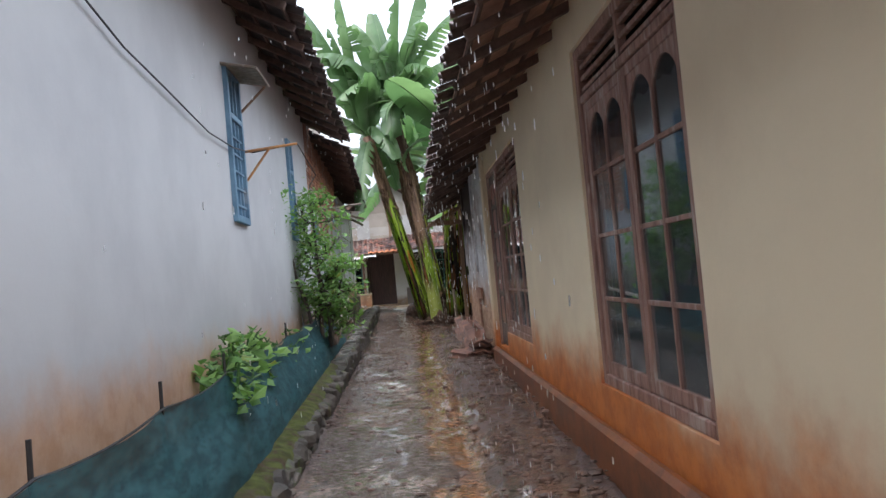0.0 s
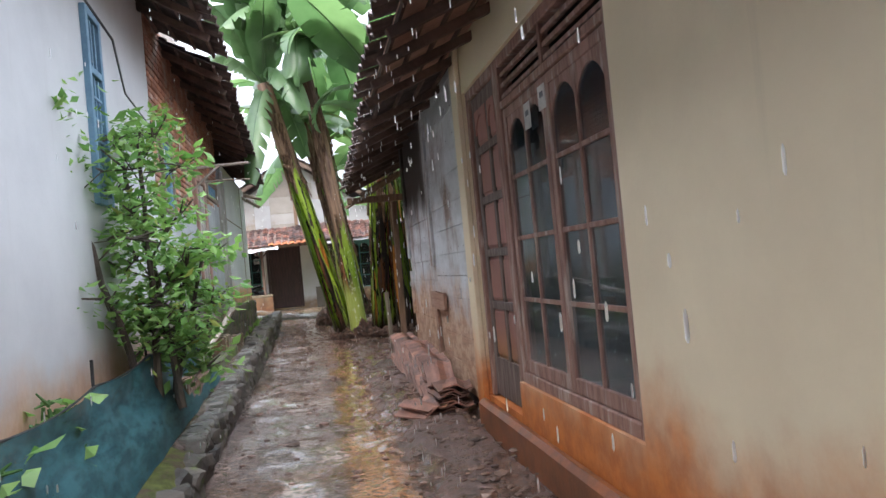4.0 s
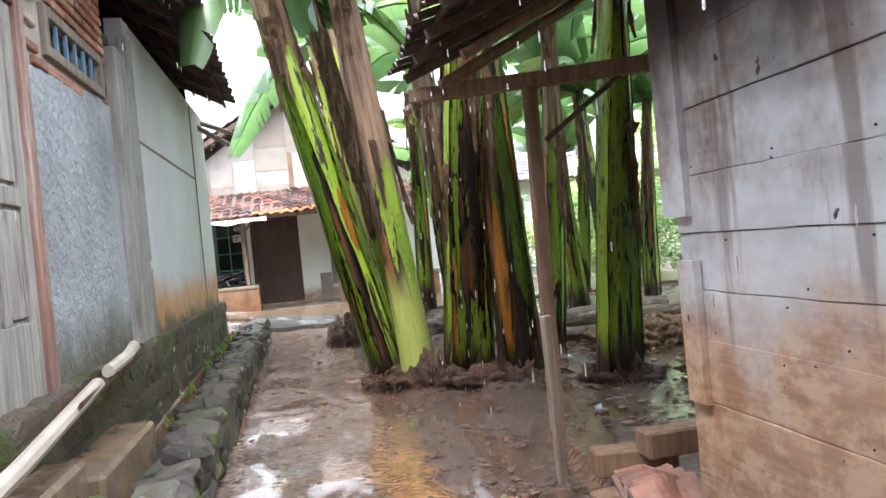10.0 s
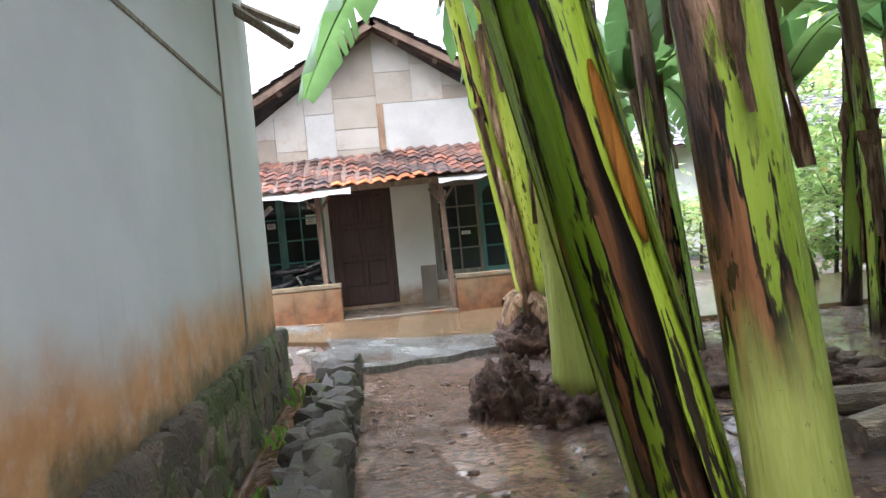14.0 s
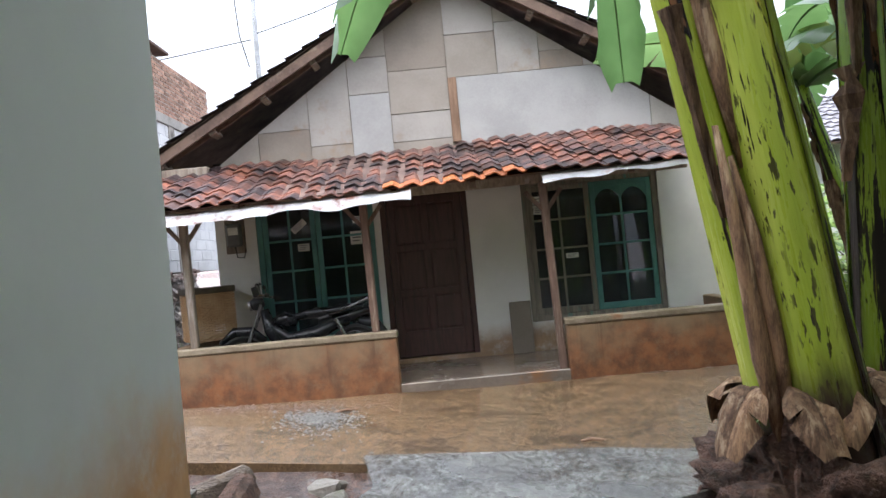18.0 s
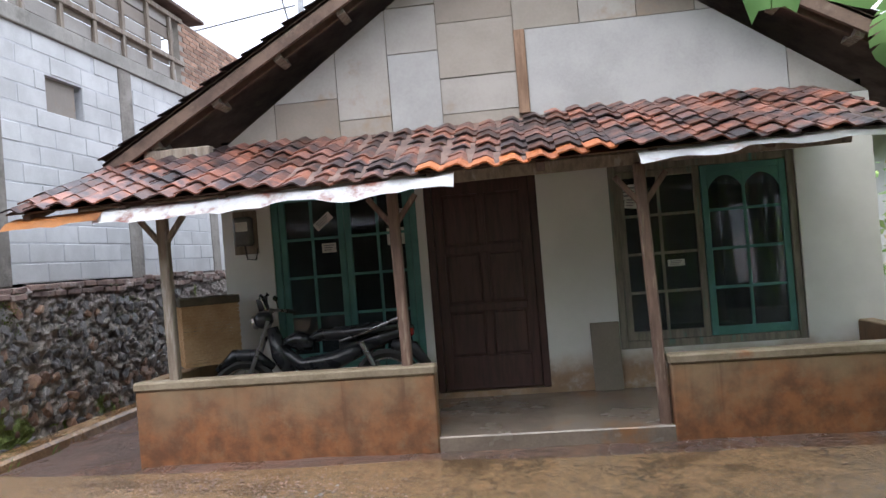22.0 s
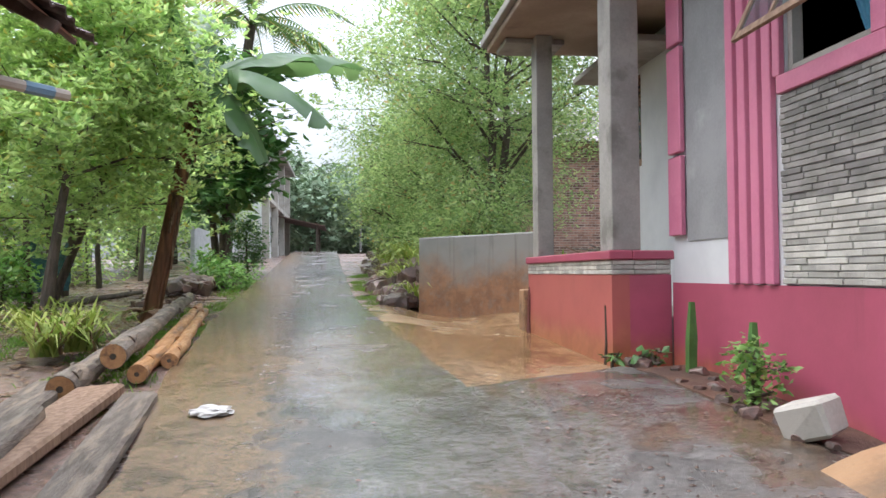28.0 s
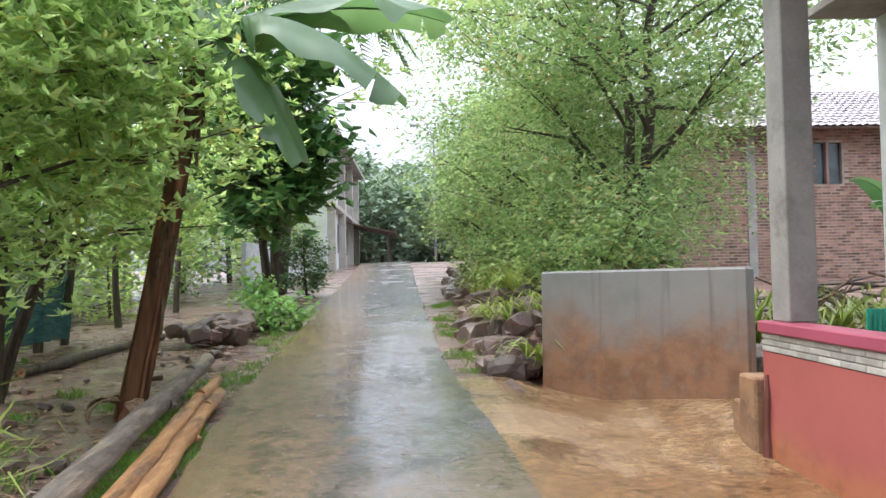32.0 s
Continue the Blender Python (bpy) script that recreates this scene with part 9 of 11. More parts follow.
def tree(name, base, height, spread_r, leaf_mat_, leaves, size, seed, label, category="tree", trunk_r=0.08, crown_from=0.35, tall=1.0, limbs=9, clump=0.45, bark_mat=None, aspect=0.45, lean=(0, 0), stems=1, group="", rosette=1):
    """A tapered trunk with limbs and twigs, and a crown of many small leaves in uneven clumps."""
    r = random.Random(seed)
    root = thing(name, Matrix.Translation(base), label, category, group)
    bm = bmesh.new()
    tips = []
    for s in range(stems):
        off = Vector((r.uniform(-0.15, 0.15), r.uniform(-0.15, 0.15), 0)) * (s > 0)
        ln = Vector((lean[0] + r.uniform(-0.1, 0.1) * (1 + s), lean[1] + r.uniform(-0.1, 0.1) * (1 + s), 1))
        pts = [off + Vector((ln.x * f * height * 0.8, ln.y * f * height * 0.8, f * height * 0.85)) + Vector((r.uniform(-1, 1), r.uniform(-1, 1), 0)) * 0.05 * f * height * 0.4 for f in [i / 7 for i in range(8)]]
        pts[0] = pts[0] - Vector((0, 0, 0.15))
        tube(bm, pts, [trunk_r * (1 - 0.85 * i / 7) + 0.008 for i in range(8)], 8)
        for k in range(limbs):
            f = crown_from + (1 - crown_from) * (k + 0.5) / limbs
            i = min(6, int(f * 7))
            p = pts[i].lerp(pts[i + 1], f * 7 - i)
            a = k * 2.4 + r.uniform(-0.5, 0.5)
            reach = spread_r * (1.05 - 0.55 * abs(f - 0.55) * 1.6) * r.uniform(0.65, 1.1)
            q = p + Vector((math.cos(a) * reach, math.sin(a) * reach, height * 0.12 * r.uniform(0.2, 1.4) * tall))
            mid = p.lerp(q, 0.5) + Vector((0, 0, 0.08 * height * r.uniform(-0.4, 0.6)))
            tube(bm, [p, mid, q], [trunk_r * 0.45 * (1 - f * 0.6), trunk_r * 0.3 * (1 - f * 0.5), 0.006], 6)
            tips += [q, mid.lerp(q, 0.5), mid]
            for z in range(3):
                e = q.lerp(mid, r.random()) + Vector((r.uniform(-1, 1), r.uniform(-1, 1), r.uniform(-0.3, 0.8))) * spread_r * 0.4
                tube(bm, [mid.lerp(q, r.random()), e], [0.01, 0.004], 4, False)
                tips.append(e)
        tips.append(pts[-1])
    part("trunk", bm, bark_mat or bark, root)
    rad = [clump * spread_r * r.uniform(0.5, 1.25) for _ in tips]
    me = leaf_cloud([tuple(t) for t in tips], rad, leaves, size, seed, aspect, rosette=rosette)
    me.materials.append(leaf_mat_)
    crown = new("crown", me)
    crown.parent = root
    return root


# citrus bush and leafy herbs in the netted bed
tree("bush", (-1.14, 9.9, 0.6), 2.0, 0.42, bush_leaf, 2300, 0.085, 12, "green citrus bush growing through the net fence", "bush", 0.02, 0.1, 1.2, 12, 0.5, aspect=0.5, stems=3)
tree("bush", (-1.1, 10.2, 0.45), 1.2, 0.32, bush_leaf, 1300, 0.085, 13, "leafy citrus shrub leaning over the kerb", "bush", 0.015, 0.1, 1.0, 9, 0.5, aspect=0.5, stems=2, lean=(0.1, 0))
for k, (x, y, h) in enumerate(((-1.29, 4.85, 0.42), (-1.28, 5.25, 0.55), (-1.3, 5.55, 0.6), (-1.3, 5.85, 0.5), (-1.28, 6.1, 0.36), (-1.3, 6.7, 0.45), (-1.29, 7.4, 0.3), (-1.28, 8.3, 0.4))):
    tree("leafy_plant", (x, y, 0.42), h, 0.17, bush_leaf, 40 if k < 5 else 30, 0.12, 50 + k, "broad-leaved green plant behind the net fence", "plant", 0.008, 0.25, 1.0, 7, 0.6, bark_mat=cactus_mat, aspect=0.8, stems=2, group="plants in the bed")

# net fence with stakes
net = thing("net_fence", pose(-1.06, 7.0, 0.3), "sagging dark green shade net tied to thin stakes", "fence")
bm = bmesh.new()
rows = []
for i in range(121):
    y = 1.0 + i * 0.095
    sag = abs(math.sin((y - 2.4) * math.pi / 1.25)) ** 0.8
    top = 0.68 + kerb_top(y) * 0.75 - 0.035 * sag - (0.3 if y > 12.1 else 0)
    bot = kerb_top(y) + 0.05
    rows.append([bm.verts.new((0.02 - 0.16 * j / 7 + 0.025 * noise.noise(Vector((y * 2.2, j * 0.5, 2))) + 0.03 * math.sin(j * 1.0) * sag + 0.012 * noise.noise(Vector((y * 9 + j * 1.5, j * 1.3, 6))), y - 7.0, bot + (top - bot) * j / 7 - 0.3)) for j in range(8)])
for a, b in zip(rows, rows[1:]):
    for j in range(7):
        bm.faces.new((a[j], a[j + 1], b[j + 1], b[j]))
part("net", bm, net_mat, net, smooth=True)
bm = bmesh.new()
tube(bm, [(-0.135, -6 + 0.1 * i, 0.38 + 0.75 * kerb_top(1 + 0.1 * i) - 0.035 * abs(math.sin((1.0 + 0.1 * i - 2.4) * math.pi / 1.25)) ** 0.8) for i in range(112)], 0.006, 5)
part("edge_cord", bm, wire_mat, net)
for k in range(9):
    y = 2.4 + 1.25 * k
    s = part("stake", tubed([(-0.15, y - 7.0, kerb_top(y) - 0.3), (-0.145, y - 7.0, kerb_top(y) * 0.8 + 0.5)], 0.009, 6), wire_mat, net, "thin dark stake")


# ---- garden and woods uphill ----
tree("tree", (-18.6, 18.8, 1.7), 4.6, 2.1, yellow_leaf, 28000, 0.105, 201, "bright green leafy garden tree beside the road", "tree", 0.065, 0.3, 1.0, 15, 0.4, aspect=0.42, rosette=7)
tree("tree", (-15.3, 20.0, 1.5), 4.7, 2.15, yellow_leaf, 30000, 0.105, 202, "bright green leafy tree with a dark forked trunk", "tree", 0.065, 0.3, 1.0, 17, 0.36, aspect=0.42, rosette=7, stems=2, lean=(0.22, 0.22))
tree("tree", (-13.2, 20.7, 1.45), 4.5, 1.5, yellow_leaf, 26000, 0.1, 220, "bright green leafy tree in the garden", "tree", 0.07, 0.42, 1.0, 13, 0.4, aspect=0.42, rosette=7, lean=(0.02, 0.2))
tree("tree", (-24.6, 20.9, 2.0), 5.6, 1.6, dark_leaf, 4600, 0.32, 204, "dark broad-leaved tree at the road's edge", "tree", 0.11, 0.3, 1.2, 12, 0.45, aspect=0.6, lean=(0.1, 0.0), stems=2)
tree("tree", (-17.9, 27.0, 1.6), 8.8, 2.5, tree_leaf, 56000, 0.095, 205, "tall airy tree with small green leaves", "tree", 0.1, 0.15, 1.2, 19, 0.36, aspect=0.42, stems=2)
tree("tree", (-21.5, 26.9, 1.8), 8.0, 2.4, tree_leaf, 42000, 0.105, 206, "airy green tree on the bank", "tree", 0.09, 0.12, 1.2, 15, 0.38, aspect=0.42, stems=2)
tree("tree", (-25.0, 26.2, 2.0), 5.4, 1.9, tree_leaf, 24000, 0.115, 207, "small-leaved tree on the bank", "tree", 0.08, 0.1, 1.2, 12, 0.42, aspect=0.42, stems=2)
tree("tree", (-31.0, 26.4, 2.5), 5.0, 2.1, tree_leaf, 13000, 0.14, 208, "small-leaved tree farther up the bank", "tree", 0.08, 0.1, 1.2, 10, 0.42, aspect=0.42, stems=2)
tree("bush", (-26.0, 21.5, 2.05), 1.7, 0.6, dark_leaf, 2600, 0.1, 209, "dense dark green bush at the road's edge", "bush", 0.03, 0.1, 1.0, 9, 0.6)
tree("bush", (-20.2, 21.9, 1.75), 0.6, 0.5, bush_leaf, 700, 0.12, 210, "low green bush at the verge", "bush", 0.015, 0.1, 1.0, 6, 0.6)
tree("bush", (-23.0, 20.9, 1.85), 0.8, 0.5, bush_leaf, 700, 0.14, 211, "low green bush at the verge", "bush", 0.015, 0.1, 1.0, 6, 0.6)
tree("bush", (-17.0, 26.7, 1.7), 1.6, 0.9, tree_leaf, 4500, 0.1, 213, "leafy green shrub on the bank", "bush", 0.03, 0.1, 1.0, 9, 0.5)
tree("bush", (-20.0, 26.5, 1.8), 2.0, 1.0, tree_leaf, 5000, 0.11, 214, "leafy green shrub on the bank", "bush", 0.03, 0.1, 1.0, 9, 0.5)
tree("bush", (-23.0, 26.2, 1.9), 1.8, 1.0, tree_leaf, 4000, 0.12, 215, "leafy green shrub on the bank", "bush", 0.03, 0.1, 1.0, 9, 0.5)
for k, (x, y, h) in enumerate(((-13.6, 17.2, 1.5), (-15.9, 16.9, 1.9), (-18.2, 17.3, 1.4), (-20.6, 17.4, 1.7), (-22.6, 18.2, 1.5), (-25.2, 18.6, 1.8), (-11.8, 18.4, 1.2))):
    tree("bush", (x, y, road_height(x, 22) - 0.1), h, 0.95, (yellow_leaf, tree_leaf)[k % 2], 1500, 0.12, 240 + k, "shaded green undergrowth at the back of the garden", "bush", 0.03, 0.08, 1.0, 9, 0.5, aspect=0.5, group="undergrowth in the garden")
lr_tilt = (4, -5, 3, 6, -3)
dead_brown = surface("dead_stem_brown", (0.26, 0.11, 0.05), (0.12, 0.06, 0.03), 2, 0.7, 20, 0.6, 0.015, stretch=(7, 7, 0.7), c3=(0.4, 0.2, 0.08), patch=0.6)
DRY = LEAF_SETS[3].copy()
DRY.materials.clear()
DRY.materials.append(dry_leaf)
roadside = banana((-14.5, 21.6, 1.5), (-14.55, 22.2, 4.7), 0.115, 0, 301, "banana plant with dead brown stem and long leaves over the road", 5, 30, bend=0.03, r1=0.7, skin=dead_brown)
for k, (x, y, z, rise_, w_) in enumerate(((-15.7, 24.5, 5.35, 0.5, 0.45), (-14.0, 24.0, 4.16, 0.65, 0.42), (-14.25, 23.16, 3.67, 0.6, 0.42), (-16.4, 23.7, 5.6, 0.5, 0.45), (-13.2, 21.4, 6.6, 0.4, 0.26), (-15.6, 20.6, 5.2, 0.7, 0.3), (-16.2, 22.0, 6.4, 0.4, 0.28))):
    arc_leaf(roadside, (-14.5, 22.25, 4.75), (x, y, z), rise_, w_, 60 + k, 1 + k % 3, hang=0.5)
for k, a in enumerate((20, 130, 200, 300, 250)):
    o = bind("dry_leaf", DRY, roadside, pose(0, 0, 0.1, 0, 0, a) @ pose(0, 0, 0, 20, -40, 0) @ Matrix.Scale(0.26, 4))
# garden posts, a draped net, a low log and the neighbours' sheds behind
for k, (x, y, h) in enumerate(((-17.4, 18.95, 1.5), (-19.3, 18.85, 1.6), (-21.2, 18.9, 1.4), (-14.6, 18.8, 1.4), (-23.4, 19.2, 1.5))):
    t = thing("fence_post", pose(x, y, road_height(x, 22) + 0.0, lr_tilt[k], 0, 0), "rough dark wooden post in the garden", "post", "garden posts")
    part("post", wobble(tubed([(0, 0, -0.2), (0.02, 0, h * 0.5), (0, 0.02, h)], [0.07, 0.06, 0.05], 8), 0.015, 5, k), bark, t)
t = thing("draped_net", pose(-18.3, 18.9, road_height(-18.3, 22)), "faded green net draped between garden posts", "net")
bm = bmesh.new()
rows = [[bm.verts.new((-0.95 + 1.9 * i / 18, 0.08 * math.sin(i * 1.3 + j), 0.12 + (0.95 - 0.35 * math.sin(math.pi * i / 18)) * j / 6)) for j in range(7)] for i in range(19)]
for a, b in zip(rows, rows[1:]):
    for j in range(6):
        bm.faces.new((a[j], a[j + 1], b[j + 1], b[j]))
part("net", bm, net_mat, t, smooth=True)
tree("bush", (-16.9, 18.7, 1.6), 0.9, 0.55, bush_leaf, 900, 0.11, 221, "bright green broad-leaved bush in the garden", "bush", 0.02, 0.1, 1.0, 7, 0.6, aspect=0.6)
banana((-15.6, 29.4, 1.6), (-15.5, 29.3, 2.9), 0.07, 4, 320, "small banana plant behind the garden wall", 2, 60, size=0.5, skin=stem_green)


def log(name, p, q, r0, material, label, bare=None):
    p, q = Vector(p), Vector(q)
    t = thing(name, Matrix.Translation(p), label, "log", "felled logs by the road")
    bm = bmesh.new()
    n = 12
    tube(bm, [(q - p) * (i / n) + Vector((0, 0.03 * noise.noise(Vector((i * 0.5, r0 * 30, 7))), 0.025 * noise.noise(Vector((i * 0.7, r0 * 50, 0))))) for i in range(n + 1)], [r0 * (1 - 0.25 * i / n) * (1 + 0.3 * noise.noise(Vector((i * 0.8, r0 * 90, 4)))) for i in range(n + 1)], 14)
    for k in range(5):
        u = 0.08 + 0.19 * k
        a = 0.9 + 1.7 * k
        c = (q - p) * u + Vector((0, math.cos(a), math.sin(a))) * r0 * 0.75
        tube(bm, [c, c + Vector((-0.05, math.cos(a) * r0 * 0.4, math.sin(a) * r0 * 0.4))], [r0 * 0.45, r0 * 0.22], 7)
    wobble(bm, r0 * 0.1, 9)
    part("trunk", bm, material, t, smooth=False)
    d = (q - p).normalized()
    part("cut_end", tubed([-d * 0.004, -d * 0.0005], [r0 * 0.92, r0 * 0.95], 14), log_bare, t, "orange sawn end")
    part("heart", tubed([-d * 0.006, -d * 0.004], [r0 * 0.25, r0 * 0.25], 10), bark, t)


log("log", (-9.87, 22.47, 1.53), (-16.4, 21.74, 1.78), 0.1, log_bark, "grey barked log lying along the verge")
log("log", (-9.96, 22.62, 1.38), (-15.6, 22.06, 1.66), 0.078, log_bare, "peeled orange log lying along the verge")
log("log", (-10.5, 22.74, 1.42), (-15.0, 22.24, 1.62), 0.07, log_bare, "peeled orange log beside the road")
log("log", (-16.6, 19.6, 1.66), (-19.6, 20.2, 1.8), 0.06, bark, "thin dark log lying across the garden soil")
log("log", (-9.39, 22.26, 1.36), (-11.6, 22.12, 1.5), 0.1, log_bark, "short reddish log under the barked one")
for k, (x, y, rz, w_) in enumerate(((-9.75, 22.1, 2, 0.15), (-9.45, 22.52, -3, 0.17), (-9.2, 22.86, 3, 0.12), (-9.0, 21.75, 6, 0.16), (-8.7, 22.3, 4, 0.13))):
    t = thing("timber_slab", pose(x, y, road_height(x, 22.5) + 0.03 + 0.05 * (k == 4), 4, 6.3, rz), "rough wet slab of timber lying at the road's edge", "timber", "timber slabs at the road")
    part("slab", wobble(boxed(0, 1.9, -w_, w_, 0, 0.09, 0.02), 0.035, 2, k), raw_wood if k % 2 else log_bark, t)


def strap_plant(x, y, z, h, n, seed, label, material=lily_leaf, w=0.022):
    r = random.Random(seed)
    t = thing("lily_plant", pose(x, y, z), label, "plant", "striped lilies")
    bm = bmesh.new()
    for k in range(n):
        a, ln = r.uniform(0, 6.28), h * r.uniform(0.6, 1.15)
        e = Vector((-math.sin(a), math.cos(a), 0))
        b0 = Vector((r.uniform(-1, 1), r.uniform(-1, 1), 0)) * 0.1
        prev = None
        for i in range(6):
            f = i / 5
            p = b0 + Vector((math.cos(a), math.sin(a), 0)) * ln * 0.75 * f ** 1.5 + Vector((0, 0, ln * (f - 0.55 * f * f * r.uniform(0.8, 1.65))))
            ww = w * (1 - f) ** 0.6
            cur = (bm.verts.new(p - e * ww), bm.verts.new(p + e * ww))
            if prev:
                bm.faces.new((prev[0], prev[1], cur[1], cur[0]))
            prev = cur
    part("leaves", bm, material, t)
    return t


def bank_height(x, y):
    """Earth bank along the road, lumpy, rising from the road's edge."""
    f = max(0.0, min(1.0, (y - 24.9 - 0.25 * noise.noise(Vector((x * 0.8, 2, 0)))) / 0.8))
    e = max(0.0, min(1.0, (-15.3 - x) / 0.5))
    return road_height(x, 24.5) - 0.04 + e * (0.5 * f * f * (3 - 2 * f) + 0.12 * f * noise.noise(Vector((x * 2.3, y * 2.3, 4))) + 0.05 * noise.noise(Vector((x * 6, y * 6, 1))))


bankb = bmesh.new()
bank_rows = [[bankb.verts.new((-15.65 - 0.16 * i, 24.78 + 0.13 * j, bank_height(-15.65 - 0.16 * i, 24.78 + 0.13 * j))) for j in range(24)] for i in range(90)]
for a, b in zip(bank_rows, bank_rows[1:]):
    for j in range(23):
        bankb.faces.new((a[j], a[j + 1], b[j + 1], b[j]))
red_earth = surface("wet_red_earth", (0.21, 0.1, 0.07), (0.11, 0.056, 0.042), 3, 0.55, 30, 1.0, 0.03, c3=(0.09, 0.11, 0.035), patch=0.6)
structure(part("ground_bank", bankb, red_earth), "lumpy wet red earth bank beside the road", "bank")
lr = random.Random(8)
for k in range(26):
    f = k / 25
    x = -15.3 - f * 9.5
    y = 25.35 + lr.uniform(-0.25, 0.35)
    strap_plant(x - 0.3, y + 0.1, bank_height(x - 0.3, y + 0.1) - 0.02 + 0 * lr.random(), lr.uniform(0.6, 1.15), 26, 400 + k, "yellow-green striped lily on the bank")
for k, (x, y) in enumerate(((-11.2, 21.5), (-11.7, 21.3), (-13.2, 20.6), (-12.4, 21.4), (-11.5, 21.7))):
    strap_plant(x, y, road_height(x, 22.5) + 0.05, 0.82, 46, 430 + k, "yellow-green striped lily in the garden")
for k, (x, y) in enumerate(((-15.0, 28.2), (-15.6, 27.6), (-15.3, 28.8), (-14.6, 28.6), (-16.2, 28.2))):
    strap_plant(x, y, 1.9, 1.1, 40, 440 + k, "yellow-green striped lily behind the garden wall")
rk = [stone_mesh(s + 50, 1, 1, 1) for s in range(3)]
rk_me = []
for b_ in rk:
    me = bpy.data.meshes.new("rock")
    b_.to_mesh(me)
    b_.free()
    me.materials.append(bank_rock)
    rk_me.append(me)


def rock(x, y, z, s, label, group, material=None):
    t = new("rock", rk_me[lr.randrange(3)])
    t.matrix_basis = pose(x, y, z, lr.uniform(-20, 20), lr.uniform(-20, 20), lr.uniform(0, 360)) @ Matrix.Diagonal((s * lr.uniform(0.8, 1.3), s * lr.uniform(0.7, 1.1), s * lr.uniform(0.5, 0.8), 1))
    return tagged(t, label, "rock", group)


for k in range(130):
    x = -15.6 - lr.random() ** 1.3 * 13
    y = 24.9 + lr.random() ** 1.4 * 0.75
    rock(x, y, bank_height(x, y) + 0.05, lr.uniform(0.12, 0.4) if k % 4 else lr.uniform(0.36, 0.55), "dark wet rock in the road's bank", "rocks on the bank")
for k in range(58):
    rock(-18.5 - lr.random() * 3.5, 21.2 + lr.uniform(-0.5, 0.5), road_height(-20, 22.5) + lr.uniform(0.0, 0.15), lr.uniform(0.14, 0.42), "grey field stone piled in the garden", "stones in the garden")
for k in range(24):
    sx, sy = -7.3 - lr.random() * 2.6, 26.74 + lr.uniform(-0.2, 0.22)
    rock(sx, sy, verge_height(sx, sy) + lr.uniform(0.0, 0.04), lr.uniform(0.05, 0.14), "small broken stone by the dado", "stones by the pink house")

for k in range(46):
    x, y = -9.5 - lr.random() * 9.0, 19.6 + lr.random() * 2.2
    rock(x, y, road_height(x, y) + 0.03, lr.uniform(0.06, 0.17), "small muddy stone lying on the garden soil", "small stones in the garden")

for k, (x, y) in enumerate(((-11.4, 21.45), (-12.2, 21.3), (-11.6, 21.75))):
    strap_plant(x, y, road_height(x, 22.5) + 0.03, 0.7, 30, 450 + k, "withered brown lily blades lying among the green ones", dry_leaf, 0.018)
lt = np.random.RandomState(12)
lv, lf = [], []
for k in range(2600):
    x, y = -9.2 - 12.5 * lt.rand(), 19.0 + 3.4 * lt.rand()
    if y > 22.75 + 0.07 * (x + 10):
        continue
    z, a, w_ = ground_height(x, y) + 0.012 + 0.02 * lt.rand(), 6.28 * lt.rand(), 0.02 + 0.035 * lt.rand()
    c, d_ = Vector((x, y, z)), Vector((math.cos(a), math.sin(a), 0.3 * lt.rand()))
    e_ = Vector((-math.sin(a), math.cos(a), 0.4 * lt.rand() - 0.2)) * 0.4
    i = len(lv)
    lv += [tuple(c - d_ * w_), tuple(c + e_ * w_), tuple(c + d_ * w_), tuple(c - e_ * w_ + Vector((0, 0, 0.006)))]
    lf += [(i, i + 1, i + 2), (i, i + 2, i + 3)]
me = bpy.data.meshes.new("leaf_litter")
me.from_pydata(lv, [], lf)
me.materials.append(surface("fallen_leaf_litter", (0.26, 0.15, 0.085), (0.12, 0.07, 0.045), 9, 0.7, 60, 0.3, vary=0.5, island=True))
tagged(new("leaf_litter", me), "fallen brown leaves scattered on the garden soil", "leaf litter", kind="stuff")

# cut branches heaped behind the porch, with a green pipe end
bp = thing("branch_heap", pose(-16.0, 29.1, 1.75), "heap of cut grey branches behind the porch", "branches")
hg = random.Random(31)
for k in range(46):
    a = hg.uniform(-0.5, 0.9)
    c = Vector((hg.uniform(-0.3, 0.3), hg.uniform(-0.8, 0.8), hg.uniform(0.1, 0.75)))
    d = Vector((hg.uniform(-0.2, 0.2), math.cos(a), math.sin(a))) * hg.uniform(0.3, 0.6)
    part("branch", tubed([c - d, c + Vector((0, 0, 0.03)), c + d], [0.016, 0.02, 0.008], 5), log_bark if k % 3 else raw_wood, bp)
pipe_green = surface("green_plastic_pipe", (0.03, 0.42, 0.3), (0.025, 0.36, 0.26), 5, 0.4)
gp = thing("plastic_pipe", pose(-13.4, 27.5, 1.75), "bundle of short green plastic pipe ends", "pipe")
for k in range(4):
    part("pipe", tubed([(0, 0.04 * k, 0), (0, 0.04 * k, 0.62)], 0.016, 8), pipe_green, gp)

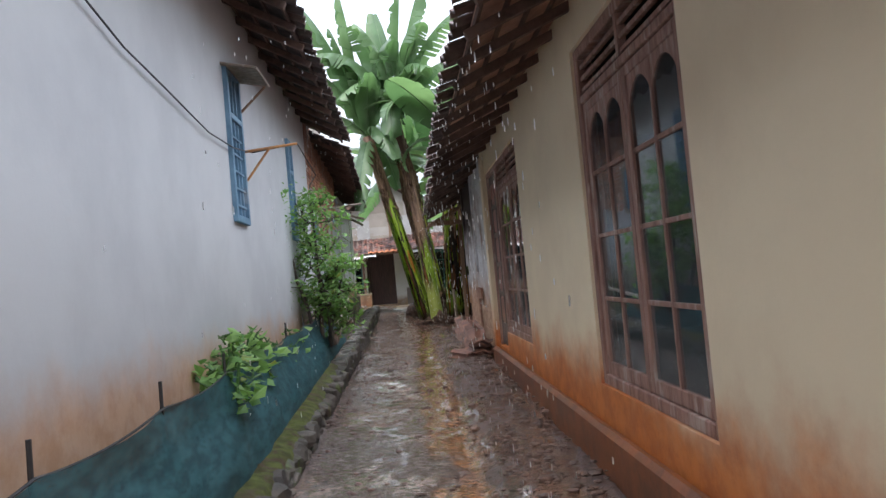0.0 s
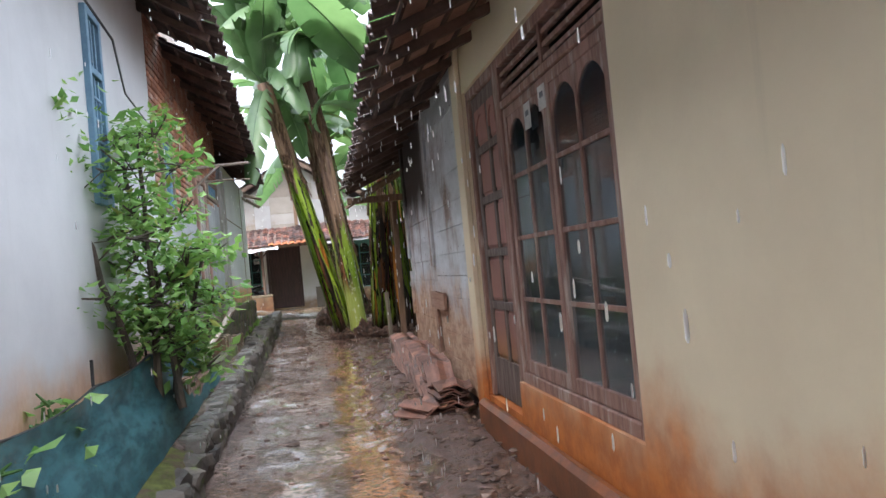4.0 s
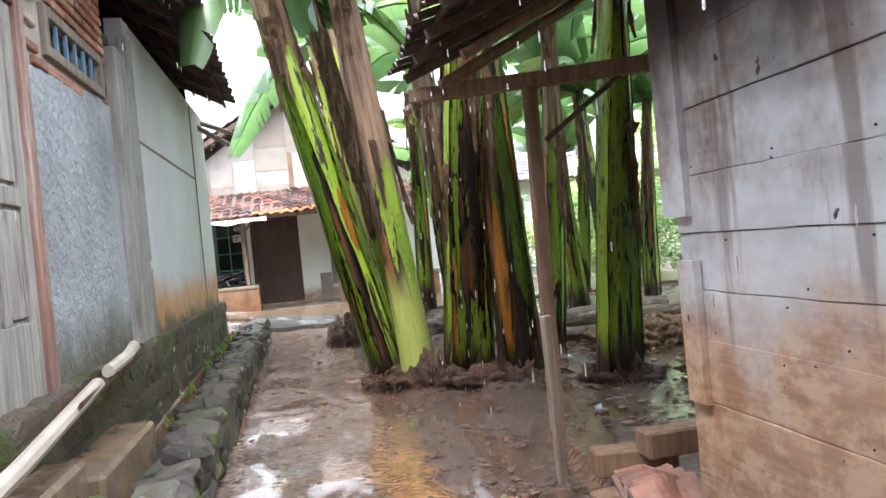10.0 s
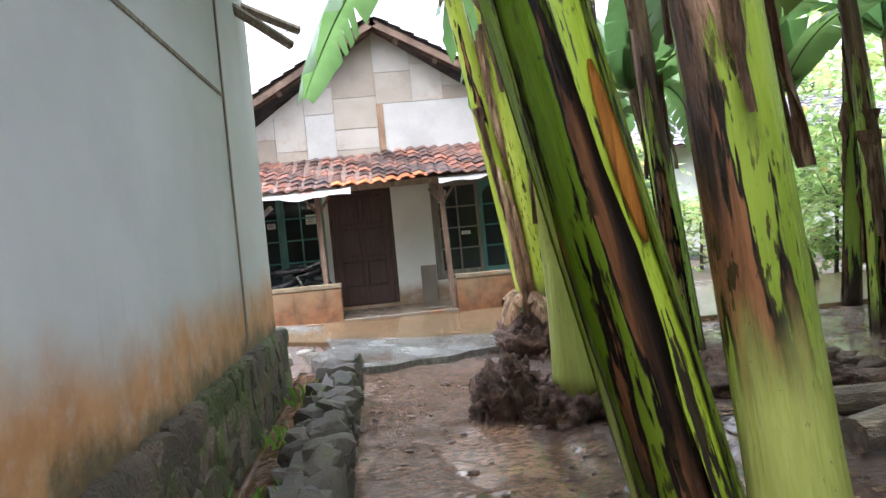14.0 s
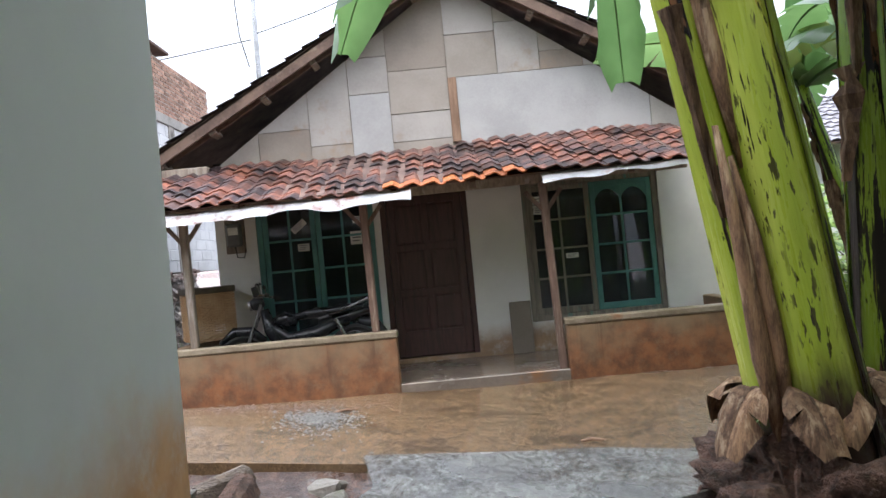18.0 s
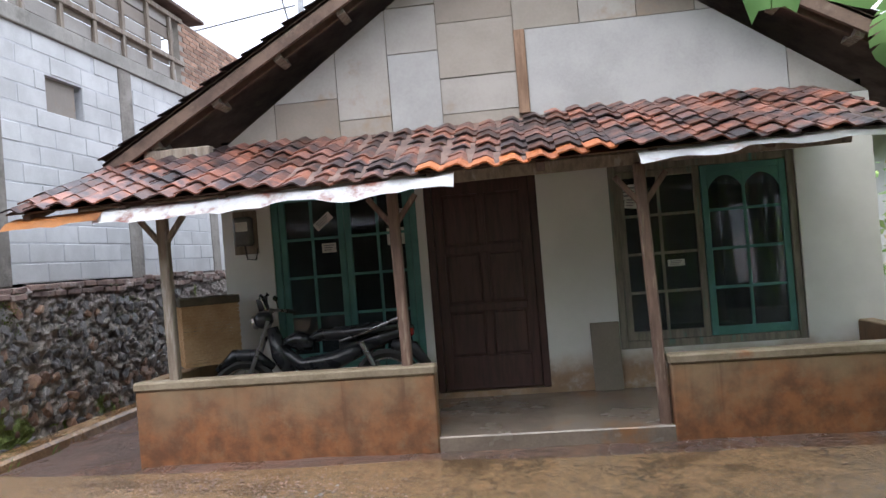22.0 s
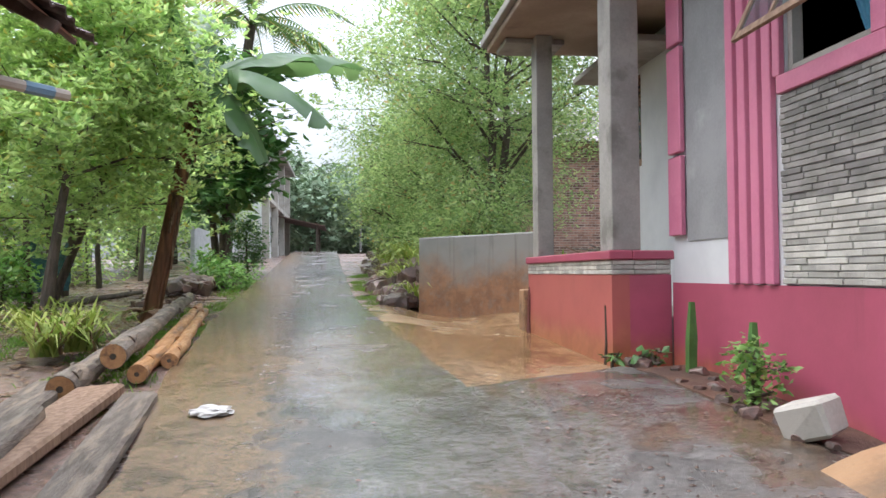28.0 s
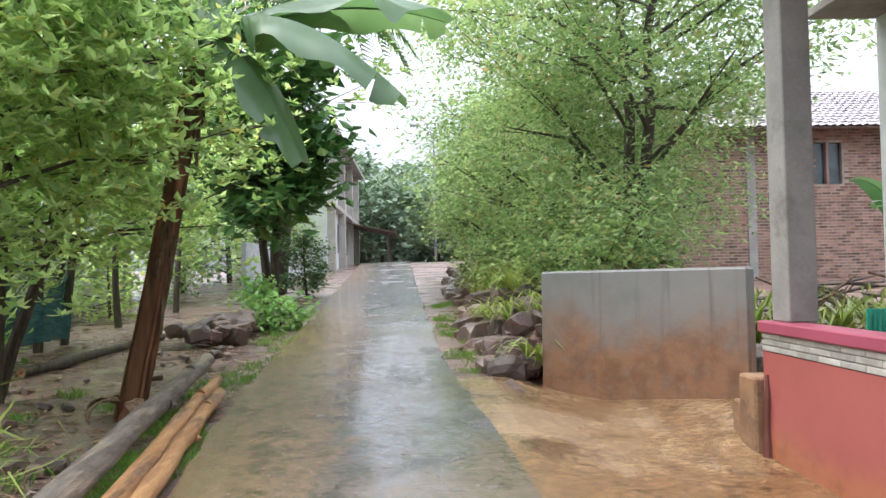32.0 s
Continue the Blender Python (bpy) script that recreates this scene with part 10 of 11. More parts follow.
# small plants before the pink house
slab("ground_strip", [(-7.2, 26.78), (-8.0, 26.62), (-8.8, 26.58), (-9.6, 26.5), (-9.72, 27.03), (-7.2, 27.03)], lambda x, y: verge_height(x, y) + 0.012, 0.08, soil, "muddy strip of soil along the dado", "soil", 0.07, 0.12)
tree("leafy_plant", (-10.0, 26.46, verge_height(-9.5, 26.4)), 0.11, 0.1, dark_leaf, 16, 0.07, 503, "low grey-green cabbage-like plant", "plant", 0.008, 0.1, 1.0, 4, 0.6, aspect=0.8)
for k, (x, y, h) in enumerate(((-9.35, 26.85, 0.55), (-8.5, 26.86, 0.5))):
    c = thing("cactus", pose(x, y, verge_height(x, y)), "slim upright green cactus by the dado", "cactus", "cacti")
    bm = tubed([(0, 0, 0), (0.01, 0, h * 0.5), (0, 0.01, h)], [0.035, 0.038, 0.02], 8)
    for i, v in enumerate(bm.verts):
        v.co += Vector((v.co.x, v.co.y, 0)) * (0.25 if i % 2 else -0.1)
    part("stem", bm, cactus_mat, c)
tree("leafy_plant", (-8.3, 26.75, verge_height(-8.3, 26.75)), 0.42, 0.2, bush_leaf, 340, 0.06, 501, "light green herb by the dado", "plant", 0.01, 0.1, 1.0, 6, 0.6, aspect=0.6)
tree("leafy_plant", (-9.75, 26.7, verge_height(-9.5, 26.7)), 0.15, 0.15, dark_leaf, 26, 0.09, 502, "low grey-green cabbage-like plant", "plant", 0.008, 0.1, 1.0, 4, 0.6, aspect=0.8)
b = thing("broken_block", pose(-7.62, 26.72, verge_height(-7.62, 26.72) + 0.02, 10, -15, 25), "broken pale concrete block on the verge", "block")
part("lump", wobble(boxed(-0.14, 0.14, -0.1, 0.1, 0, 0.2, 0.02), 0.02, 5), cement_light, b)
s = thing("plastic_bag", pose(-8.76, 23.38, road_height(-8.76, 23.38) + 0.06), "crumpled white plastic bag on the wet road", "bag")
bm = bmesh.new()
bmesh.ops.create_icosphere(bm, subdivisions=3, radius=1)
for v in bm.verts:
    v.co = Vector((v.co.x * 0.1, v.co.y * 0.13, max(-0.2, v.co.z) * 0.04)) * (1 + 0.5 * noise.noise(v.co * 2.5) + 0.2 * noise.noise(v.co * 8))
part("film", bm, bag_white, s)

# ---- buildings uphill ----
bhse = thing("brick_house", pose(-26.9, 33.0, 2.3), "old red brick house with grey tile roof", "house")
part("wall", wall_mesh(-4.5, 8.0, 0, 4.1, -0.15, 0.0, [(-3.2, -2.4, 2.2, 3.3), (1.5, 2.3, 2.5, 3.6)], along_y), surface("old_brickwork", (0.4, 0.33, 0.28), (0.28, 0.22, 0.18), 3, 0.9, 50, 0.5, c3=(0.3, 0.15, 0.1), patch=0.62), bhse)
bb = bmesh.new()
brg = random.Random(4)
for r in range(51):
    y = -4.5 + (0.12 if r % 2 else 0)
    while y < 7.7:
        zz = 0.02 + r * 0.079
        if not any(a - 0.1 < y < b + 0.02 and c - 0.05 < zz < d for a, b, c, d in ((-3.2, -2.4, 2.2, 3.3), (1.5, 2.3, 2.5, 3.6))):
            o = brg.uniform(0.006, 0.016)
            box(bb, 0.0, o, y + brg.uniform(0, 0.012), y + 0.222, zz + brg.uniform(0, 0.006), zz + brg.uniform(0.052, 0.06))
        y += 0.24
tagged(part("brickwork", bb, surface("old_red_bricks", (0.29, 0.165, 0.12), (0.19, 0.11, 0.085), 4, 0.9, 50, 0.4, vary=0.5, island=True), bhse), kind="stuff")
for y0, z0 in ((-3.2, 2.2), (1.5, 2.5)):
    w = part("window", boxed(-0.12, -0.1, y0, y0 + 0.8, z0, z0 + 1.1), glass, bhse)
    part("window_frame", boxed(-0.1, 0.02, y0 + 0.37, y0 + 0.43, z0, z0 + 1.1, 0.004), frame_wood, w)
part("column", boxed(0.0, 0.03, -0.25, -0.02, 0, 4.1), cement, bhse)
part("inner_wall", boxed(-5.0, -0.2, -4.4, 7.9, 0, 4.0), cement, bhse)
rf = surface("grey_roof_tile", (0.42, 0.37, 0.38), (0.28, 0.25, 0.26), 4, 0.55, 40, 0.3, vary=0.25, island=True)
ang = 26
joined_tiles("roof_tiles", pose(0.7, -5.2, 3.9, 0, 0, 90) @ pose(0, 0, 0, ang, 0, 0), 64, 14, 0.22, 0.28, rf, bhse, 9, 0.008)
part("roof_underlay", boxed(0, 13.8, 0.0, 4.0, -0.06, -0.02), black_wood, bhse, m=pose(0.7, -5.2, 3.9, 0, 0, 90) @ pose(0, 0, 0, ang, 0, 0))

wb = thing("white_building", pose(-45.0, 20.6, 3.1), "pale two-storey building beside the road", "house")
part("wall", wall_mesh(-7, 7, -0.5, 5.2, -4, 0, [], along_x), pale_wall, wb)
part("floor_band", boxed(-7.1, 7.1, 0.0, 0.3, 2.4, 2.6, 0.01), cement_light, wb)
part("roof", boxed(-7.5, 7.5, -4.4, 0.6, 5.2, 5.4, 0.02), cement, wb)
for k in range(4):
    part("pillar", boxed(-6.8 + k * 4.4, -6.5 + k * 4.4, 0.0, 0.32, -0.5, 5.2), cement_light, wb)
    for zz in (0.0, 2.9):
        w = part("window", boxed(-5.4 + k * 3.3, -3.8 + k * 3.3, 0.005, 0.03, zz + 0.6, zz + 1.9), glass, wb)
        part("window_frame", boxed(-4.64 + k * 3.3, -4.56 + k * 3.3, 0.031, 0.05, zz + 0.6, zz + 1.9), frame_wood, w)
structure(part("wall_garden_block", boxed(-37.0, -27.5, 19.6, 19.72, 1.6, 3.6), block_mortar), "grey block garden wall behind the trees", "wall")
back = structure(part("wall_garden_back", boxed(-34.0, -12.0, 13.5, 13.65, 0.8, 4.2), cement_light), "grey wall of a neighbour's house behind the garden", "wall")
gs = thing("garden_shed", pose(-23.5, 16.6, 1.7), "low pale shed with a grey roof behind the garden", "shed")
part("wall", wall_mesh(-4.5, 4.5, 0, 2.0, -0.12, 0.0, [(-1.0, 0.0, 0.0, 1.8)], along_x), pale_wall, gs)
part("back_room", boxed(-4.4, 4.4, -3.0, -0.3, 0, 1.9), cement, gs)
part("roof", boxed(-5.0, 5.0, -3.2, 0.7, -0.03, 0.03), rf, gs, m=pose(0, 0, 2.05, -10, 0, 0))
ls = thing("roadside_shed", pose(-49.0, 22.2, 3.3), "low dark open shed by the road", "shed")
part("roof", boxed(-2.5, 2.5, -1.6, 1.0, 0, 0.06), black_wood, ls, m=pose(0, 0, 1.7, -12, 0, 0))
for x in (-2.2, 2.2):
    part("post", boxed(x - 0.06, x + 0.06, 0.5, 0.62, 0, 1.6), bark, ls)
pw = thing("power_line", pose(-34.0, 15.0, 9.0), "thin black power line across the road", "cable")
part("wire", tubed([(0, 0, 0), (0.3, 7, -0.35), (0.6, 14, -0.35), (0.9, 21, 0)], 0.012, 4), wire_mat, pw)
up_ = thing("utility_pole", pose(-3.78, 33.0, 0.3), "thin grey utility pole with loose wires behind the house", "pole")
part("pole", tubed([(0, 0, 0), (0.02, 0, 3.5), (0.06, 0, 7.5)], [0.06, 0.055, 0.04], 8), steel, up_)
part("bracket", tubed([(-0.35, 0, 6.3), (0.2, 0, 6.5)], 0.015, 5), wire_mat, up_)
for k, pts in enumerate((((-0.3, 0, 6.4), (-0.26, 0.02, 5.6), (-0.12, 0, 5.0)), ((0.05, 0, 5.6), (1.2, -0.4, 5.75), (4.5, -1.2, 6.6)), ((-0.05, 0, 5.5), (-3.0, 0.2, 5.2), (-9.0, 0.5, 5.6)))):
    part("wire", tubed(pts, 0.012, 4), wire_mat, up_)
lamp = thing("street_lamp", pose(-46.0, 25.2, 3.3), "slim grey street lamp beside the road", "street lamp")
part("pole", tubed([(0, 0, 0), (0, 0, 6.5), (0.3, -0.8, 6.9)], [0.06, 0.045, 0.03], 8), steel, lamp)
part("head", boxed(0.2, 0.45, -1.2, -0.75, 6.85, 6.98, 0.03), steel, lamp)

fr_ = random.Random(31)
for k in range(26):
    x = -34 - fr_.random() * 60
    y = fr_.choice((1, -1)) * fr_.uniform(3.5, 26) + 24 if k < 18 else 24 + fr_.uniform(-6, 6)
    if k >= 18:
        x = -62 - fr_.random() * 30
    if k < 3 and y < 24:
        y = 27.5
    if -50 < x < -28 and 14 < y < 23:
        y = 29.0
    tree("tree", (x, y, road_height(x, 24) - 0.2), fr_.uniform(5.5, 9.5), fr_.uniform(1.8, 2.8), hazed_leaf, 1500, 0.42, 600 + k, "green tree in the far wood", "tree", 0.14, 0.2, 1.0, 9, 0.5, aspect=0.6, group="far wood")
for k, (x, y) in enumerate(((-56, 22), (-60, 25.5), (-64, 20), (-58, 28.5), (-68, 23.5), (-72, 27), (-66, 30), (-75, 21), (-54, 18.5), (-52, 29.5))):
    tree("tree", (x, y, road_height(x, 24) - 0.2), 6.0 + (k * 7 % 5) * 0.7, 2.6, hazed_leaf, 1700, 0.5, 680 + k, "green tree closing the far end of the road", "tree", 0.14, 0.12, 1.0, 10, 0.5, aspect=0.6, group="far wood")
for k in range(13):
    tree("bush", (-62 - (k * 5 % 7), 12.5 + k * 1.9, road_height(-62, 24) - 0.3), 3.2 + (k * 3 % 4) * 0.4, 1.9, hazed_leaf, 1400, 0.42, 660 + k, "dense green hedge bush at the far end of the road", "bush", 0.06, 0.03, 1.0, 9, 0.55, aspect=0.6, group="far wood")
for k in range(16):
    x, y = fr_.uniform(5, 26), fr_.uniform(27, 42) if k % 2 else fr_.uniform(14, 28)
    if k % 2 == 0:
        x = fr_.uniform(9, 22)
    tree("tree", (x, y, 0.3), fr_.uniform(4.5, 7.5), fr_.uniform(1.4, 2.2), tree_leaf if k % 3 else hazed_leaf, 1700, 0.28, 700 + k, "green tree beyond the banana grove", "tree", 0.1, 0.15, 1.0, 9, 0.5, aspect=0.5, group="trees beyond the grove")

for k, (x, y) in enumerate(((-26.5, 15.0), (-28.5, 17.8), (-32.0, 18.2), (-36.5, 18.4))):
    tree("tree", (x, y, road_height(x, 22) - 0.3), fr_.uniform(4.5, 6.5), fr_.uniform(1.9, 2.5), yellow_leaf if k % 2 else hazed_leaf, 6000, 0.2, 800 + k, "leafy tree at the back of the garden", "tree", 0.09, 0.08, 1.0, 12, 0.45, aspect=0.45, group="garden trees")
dry_frond = make_leaf("yellow_palm_leaf", (0.45, 0.32, 0.07), (0.55, 0.4, 0.1), (0.4, 0.28, 0.08))
palm = thing("palm_tree", pose(-27.0, 20.6, 1.75) @ Matrix.Scale(1.27, 4), "tall coconut palm with drooping fronds", "palm")
part("trunk", tubed([(0, 0, -0.2), (0.1, 0.3, 3.3), (0.2, 0.7, 6.2)], [0.16, 0.13, 0.11], 10), bark, palm)
pr_ = random.Random(6)
for k in range(22):
    a, el = k * 2.4, pr_.uniform(-0.2, 0.9)
    bm = bmesh.new()
    mid = []
    p, e = Vector((0.2, 0.7, 6.2)), el
    for i in range(15):
        mid.append(p.copy())
        p = p + Vector((math.cos(a) * math.cos(e), math.sin(a) * math.cos(e), math.sin(e))) * 0.19
        e -= 0.11
    tube(bm, mid, [0.025 * (1 - 0.9 * i / 14) + 0.003 for i in range(15)], 4)
    sd = Vector((-math.sin(a), math.cos(a), 0))
    for i in range(2, 15):
        for s in (-1, 1):
            for j in (0, 0.5):
                q = mid[i].lerp(mid[min(14, i + 1)], j)
                ln = 0.55 * math.sin(math.pi * (i / 15) * 0.85 + 0.35)
                t = q + sd * s * ln * 0.75 + Vector((math.cos(a) * 0.2, math.sin(a) * 0.2, -ln * 0.55))
                w = Vector((math.cos(a), math.sin(a), 0)) * 0.038
                bm.faces.new([bm.verts.new(c) for c in (q - w, q + w, t)])
    part("frond", bm, dry_frond if k == 5 else palm_leaf, palm, "yellowing frond" if k == 5 else "")

# far hill behind the roofs, with the haze of distance mixed into its colour
hb = bmesh.new()
ring = []
for i in range(49):
    a = math.pi * (0.05 + 0.95 * i / 48)
    ring.append((hb.verts.new((math.cos(a) * 420, 20 + math.sin(a) * 420, -10)), hb.verts.new((math.cos(a) * 460, 20 + math.sin(a) * 460, 55 + 28 * noise.noise(Vector((i * 0.21, 3, 0))) + 6 * noise.noise(Vector((i * 0.9, 1, 0)))))))
for a, b in zip(ring, ring[1:]):
    hb.faces.new((a[0], b[0], b[1], a[1]))
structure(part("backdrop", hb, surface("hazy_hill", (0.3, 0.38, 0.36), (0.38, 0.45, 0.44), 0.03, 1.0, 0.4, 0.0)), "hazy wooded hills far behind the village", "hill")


rf_dark = surface("dark_grey_roof_tile", (0.2, 0.19, 0.21), (0.12, 0.115, 0.13), 4, 0.5, 40, 0.3, vary=0.25, island=True)

# ---- neighbours, bushes and litter beyond the grove ----
nb = thing("neighbour_house", pose(8.0, 34.0, 0.4), "pale neighbour house with grey tile roof", "house")
part("wall", wall_mesh(-4.5, 5, 0, 2.9, 0, 0.14, [(-2.5, -1.4, 0.9, 2.1)], along_x), pale_wall, nb)
part("window", boxed(-2.5, -1.4, 0.05, 0.07, 0.9, 2.1), glass, nb)
part("inner_wall", boxed(-4.4, 4.9, 0.2, 4.0, 0, 2.85), cement, nb)
joined_tiles("roof_tiles", pose(-5.2, -0.7, 2.6, 24, 0, 0), 48, 12, 0.22, 0.28, rf_dark, nb, 19, 0.008)
part("roof_underlay", boxed(0, 10.4, 0.0, 3.4, -0.06, -0.02), black_wood, nb, m=pose(-5.2, -0.7, 2.6, 24, 0, 0))
sd = thing("shed", pose(11.0, 22.0, 0.3), "low open shed with a tin roof behind the grove", "shed")
for x, y in ((0, 0), (0, 4), (3, 0), (3, 4)):
    part("post", boxed(x - 0.05, x + 0.05, y - 0.05, y + 0.05, 0, 2.3, 0.005), old_wood, sd)
part("roof", boxed(-0.6, 3.6, -0.6, 4.6, 2.3, 2.34), tin, sd, m=pose(0, 0, 0, 0, 5, 0))
part("rear_wall", boxed(2.95, 3.0, 0, 4, 0, 2.2), old_wood, sd)
for k in range(30):
    x, y = (fr_.uniform(4.2, 13), fr_.uniform(26.8, 31.5)) if k % 3 == 0 else (fr_.uniform(6.5, 13.5), fr_.uniform(13.5, 27)) if k % 3 == 1 else (fr_.uniform(6.5, 10.0), fr_.uniform(12.5, 17.5))
    tree("bush", (x, y, 0.2), fr_.uniform(1.4, 3.2), fr_.uniform(0.8, 1.3), (tree_leaf, bush_leaf, yellow_leaf)[k % 3], 1500, 0.16, 900 + k, "leafy green bush behind the banana grove", "bush", 0.03, 0.06, 1.0, 8, 0.55, aspect=0.5, group="bushes behind the grove")
for k, (x, y) in enumerate(((3.2, 16.6), (3.9, 17.9), (3.0, 18.4), (4.6, 17.0))):
    roots(x, y, 0.12, 0.5, 0.45, 0.35, 60 + k, "heap of cut grass and banana trash", dry_leaf)


def litter(name, label, count, area, size, material, seed, lift=0.01, flat=1.0):
    """Many small flat pieces scattered on the ground, as one object."""
    g = random.Random(seed)
    v, f = [], []
    for k in range(count):
        x, y = area(g)
        a, L = g.uniform(0, 6.28), size * g.uniform(0.4, 1.3)
        w = L * g.uniform(0.2, 0.45)
        zz = ground_height(x, y) + lift
        c, s_ = math.cos(a), math.sin(a)
        i = len(v)
        t = g.uniform(-0.25, 0.25) * L
        v += [(x, y, zz), (x + c * L * 0.5 - s_ * w, y + s_ * L * 0.5 + c * w, zz + abs(t) * 0.6), (x + c * L, y + s_ * L, zz + 0.004), (x + c * L * 0.5 + s_ * w, y + s_ * L * 0.5 - c * w, zz + abs(t) * 0.3)]
        f += [(i, i + 1, i + 2), (i, i + 2, i + 3)]
    me = bpy.data.meshes.new(name)
    me.from_pydata(v, [], f)
    me.materials.append(material)
    return tagged(new(name, me), label, "litter", kind="stuff")


litter("leaf_litter", "dry brown leaves scattered over the garden soil", 1800, lambda g: (g.uniform(-24, -9.5), g.uniform(17, 22.0)), 0.13, dry_leaf, 1)
litter("leaf_litter", "dry banana trash scattered under the grove", 2600, lambda g: (g.uniform(1.3, 6.5), g.uniform(15, 24.5)), 0.085, dry_leaf, 2)
litter("leaf_litter", "dead leaves and chips on the bank", 500, lambda g: (g.uniform(-25, -15.5), g.uniform(24.7, 26.0)), 0.12, dry_leaf, 3)


def grass(label, count, area, h, seed):
    g = random.Random(seed)
    v, f = [], []
    for k in range(count):
        x, y = area(g)
        a, L = g.uniform(0, 6.28), h * g.uniform(0.5, 1.4)
        zz = ground_height(x, y) - 0.01
        e = (-math.sin(a) * 0.006, math.cos(a) * 0.006)
        o = g.uniform(0.2, 0.8) * L
        i = len(v)
        v += [(x - e[0], y - e[1], zz), (x + e[0], y + e[1], zz), (x + math.cos(a) * o * 0.4, y + math.sin(a) * o * 0.4, zz + L * 0.7), (x + math.cos(a) * o, y + math.sin(a) * o, zz + L)]
        f += [(i, i + 1, i + 2), (i + 1, i + 3, i + 2)]
    me = bpy.data.meshes.new("grass")
    me.from_pydata(v, [], f)
    me.materials.append(grass_leaf)
    return tagged(new("grass", me), label, "grass", kind="stuff")


def tufts(cx, cy, sx, sy, n):
    spots = [(random.Random(n * 7 + k).uniform(-sx, sx) + cx, random.Random(n * 13 + k).uniform(-sy, sy) + cy) for k in range(n)]
    return lambda g: tuple(c + g.gauss(0, 0.09) for c in g.choice(spots))


grass("short green grass tufts along the logs and verge", 6500, tufts(-11.6, 22.25, 2.6, 0.35, 60), 0.055, 1)
grass("short green grass along the road's edge", 2600, tufts(-18.5, 22.1, 4.5, 0.25, 34), 0.06, 2)
grass("grass tufts on the bank beside the road", 2000, tufts(-19.0, 24.65, 4.0, 0.2, 26), 0.06, 3)
grass("weeds at the foot of the stone terrace", 420, tufts(-5.28, 27.4, 0.08, 1.2, 14), 0.09, 4)
grass("green weeds in the garden soil", 1800, tufts(-13.0, 20.6, 2.6, 1.2, 22), 0.07, 5)
grass("weeds along the gutter beside the board wall", 160, tufts(-1.2, 19.0, 0.1, 2.6, 9), 0.12, 6)

# clods and pebbles in the mud
cb = []
cf = []
cg = random.Random(15)
ico = bmesh.new()
bmesh.ops.create_icosphere(ico, subdivisions=1, radius=1.0)
iv = [v.co.copy() for v in ico.verts]
for i, v in enumerate(ico.verts):
    v.index = i
ifc = [tuple(v.index for v in f.verts) for f in ico.faces]
ico.free()
for k in range(2600):
    if k < 1500:
        x, y = cg.triangular(0.35, 1.12, 0.85), cg.uniform(1.2, 16.5)
    elif k < 2150:
        x, y = cg.uniform(-0.85, 0.5), cg.uniform(2.0, 22.0)
    else:
        x, y = cg.uniform(0.4, 2.6), cg.uniform(15.0, 22.0)
    s = cg.uniform(0.006, 0.022) * (2.0 if cg.random() < 0.06 else 1.0)
    zz = ground_height(x, y) + s * 0.2
    off = len(cb)
    rot = Euler((cg.uniform(0, 3), cg.uniform(0, 3), cg.uniform(0, 3))).to_matrix()
    for q in iv:
        p = rot @ (q * s * (1 + 0.35 * noise.noise(q * 1.7 + Vector((k, 0, 0)))))
        cb.append((x + p.x * 1.4, y + p.y, zz + p.z * 0.6))
    cf += [tuple(off + i for i in f) for f in ifc]
me = bpy.data.meshes.new("mud_clods")
me.from_pydata(cb, [], cf)
me.materials.append(clod)
tagged(new("mud_clods", me), "small wet clods and pebbles in the alley mud", "pebbles", kind="stuff")

def road_grit(label, count, area, size, seed, surface_z):
    """Small stones, chips and dead leaves lying on the wet concrete."""
    g = random.Random(seed)
    v, f = [], []
    for k in range(count):
        x, y = area(g)
        a, L = g.uniform(0, 6.28), size * g.uniform(0.3, 1.4)
        c, s_ = math.cos(a) * L, math.sin(a) * L
        zz = surface_z(x, y) + 0.004
        i = len(v)
        v += [(x - c, y - s_, zz), (x + s_ * 0.5, y - c * 0.5, zz), (x + c, y + s_, zz), (x - s_ * 0.5, y + c * 0.5, zz), (x, y, zz + L * 0.4)]
        f += [(i, i + 1, i + 4), (i + 1, i + 2, i + 4), (i + 2, i + 3, i + 4), (i + 3, i, i + 4)]
    me = bpy.data.meshes.new("road_grit")
    me.from_pydata(v, [], f)
    me.materials.append(clod)
    return tagged(new("road_grit", me), label, "grit", kind="stuff")


def road_top(x, y):
    return road_height(x, y) + 0.054


road_grit("dark grit and leaf scraps on the wet road", 1100, lambda g: (g.uniform(-24, -2.5), g.triangular(22.9, 25.0, 23.3)), 0.016, 71, road_top)
road_grit("pale grit washed over the road before the porch", 700, lambda g: (g.gauss(-2.0, 0.5), g.gauss(25.4, 0.25)), 0.012, 72, road_top)
road_grit("grit and chips along the verge", 500, lambda g: (g.uniform(-9.2, -5.6), g.uniform(25.3, 26.4)), 0.018, 73, lambda x, y: verge_height(x, y) + 0.004)

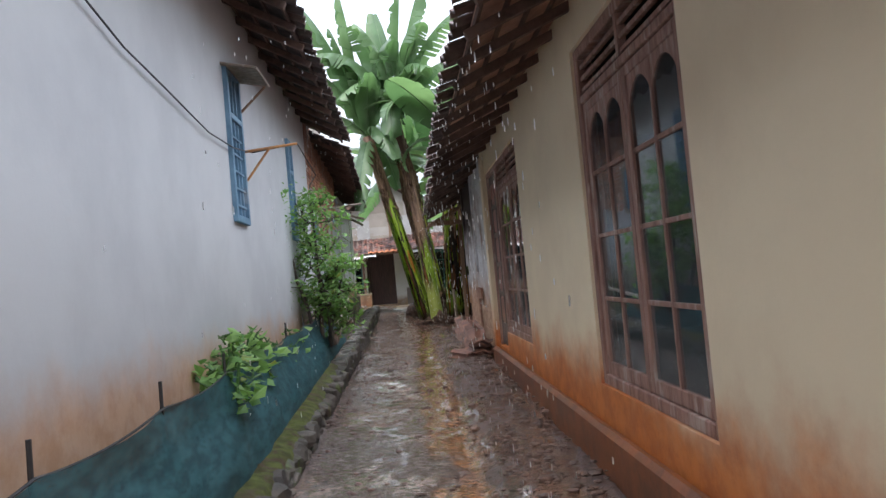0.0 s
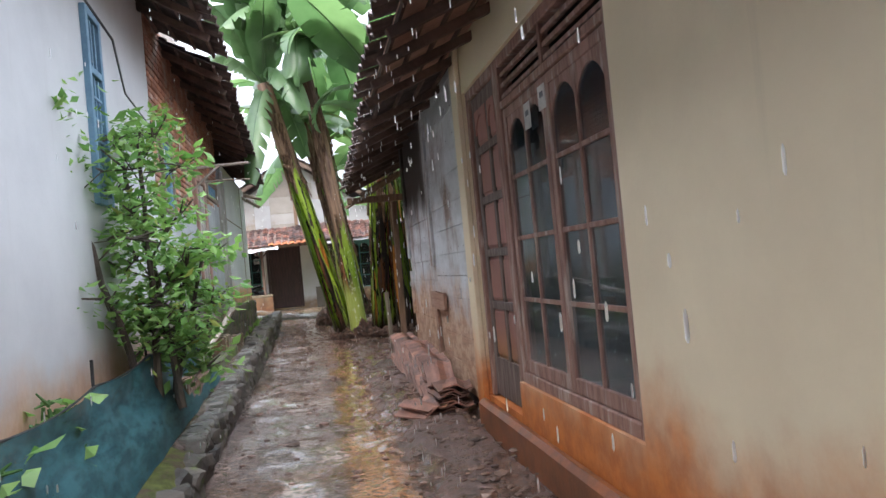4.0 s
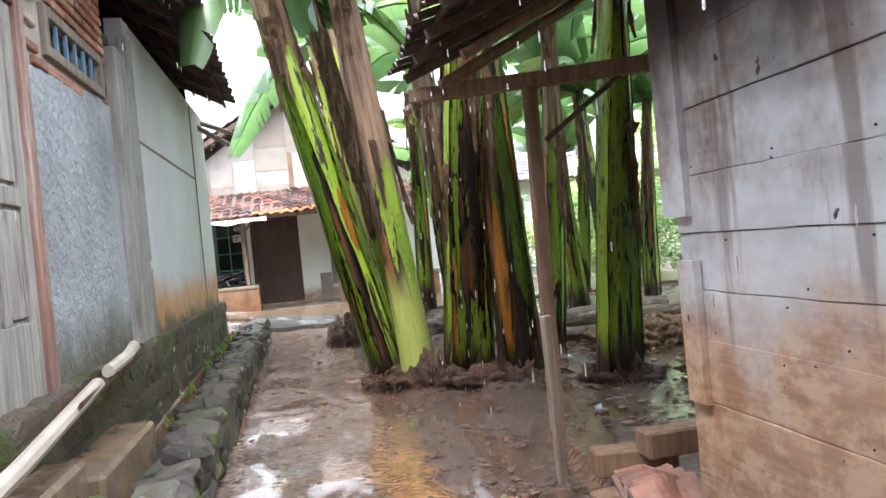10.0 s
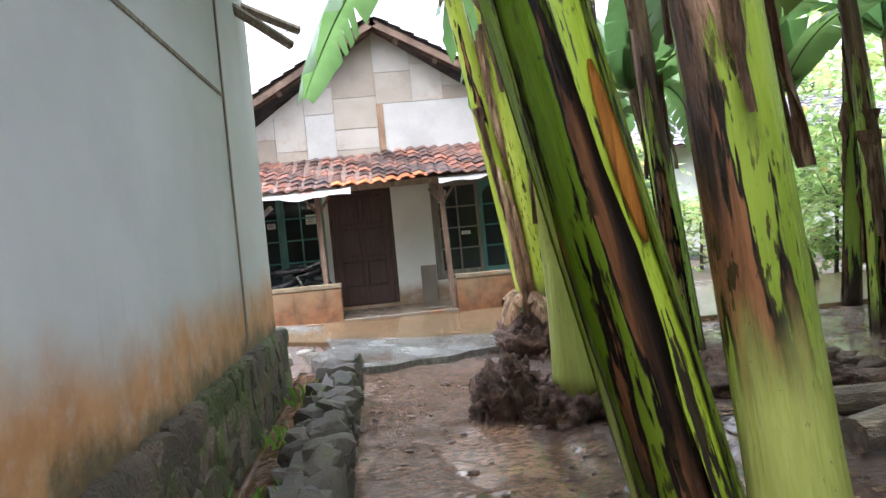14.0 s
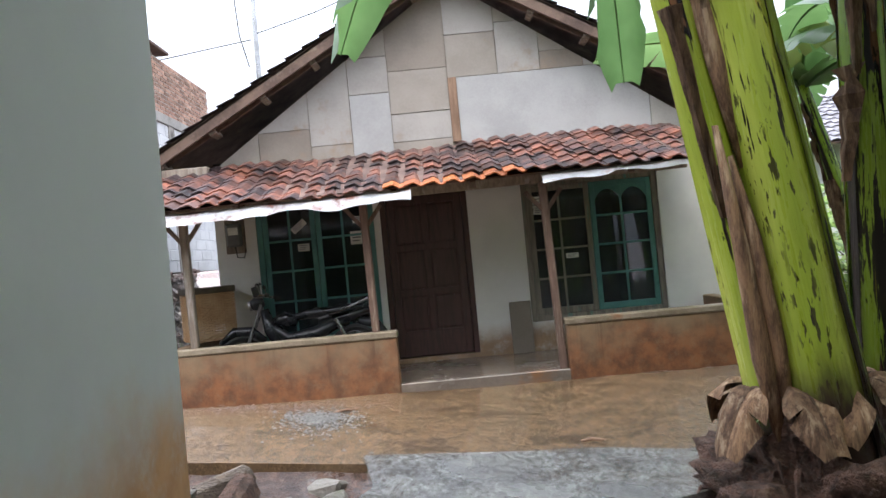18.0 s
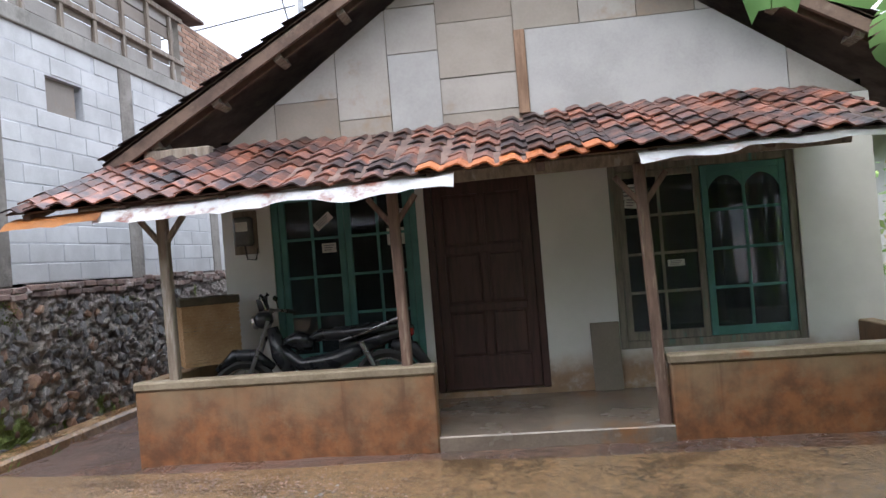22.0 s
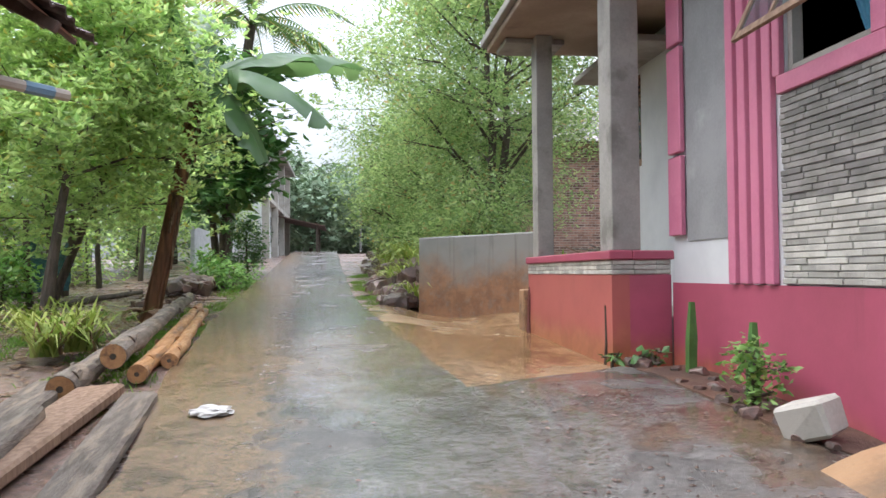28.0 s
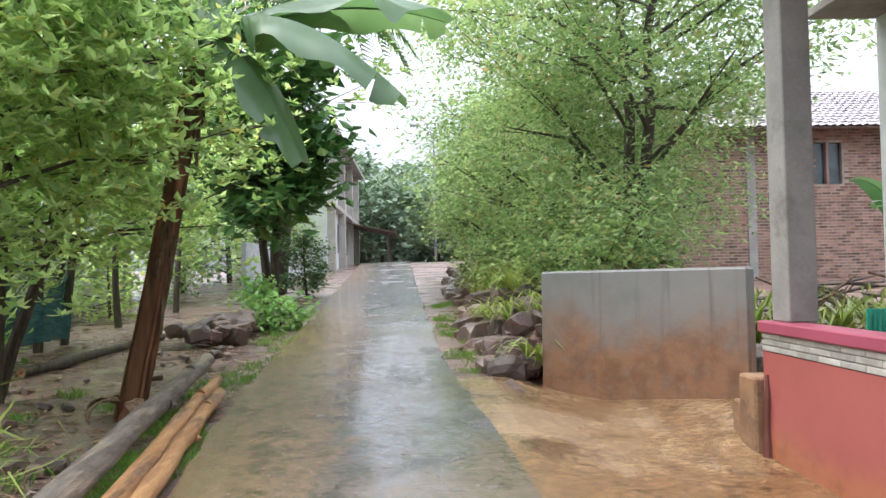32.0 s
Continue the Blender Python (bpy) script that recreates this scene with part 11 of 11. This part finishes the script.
# drops of rain that fall from the eaves
drop_mat = make_glass("rain_water", (1.0, 1.0, 1.0), 0.3)
dv, df = [], []
dg = random.Random(23)
for k in range(760):
    right = k % 4 != 0
    y = dg.uniform(2.2, 16.6) if k % 3 else dg.uniform(2.2, 9.0)
    x = (0.42 if right else -0.8) + dg.gauss(0, 0.06) + (0.012 * (y - 10) if y > 11 and right else 0)
    zz = dg.uniform(0.2, 2.55 if right else 3.4)
    L, w = dg.uniform(0.008, 0.02), dg.uniform(0.0018, 0.003)
    off = len(dv)
    for h, r in ((-1, 0.35), (-0.7, 1.0), (0.6, 0.9), (1, 0.3)):
        for j in range(5):
            a = 2 * math.pi * j / 5
            dv.append((x + math.cos(a) * w * r, y + math.sin(a) * w * r, zz + h * L))
    for q in range(3):
        for j in range(5):
            df.append((off + q * 5 + j, off + q * 5 + (j + 1) % 5, off + q * 5 + 5 + (j + 1) % 5, off + q * 5 + 5 + j))
me = bpy.data.meshes.new("rain_drops")
me.from_pydata(dv, [], df)
me.materials.append(drop_mat)
tagged(new("rain_drops", me), "clear drops of rain falling from the tile eaves", "rain drops", kind="stuff")


# ---- bricks of the old wall ----
bkr = random.Random(13)
bme = {}
count = 0
far_bm = bmesh.new()
for r in range(29):
    z0 = 2.01 + r * 0.066
    y = 11.76 - (0.1 if r % 2 else 0.0)
    while y < 16.55:
        ln = 0.19
        a, b = max(11.76, y), min(16.6, y + ln)
        y += ln + 0.013
        if b - a < 0.05 or z0 + 0.05 < render_edge((a + b) / 2) or any(h0 - 0.01 < b and a < h1 + 0.01 and hz0 - 0.02 < z0 + 0.05 and z0 < hz1 + 0.02 for h0, h1, hz0, hz1 in bh):
            continue
        m = pose(lx - 0.03 + bkr.uniform(-0.004, 0.006), (a + b) / 2, z0 + 0.027, bkr.uniform(-0.6, 0.6), 0, bkr.uniform(-0.8, 0.8))
        if z0 < 3.35 and count < 300:
            key = round(b - a, 2)
            if key not in bme:
                bme[key] = part("brick", boxed(-0.05, 0.03, -(b - a) / 2, (b - a) / 2, -0.024, 0.024, 0.006), brick_mat, bw, m=m)
            else:
                again(bme[key], m, bw)
            count += 1
        else:
            box(far_bm, -0.05, 0.03, -(b - a) / 2, (b - a) / 2, -0.024, 0.024, 0.0, m)
tagged(part("brick_rest", far_bm, brick_mat, bw), kind="stuff")

# ---- grit and broken slab pieces before the tiled house ----
bkn = random.Random(77)
grit_bm = bmesh.new()
for k in range(900):
    a, q = bkn.uniform(0, 6.28), abs(bkn.gauss(0, 0.5))
    x, y = -1.66 + math.cos(a) * q * 0.32 - 0.08 * math.sin(a) * q, 24.7 + math.sin(a) * q * 0.62
    w_ = bkn.uniform(0.008, 0.022)
    z = road_height(x, y) + 0.052
    top = [grit_bm.verts.new((x + w_ * math.cos(t_) * bkn.uniform(0.6, 1), y + w_ * math.sin(t_) * bkn.uniform(0.6, 1), z)) for t_ in (0.2, 1.8, 3.3, 4.9)]
    tip = grit_bm.verts.new((x, y, z + w_ * 0.6))
    for t_ in range(4):
        grit_bm.faces.new((top[t_], top[(t_ + 1) % 4], tip))
tagged(part("grit", grit_bm, surface("pale_washed_grit", (0.17, 0.162, 0.15), (0.1, 0.096, 0.09), 30, 0.6, 90, 0.3, vary=0.3, island=True)), "pale washed grit spilled on the wet road", "grit", kind="stuff")
broken = surface("broken_slab_concrete", (0.25, 0.23, 0.2), (0.14, 0.125, 0.11), 4, 0.5, 45, 0.8, 0.015, c3=(0.1, 0.115, 0.05), patch=0.6)
for k, (x, y, w_, d_, rz) in enumerate(((-1.42, 23.52, 0.2, 0.12, -14), (-1.34, 23.28, 0.15, 0.13, 20), (-2.2, 23.3, 0.3, 0.16, -30), (-1.62, 23.12, 0.22, 0.16, 12))):
    t = thing("slab_piece", pose(x, y, ground_height(x, y) + 0.03, bkn.uniform(-9, 9), bkn.uniform(-9, 9), rz), "broken wet concrete slab piece at the road's edge", "concrete piece", "broken slab pieces")
    part("lump", wobble(boxed(-w_ / 2, w_ / 2, -d_ / 2, d_ / 2, -0.06, 0.05, 0.02), 0.05, 6, k), broken, t)
for k, (x, y, rz, ln) in enumerate(((-1.52, 25.05, 20, 0.18), (0.13, 24.1, -8, 0.14))):
    t = thing("twig", pose(x, y, road_height(x, y) + 0.065, 0, 0, rz), "short brown twig lying on the wet road", "twig", "twigs on the road")
    part("stick", tubed([(-ln / 2, 0, 0), (0, 0.01, 0.006), (ln / 2, -0.005, 0)], [0.009, 0.011, 0.007], 6), raw_wood, t)
for k, (x, y, ln) in enumerate(((-2.0, 23.45, 0.4), (-1.84, 23.3, 0.3))):
    t = thing("wood_stub", pose(x, y, ground_height(x, y) + 0.06, 0, -14, 30 + 50 * k), "split stub of wet brown timber at the road's edge", "timber", "timber stubs")
    part("stub", wobble(boxed(-ln / 2, ln / 2, -0.06, 0.06, -0.07, 0.06, 0.03), 0.04, 6, k), rot_root if k else log_bark, t)
tree("leafy_plant", (0.87, 23.0, 0.5), 0.26, 0.13, bush_leaf, 46, 0.11, 511, "small bright green seedling on the root mound", "plant", 0.006, 0.2, 1.0, 5, 0.6, aspect=0.5)
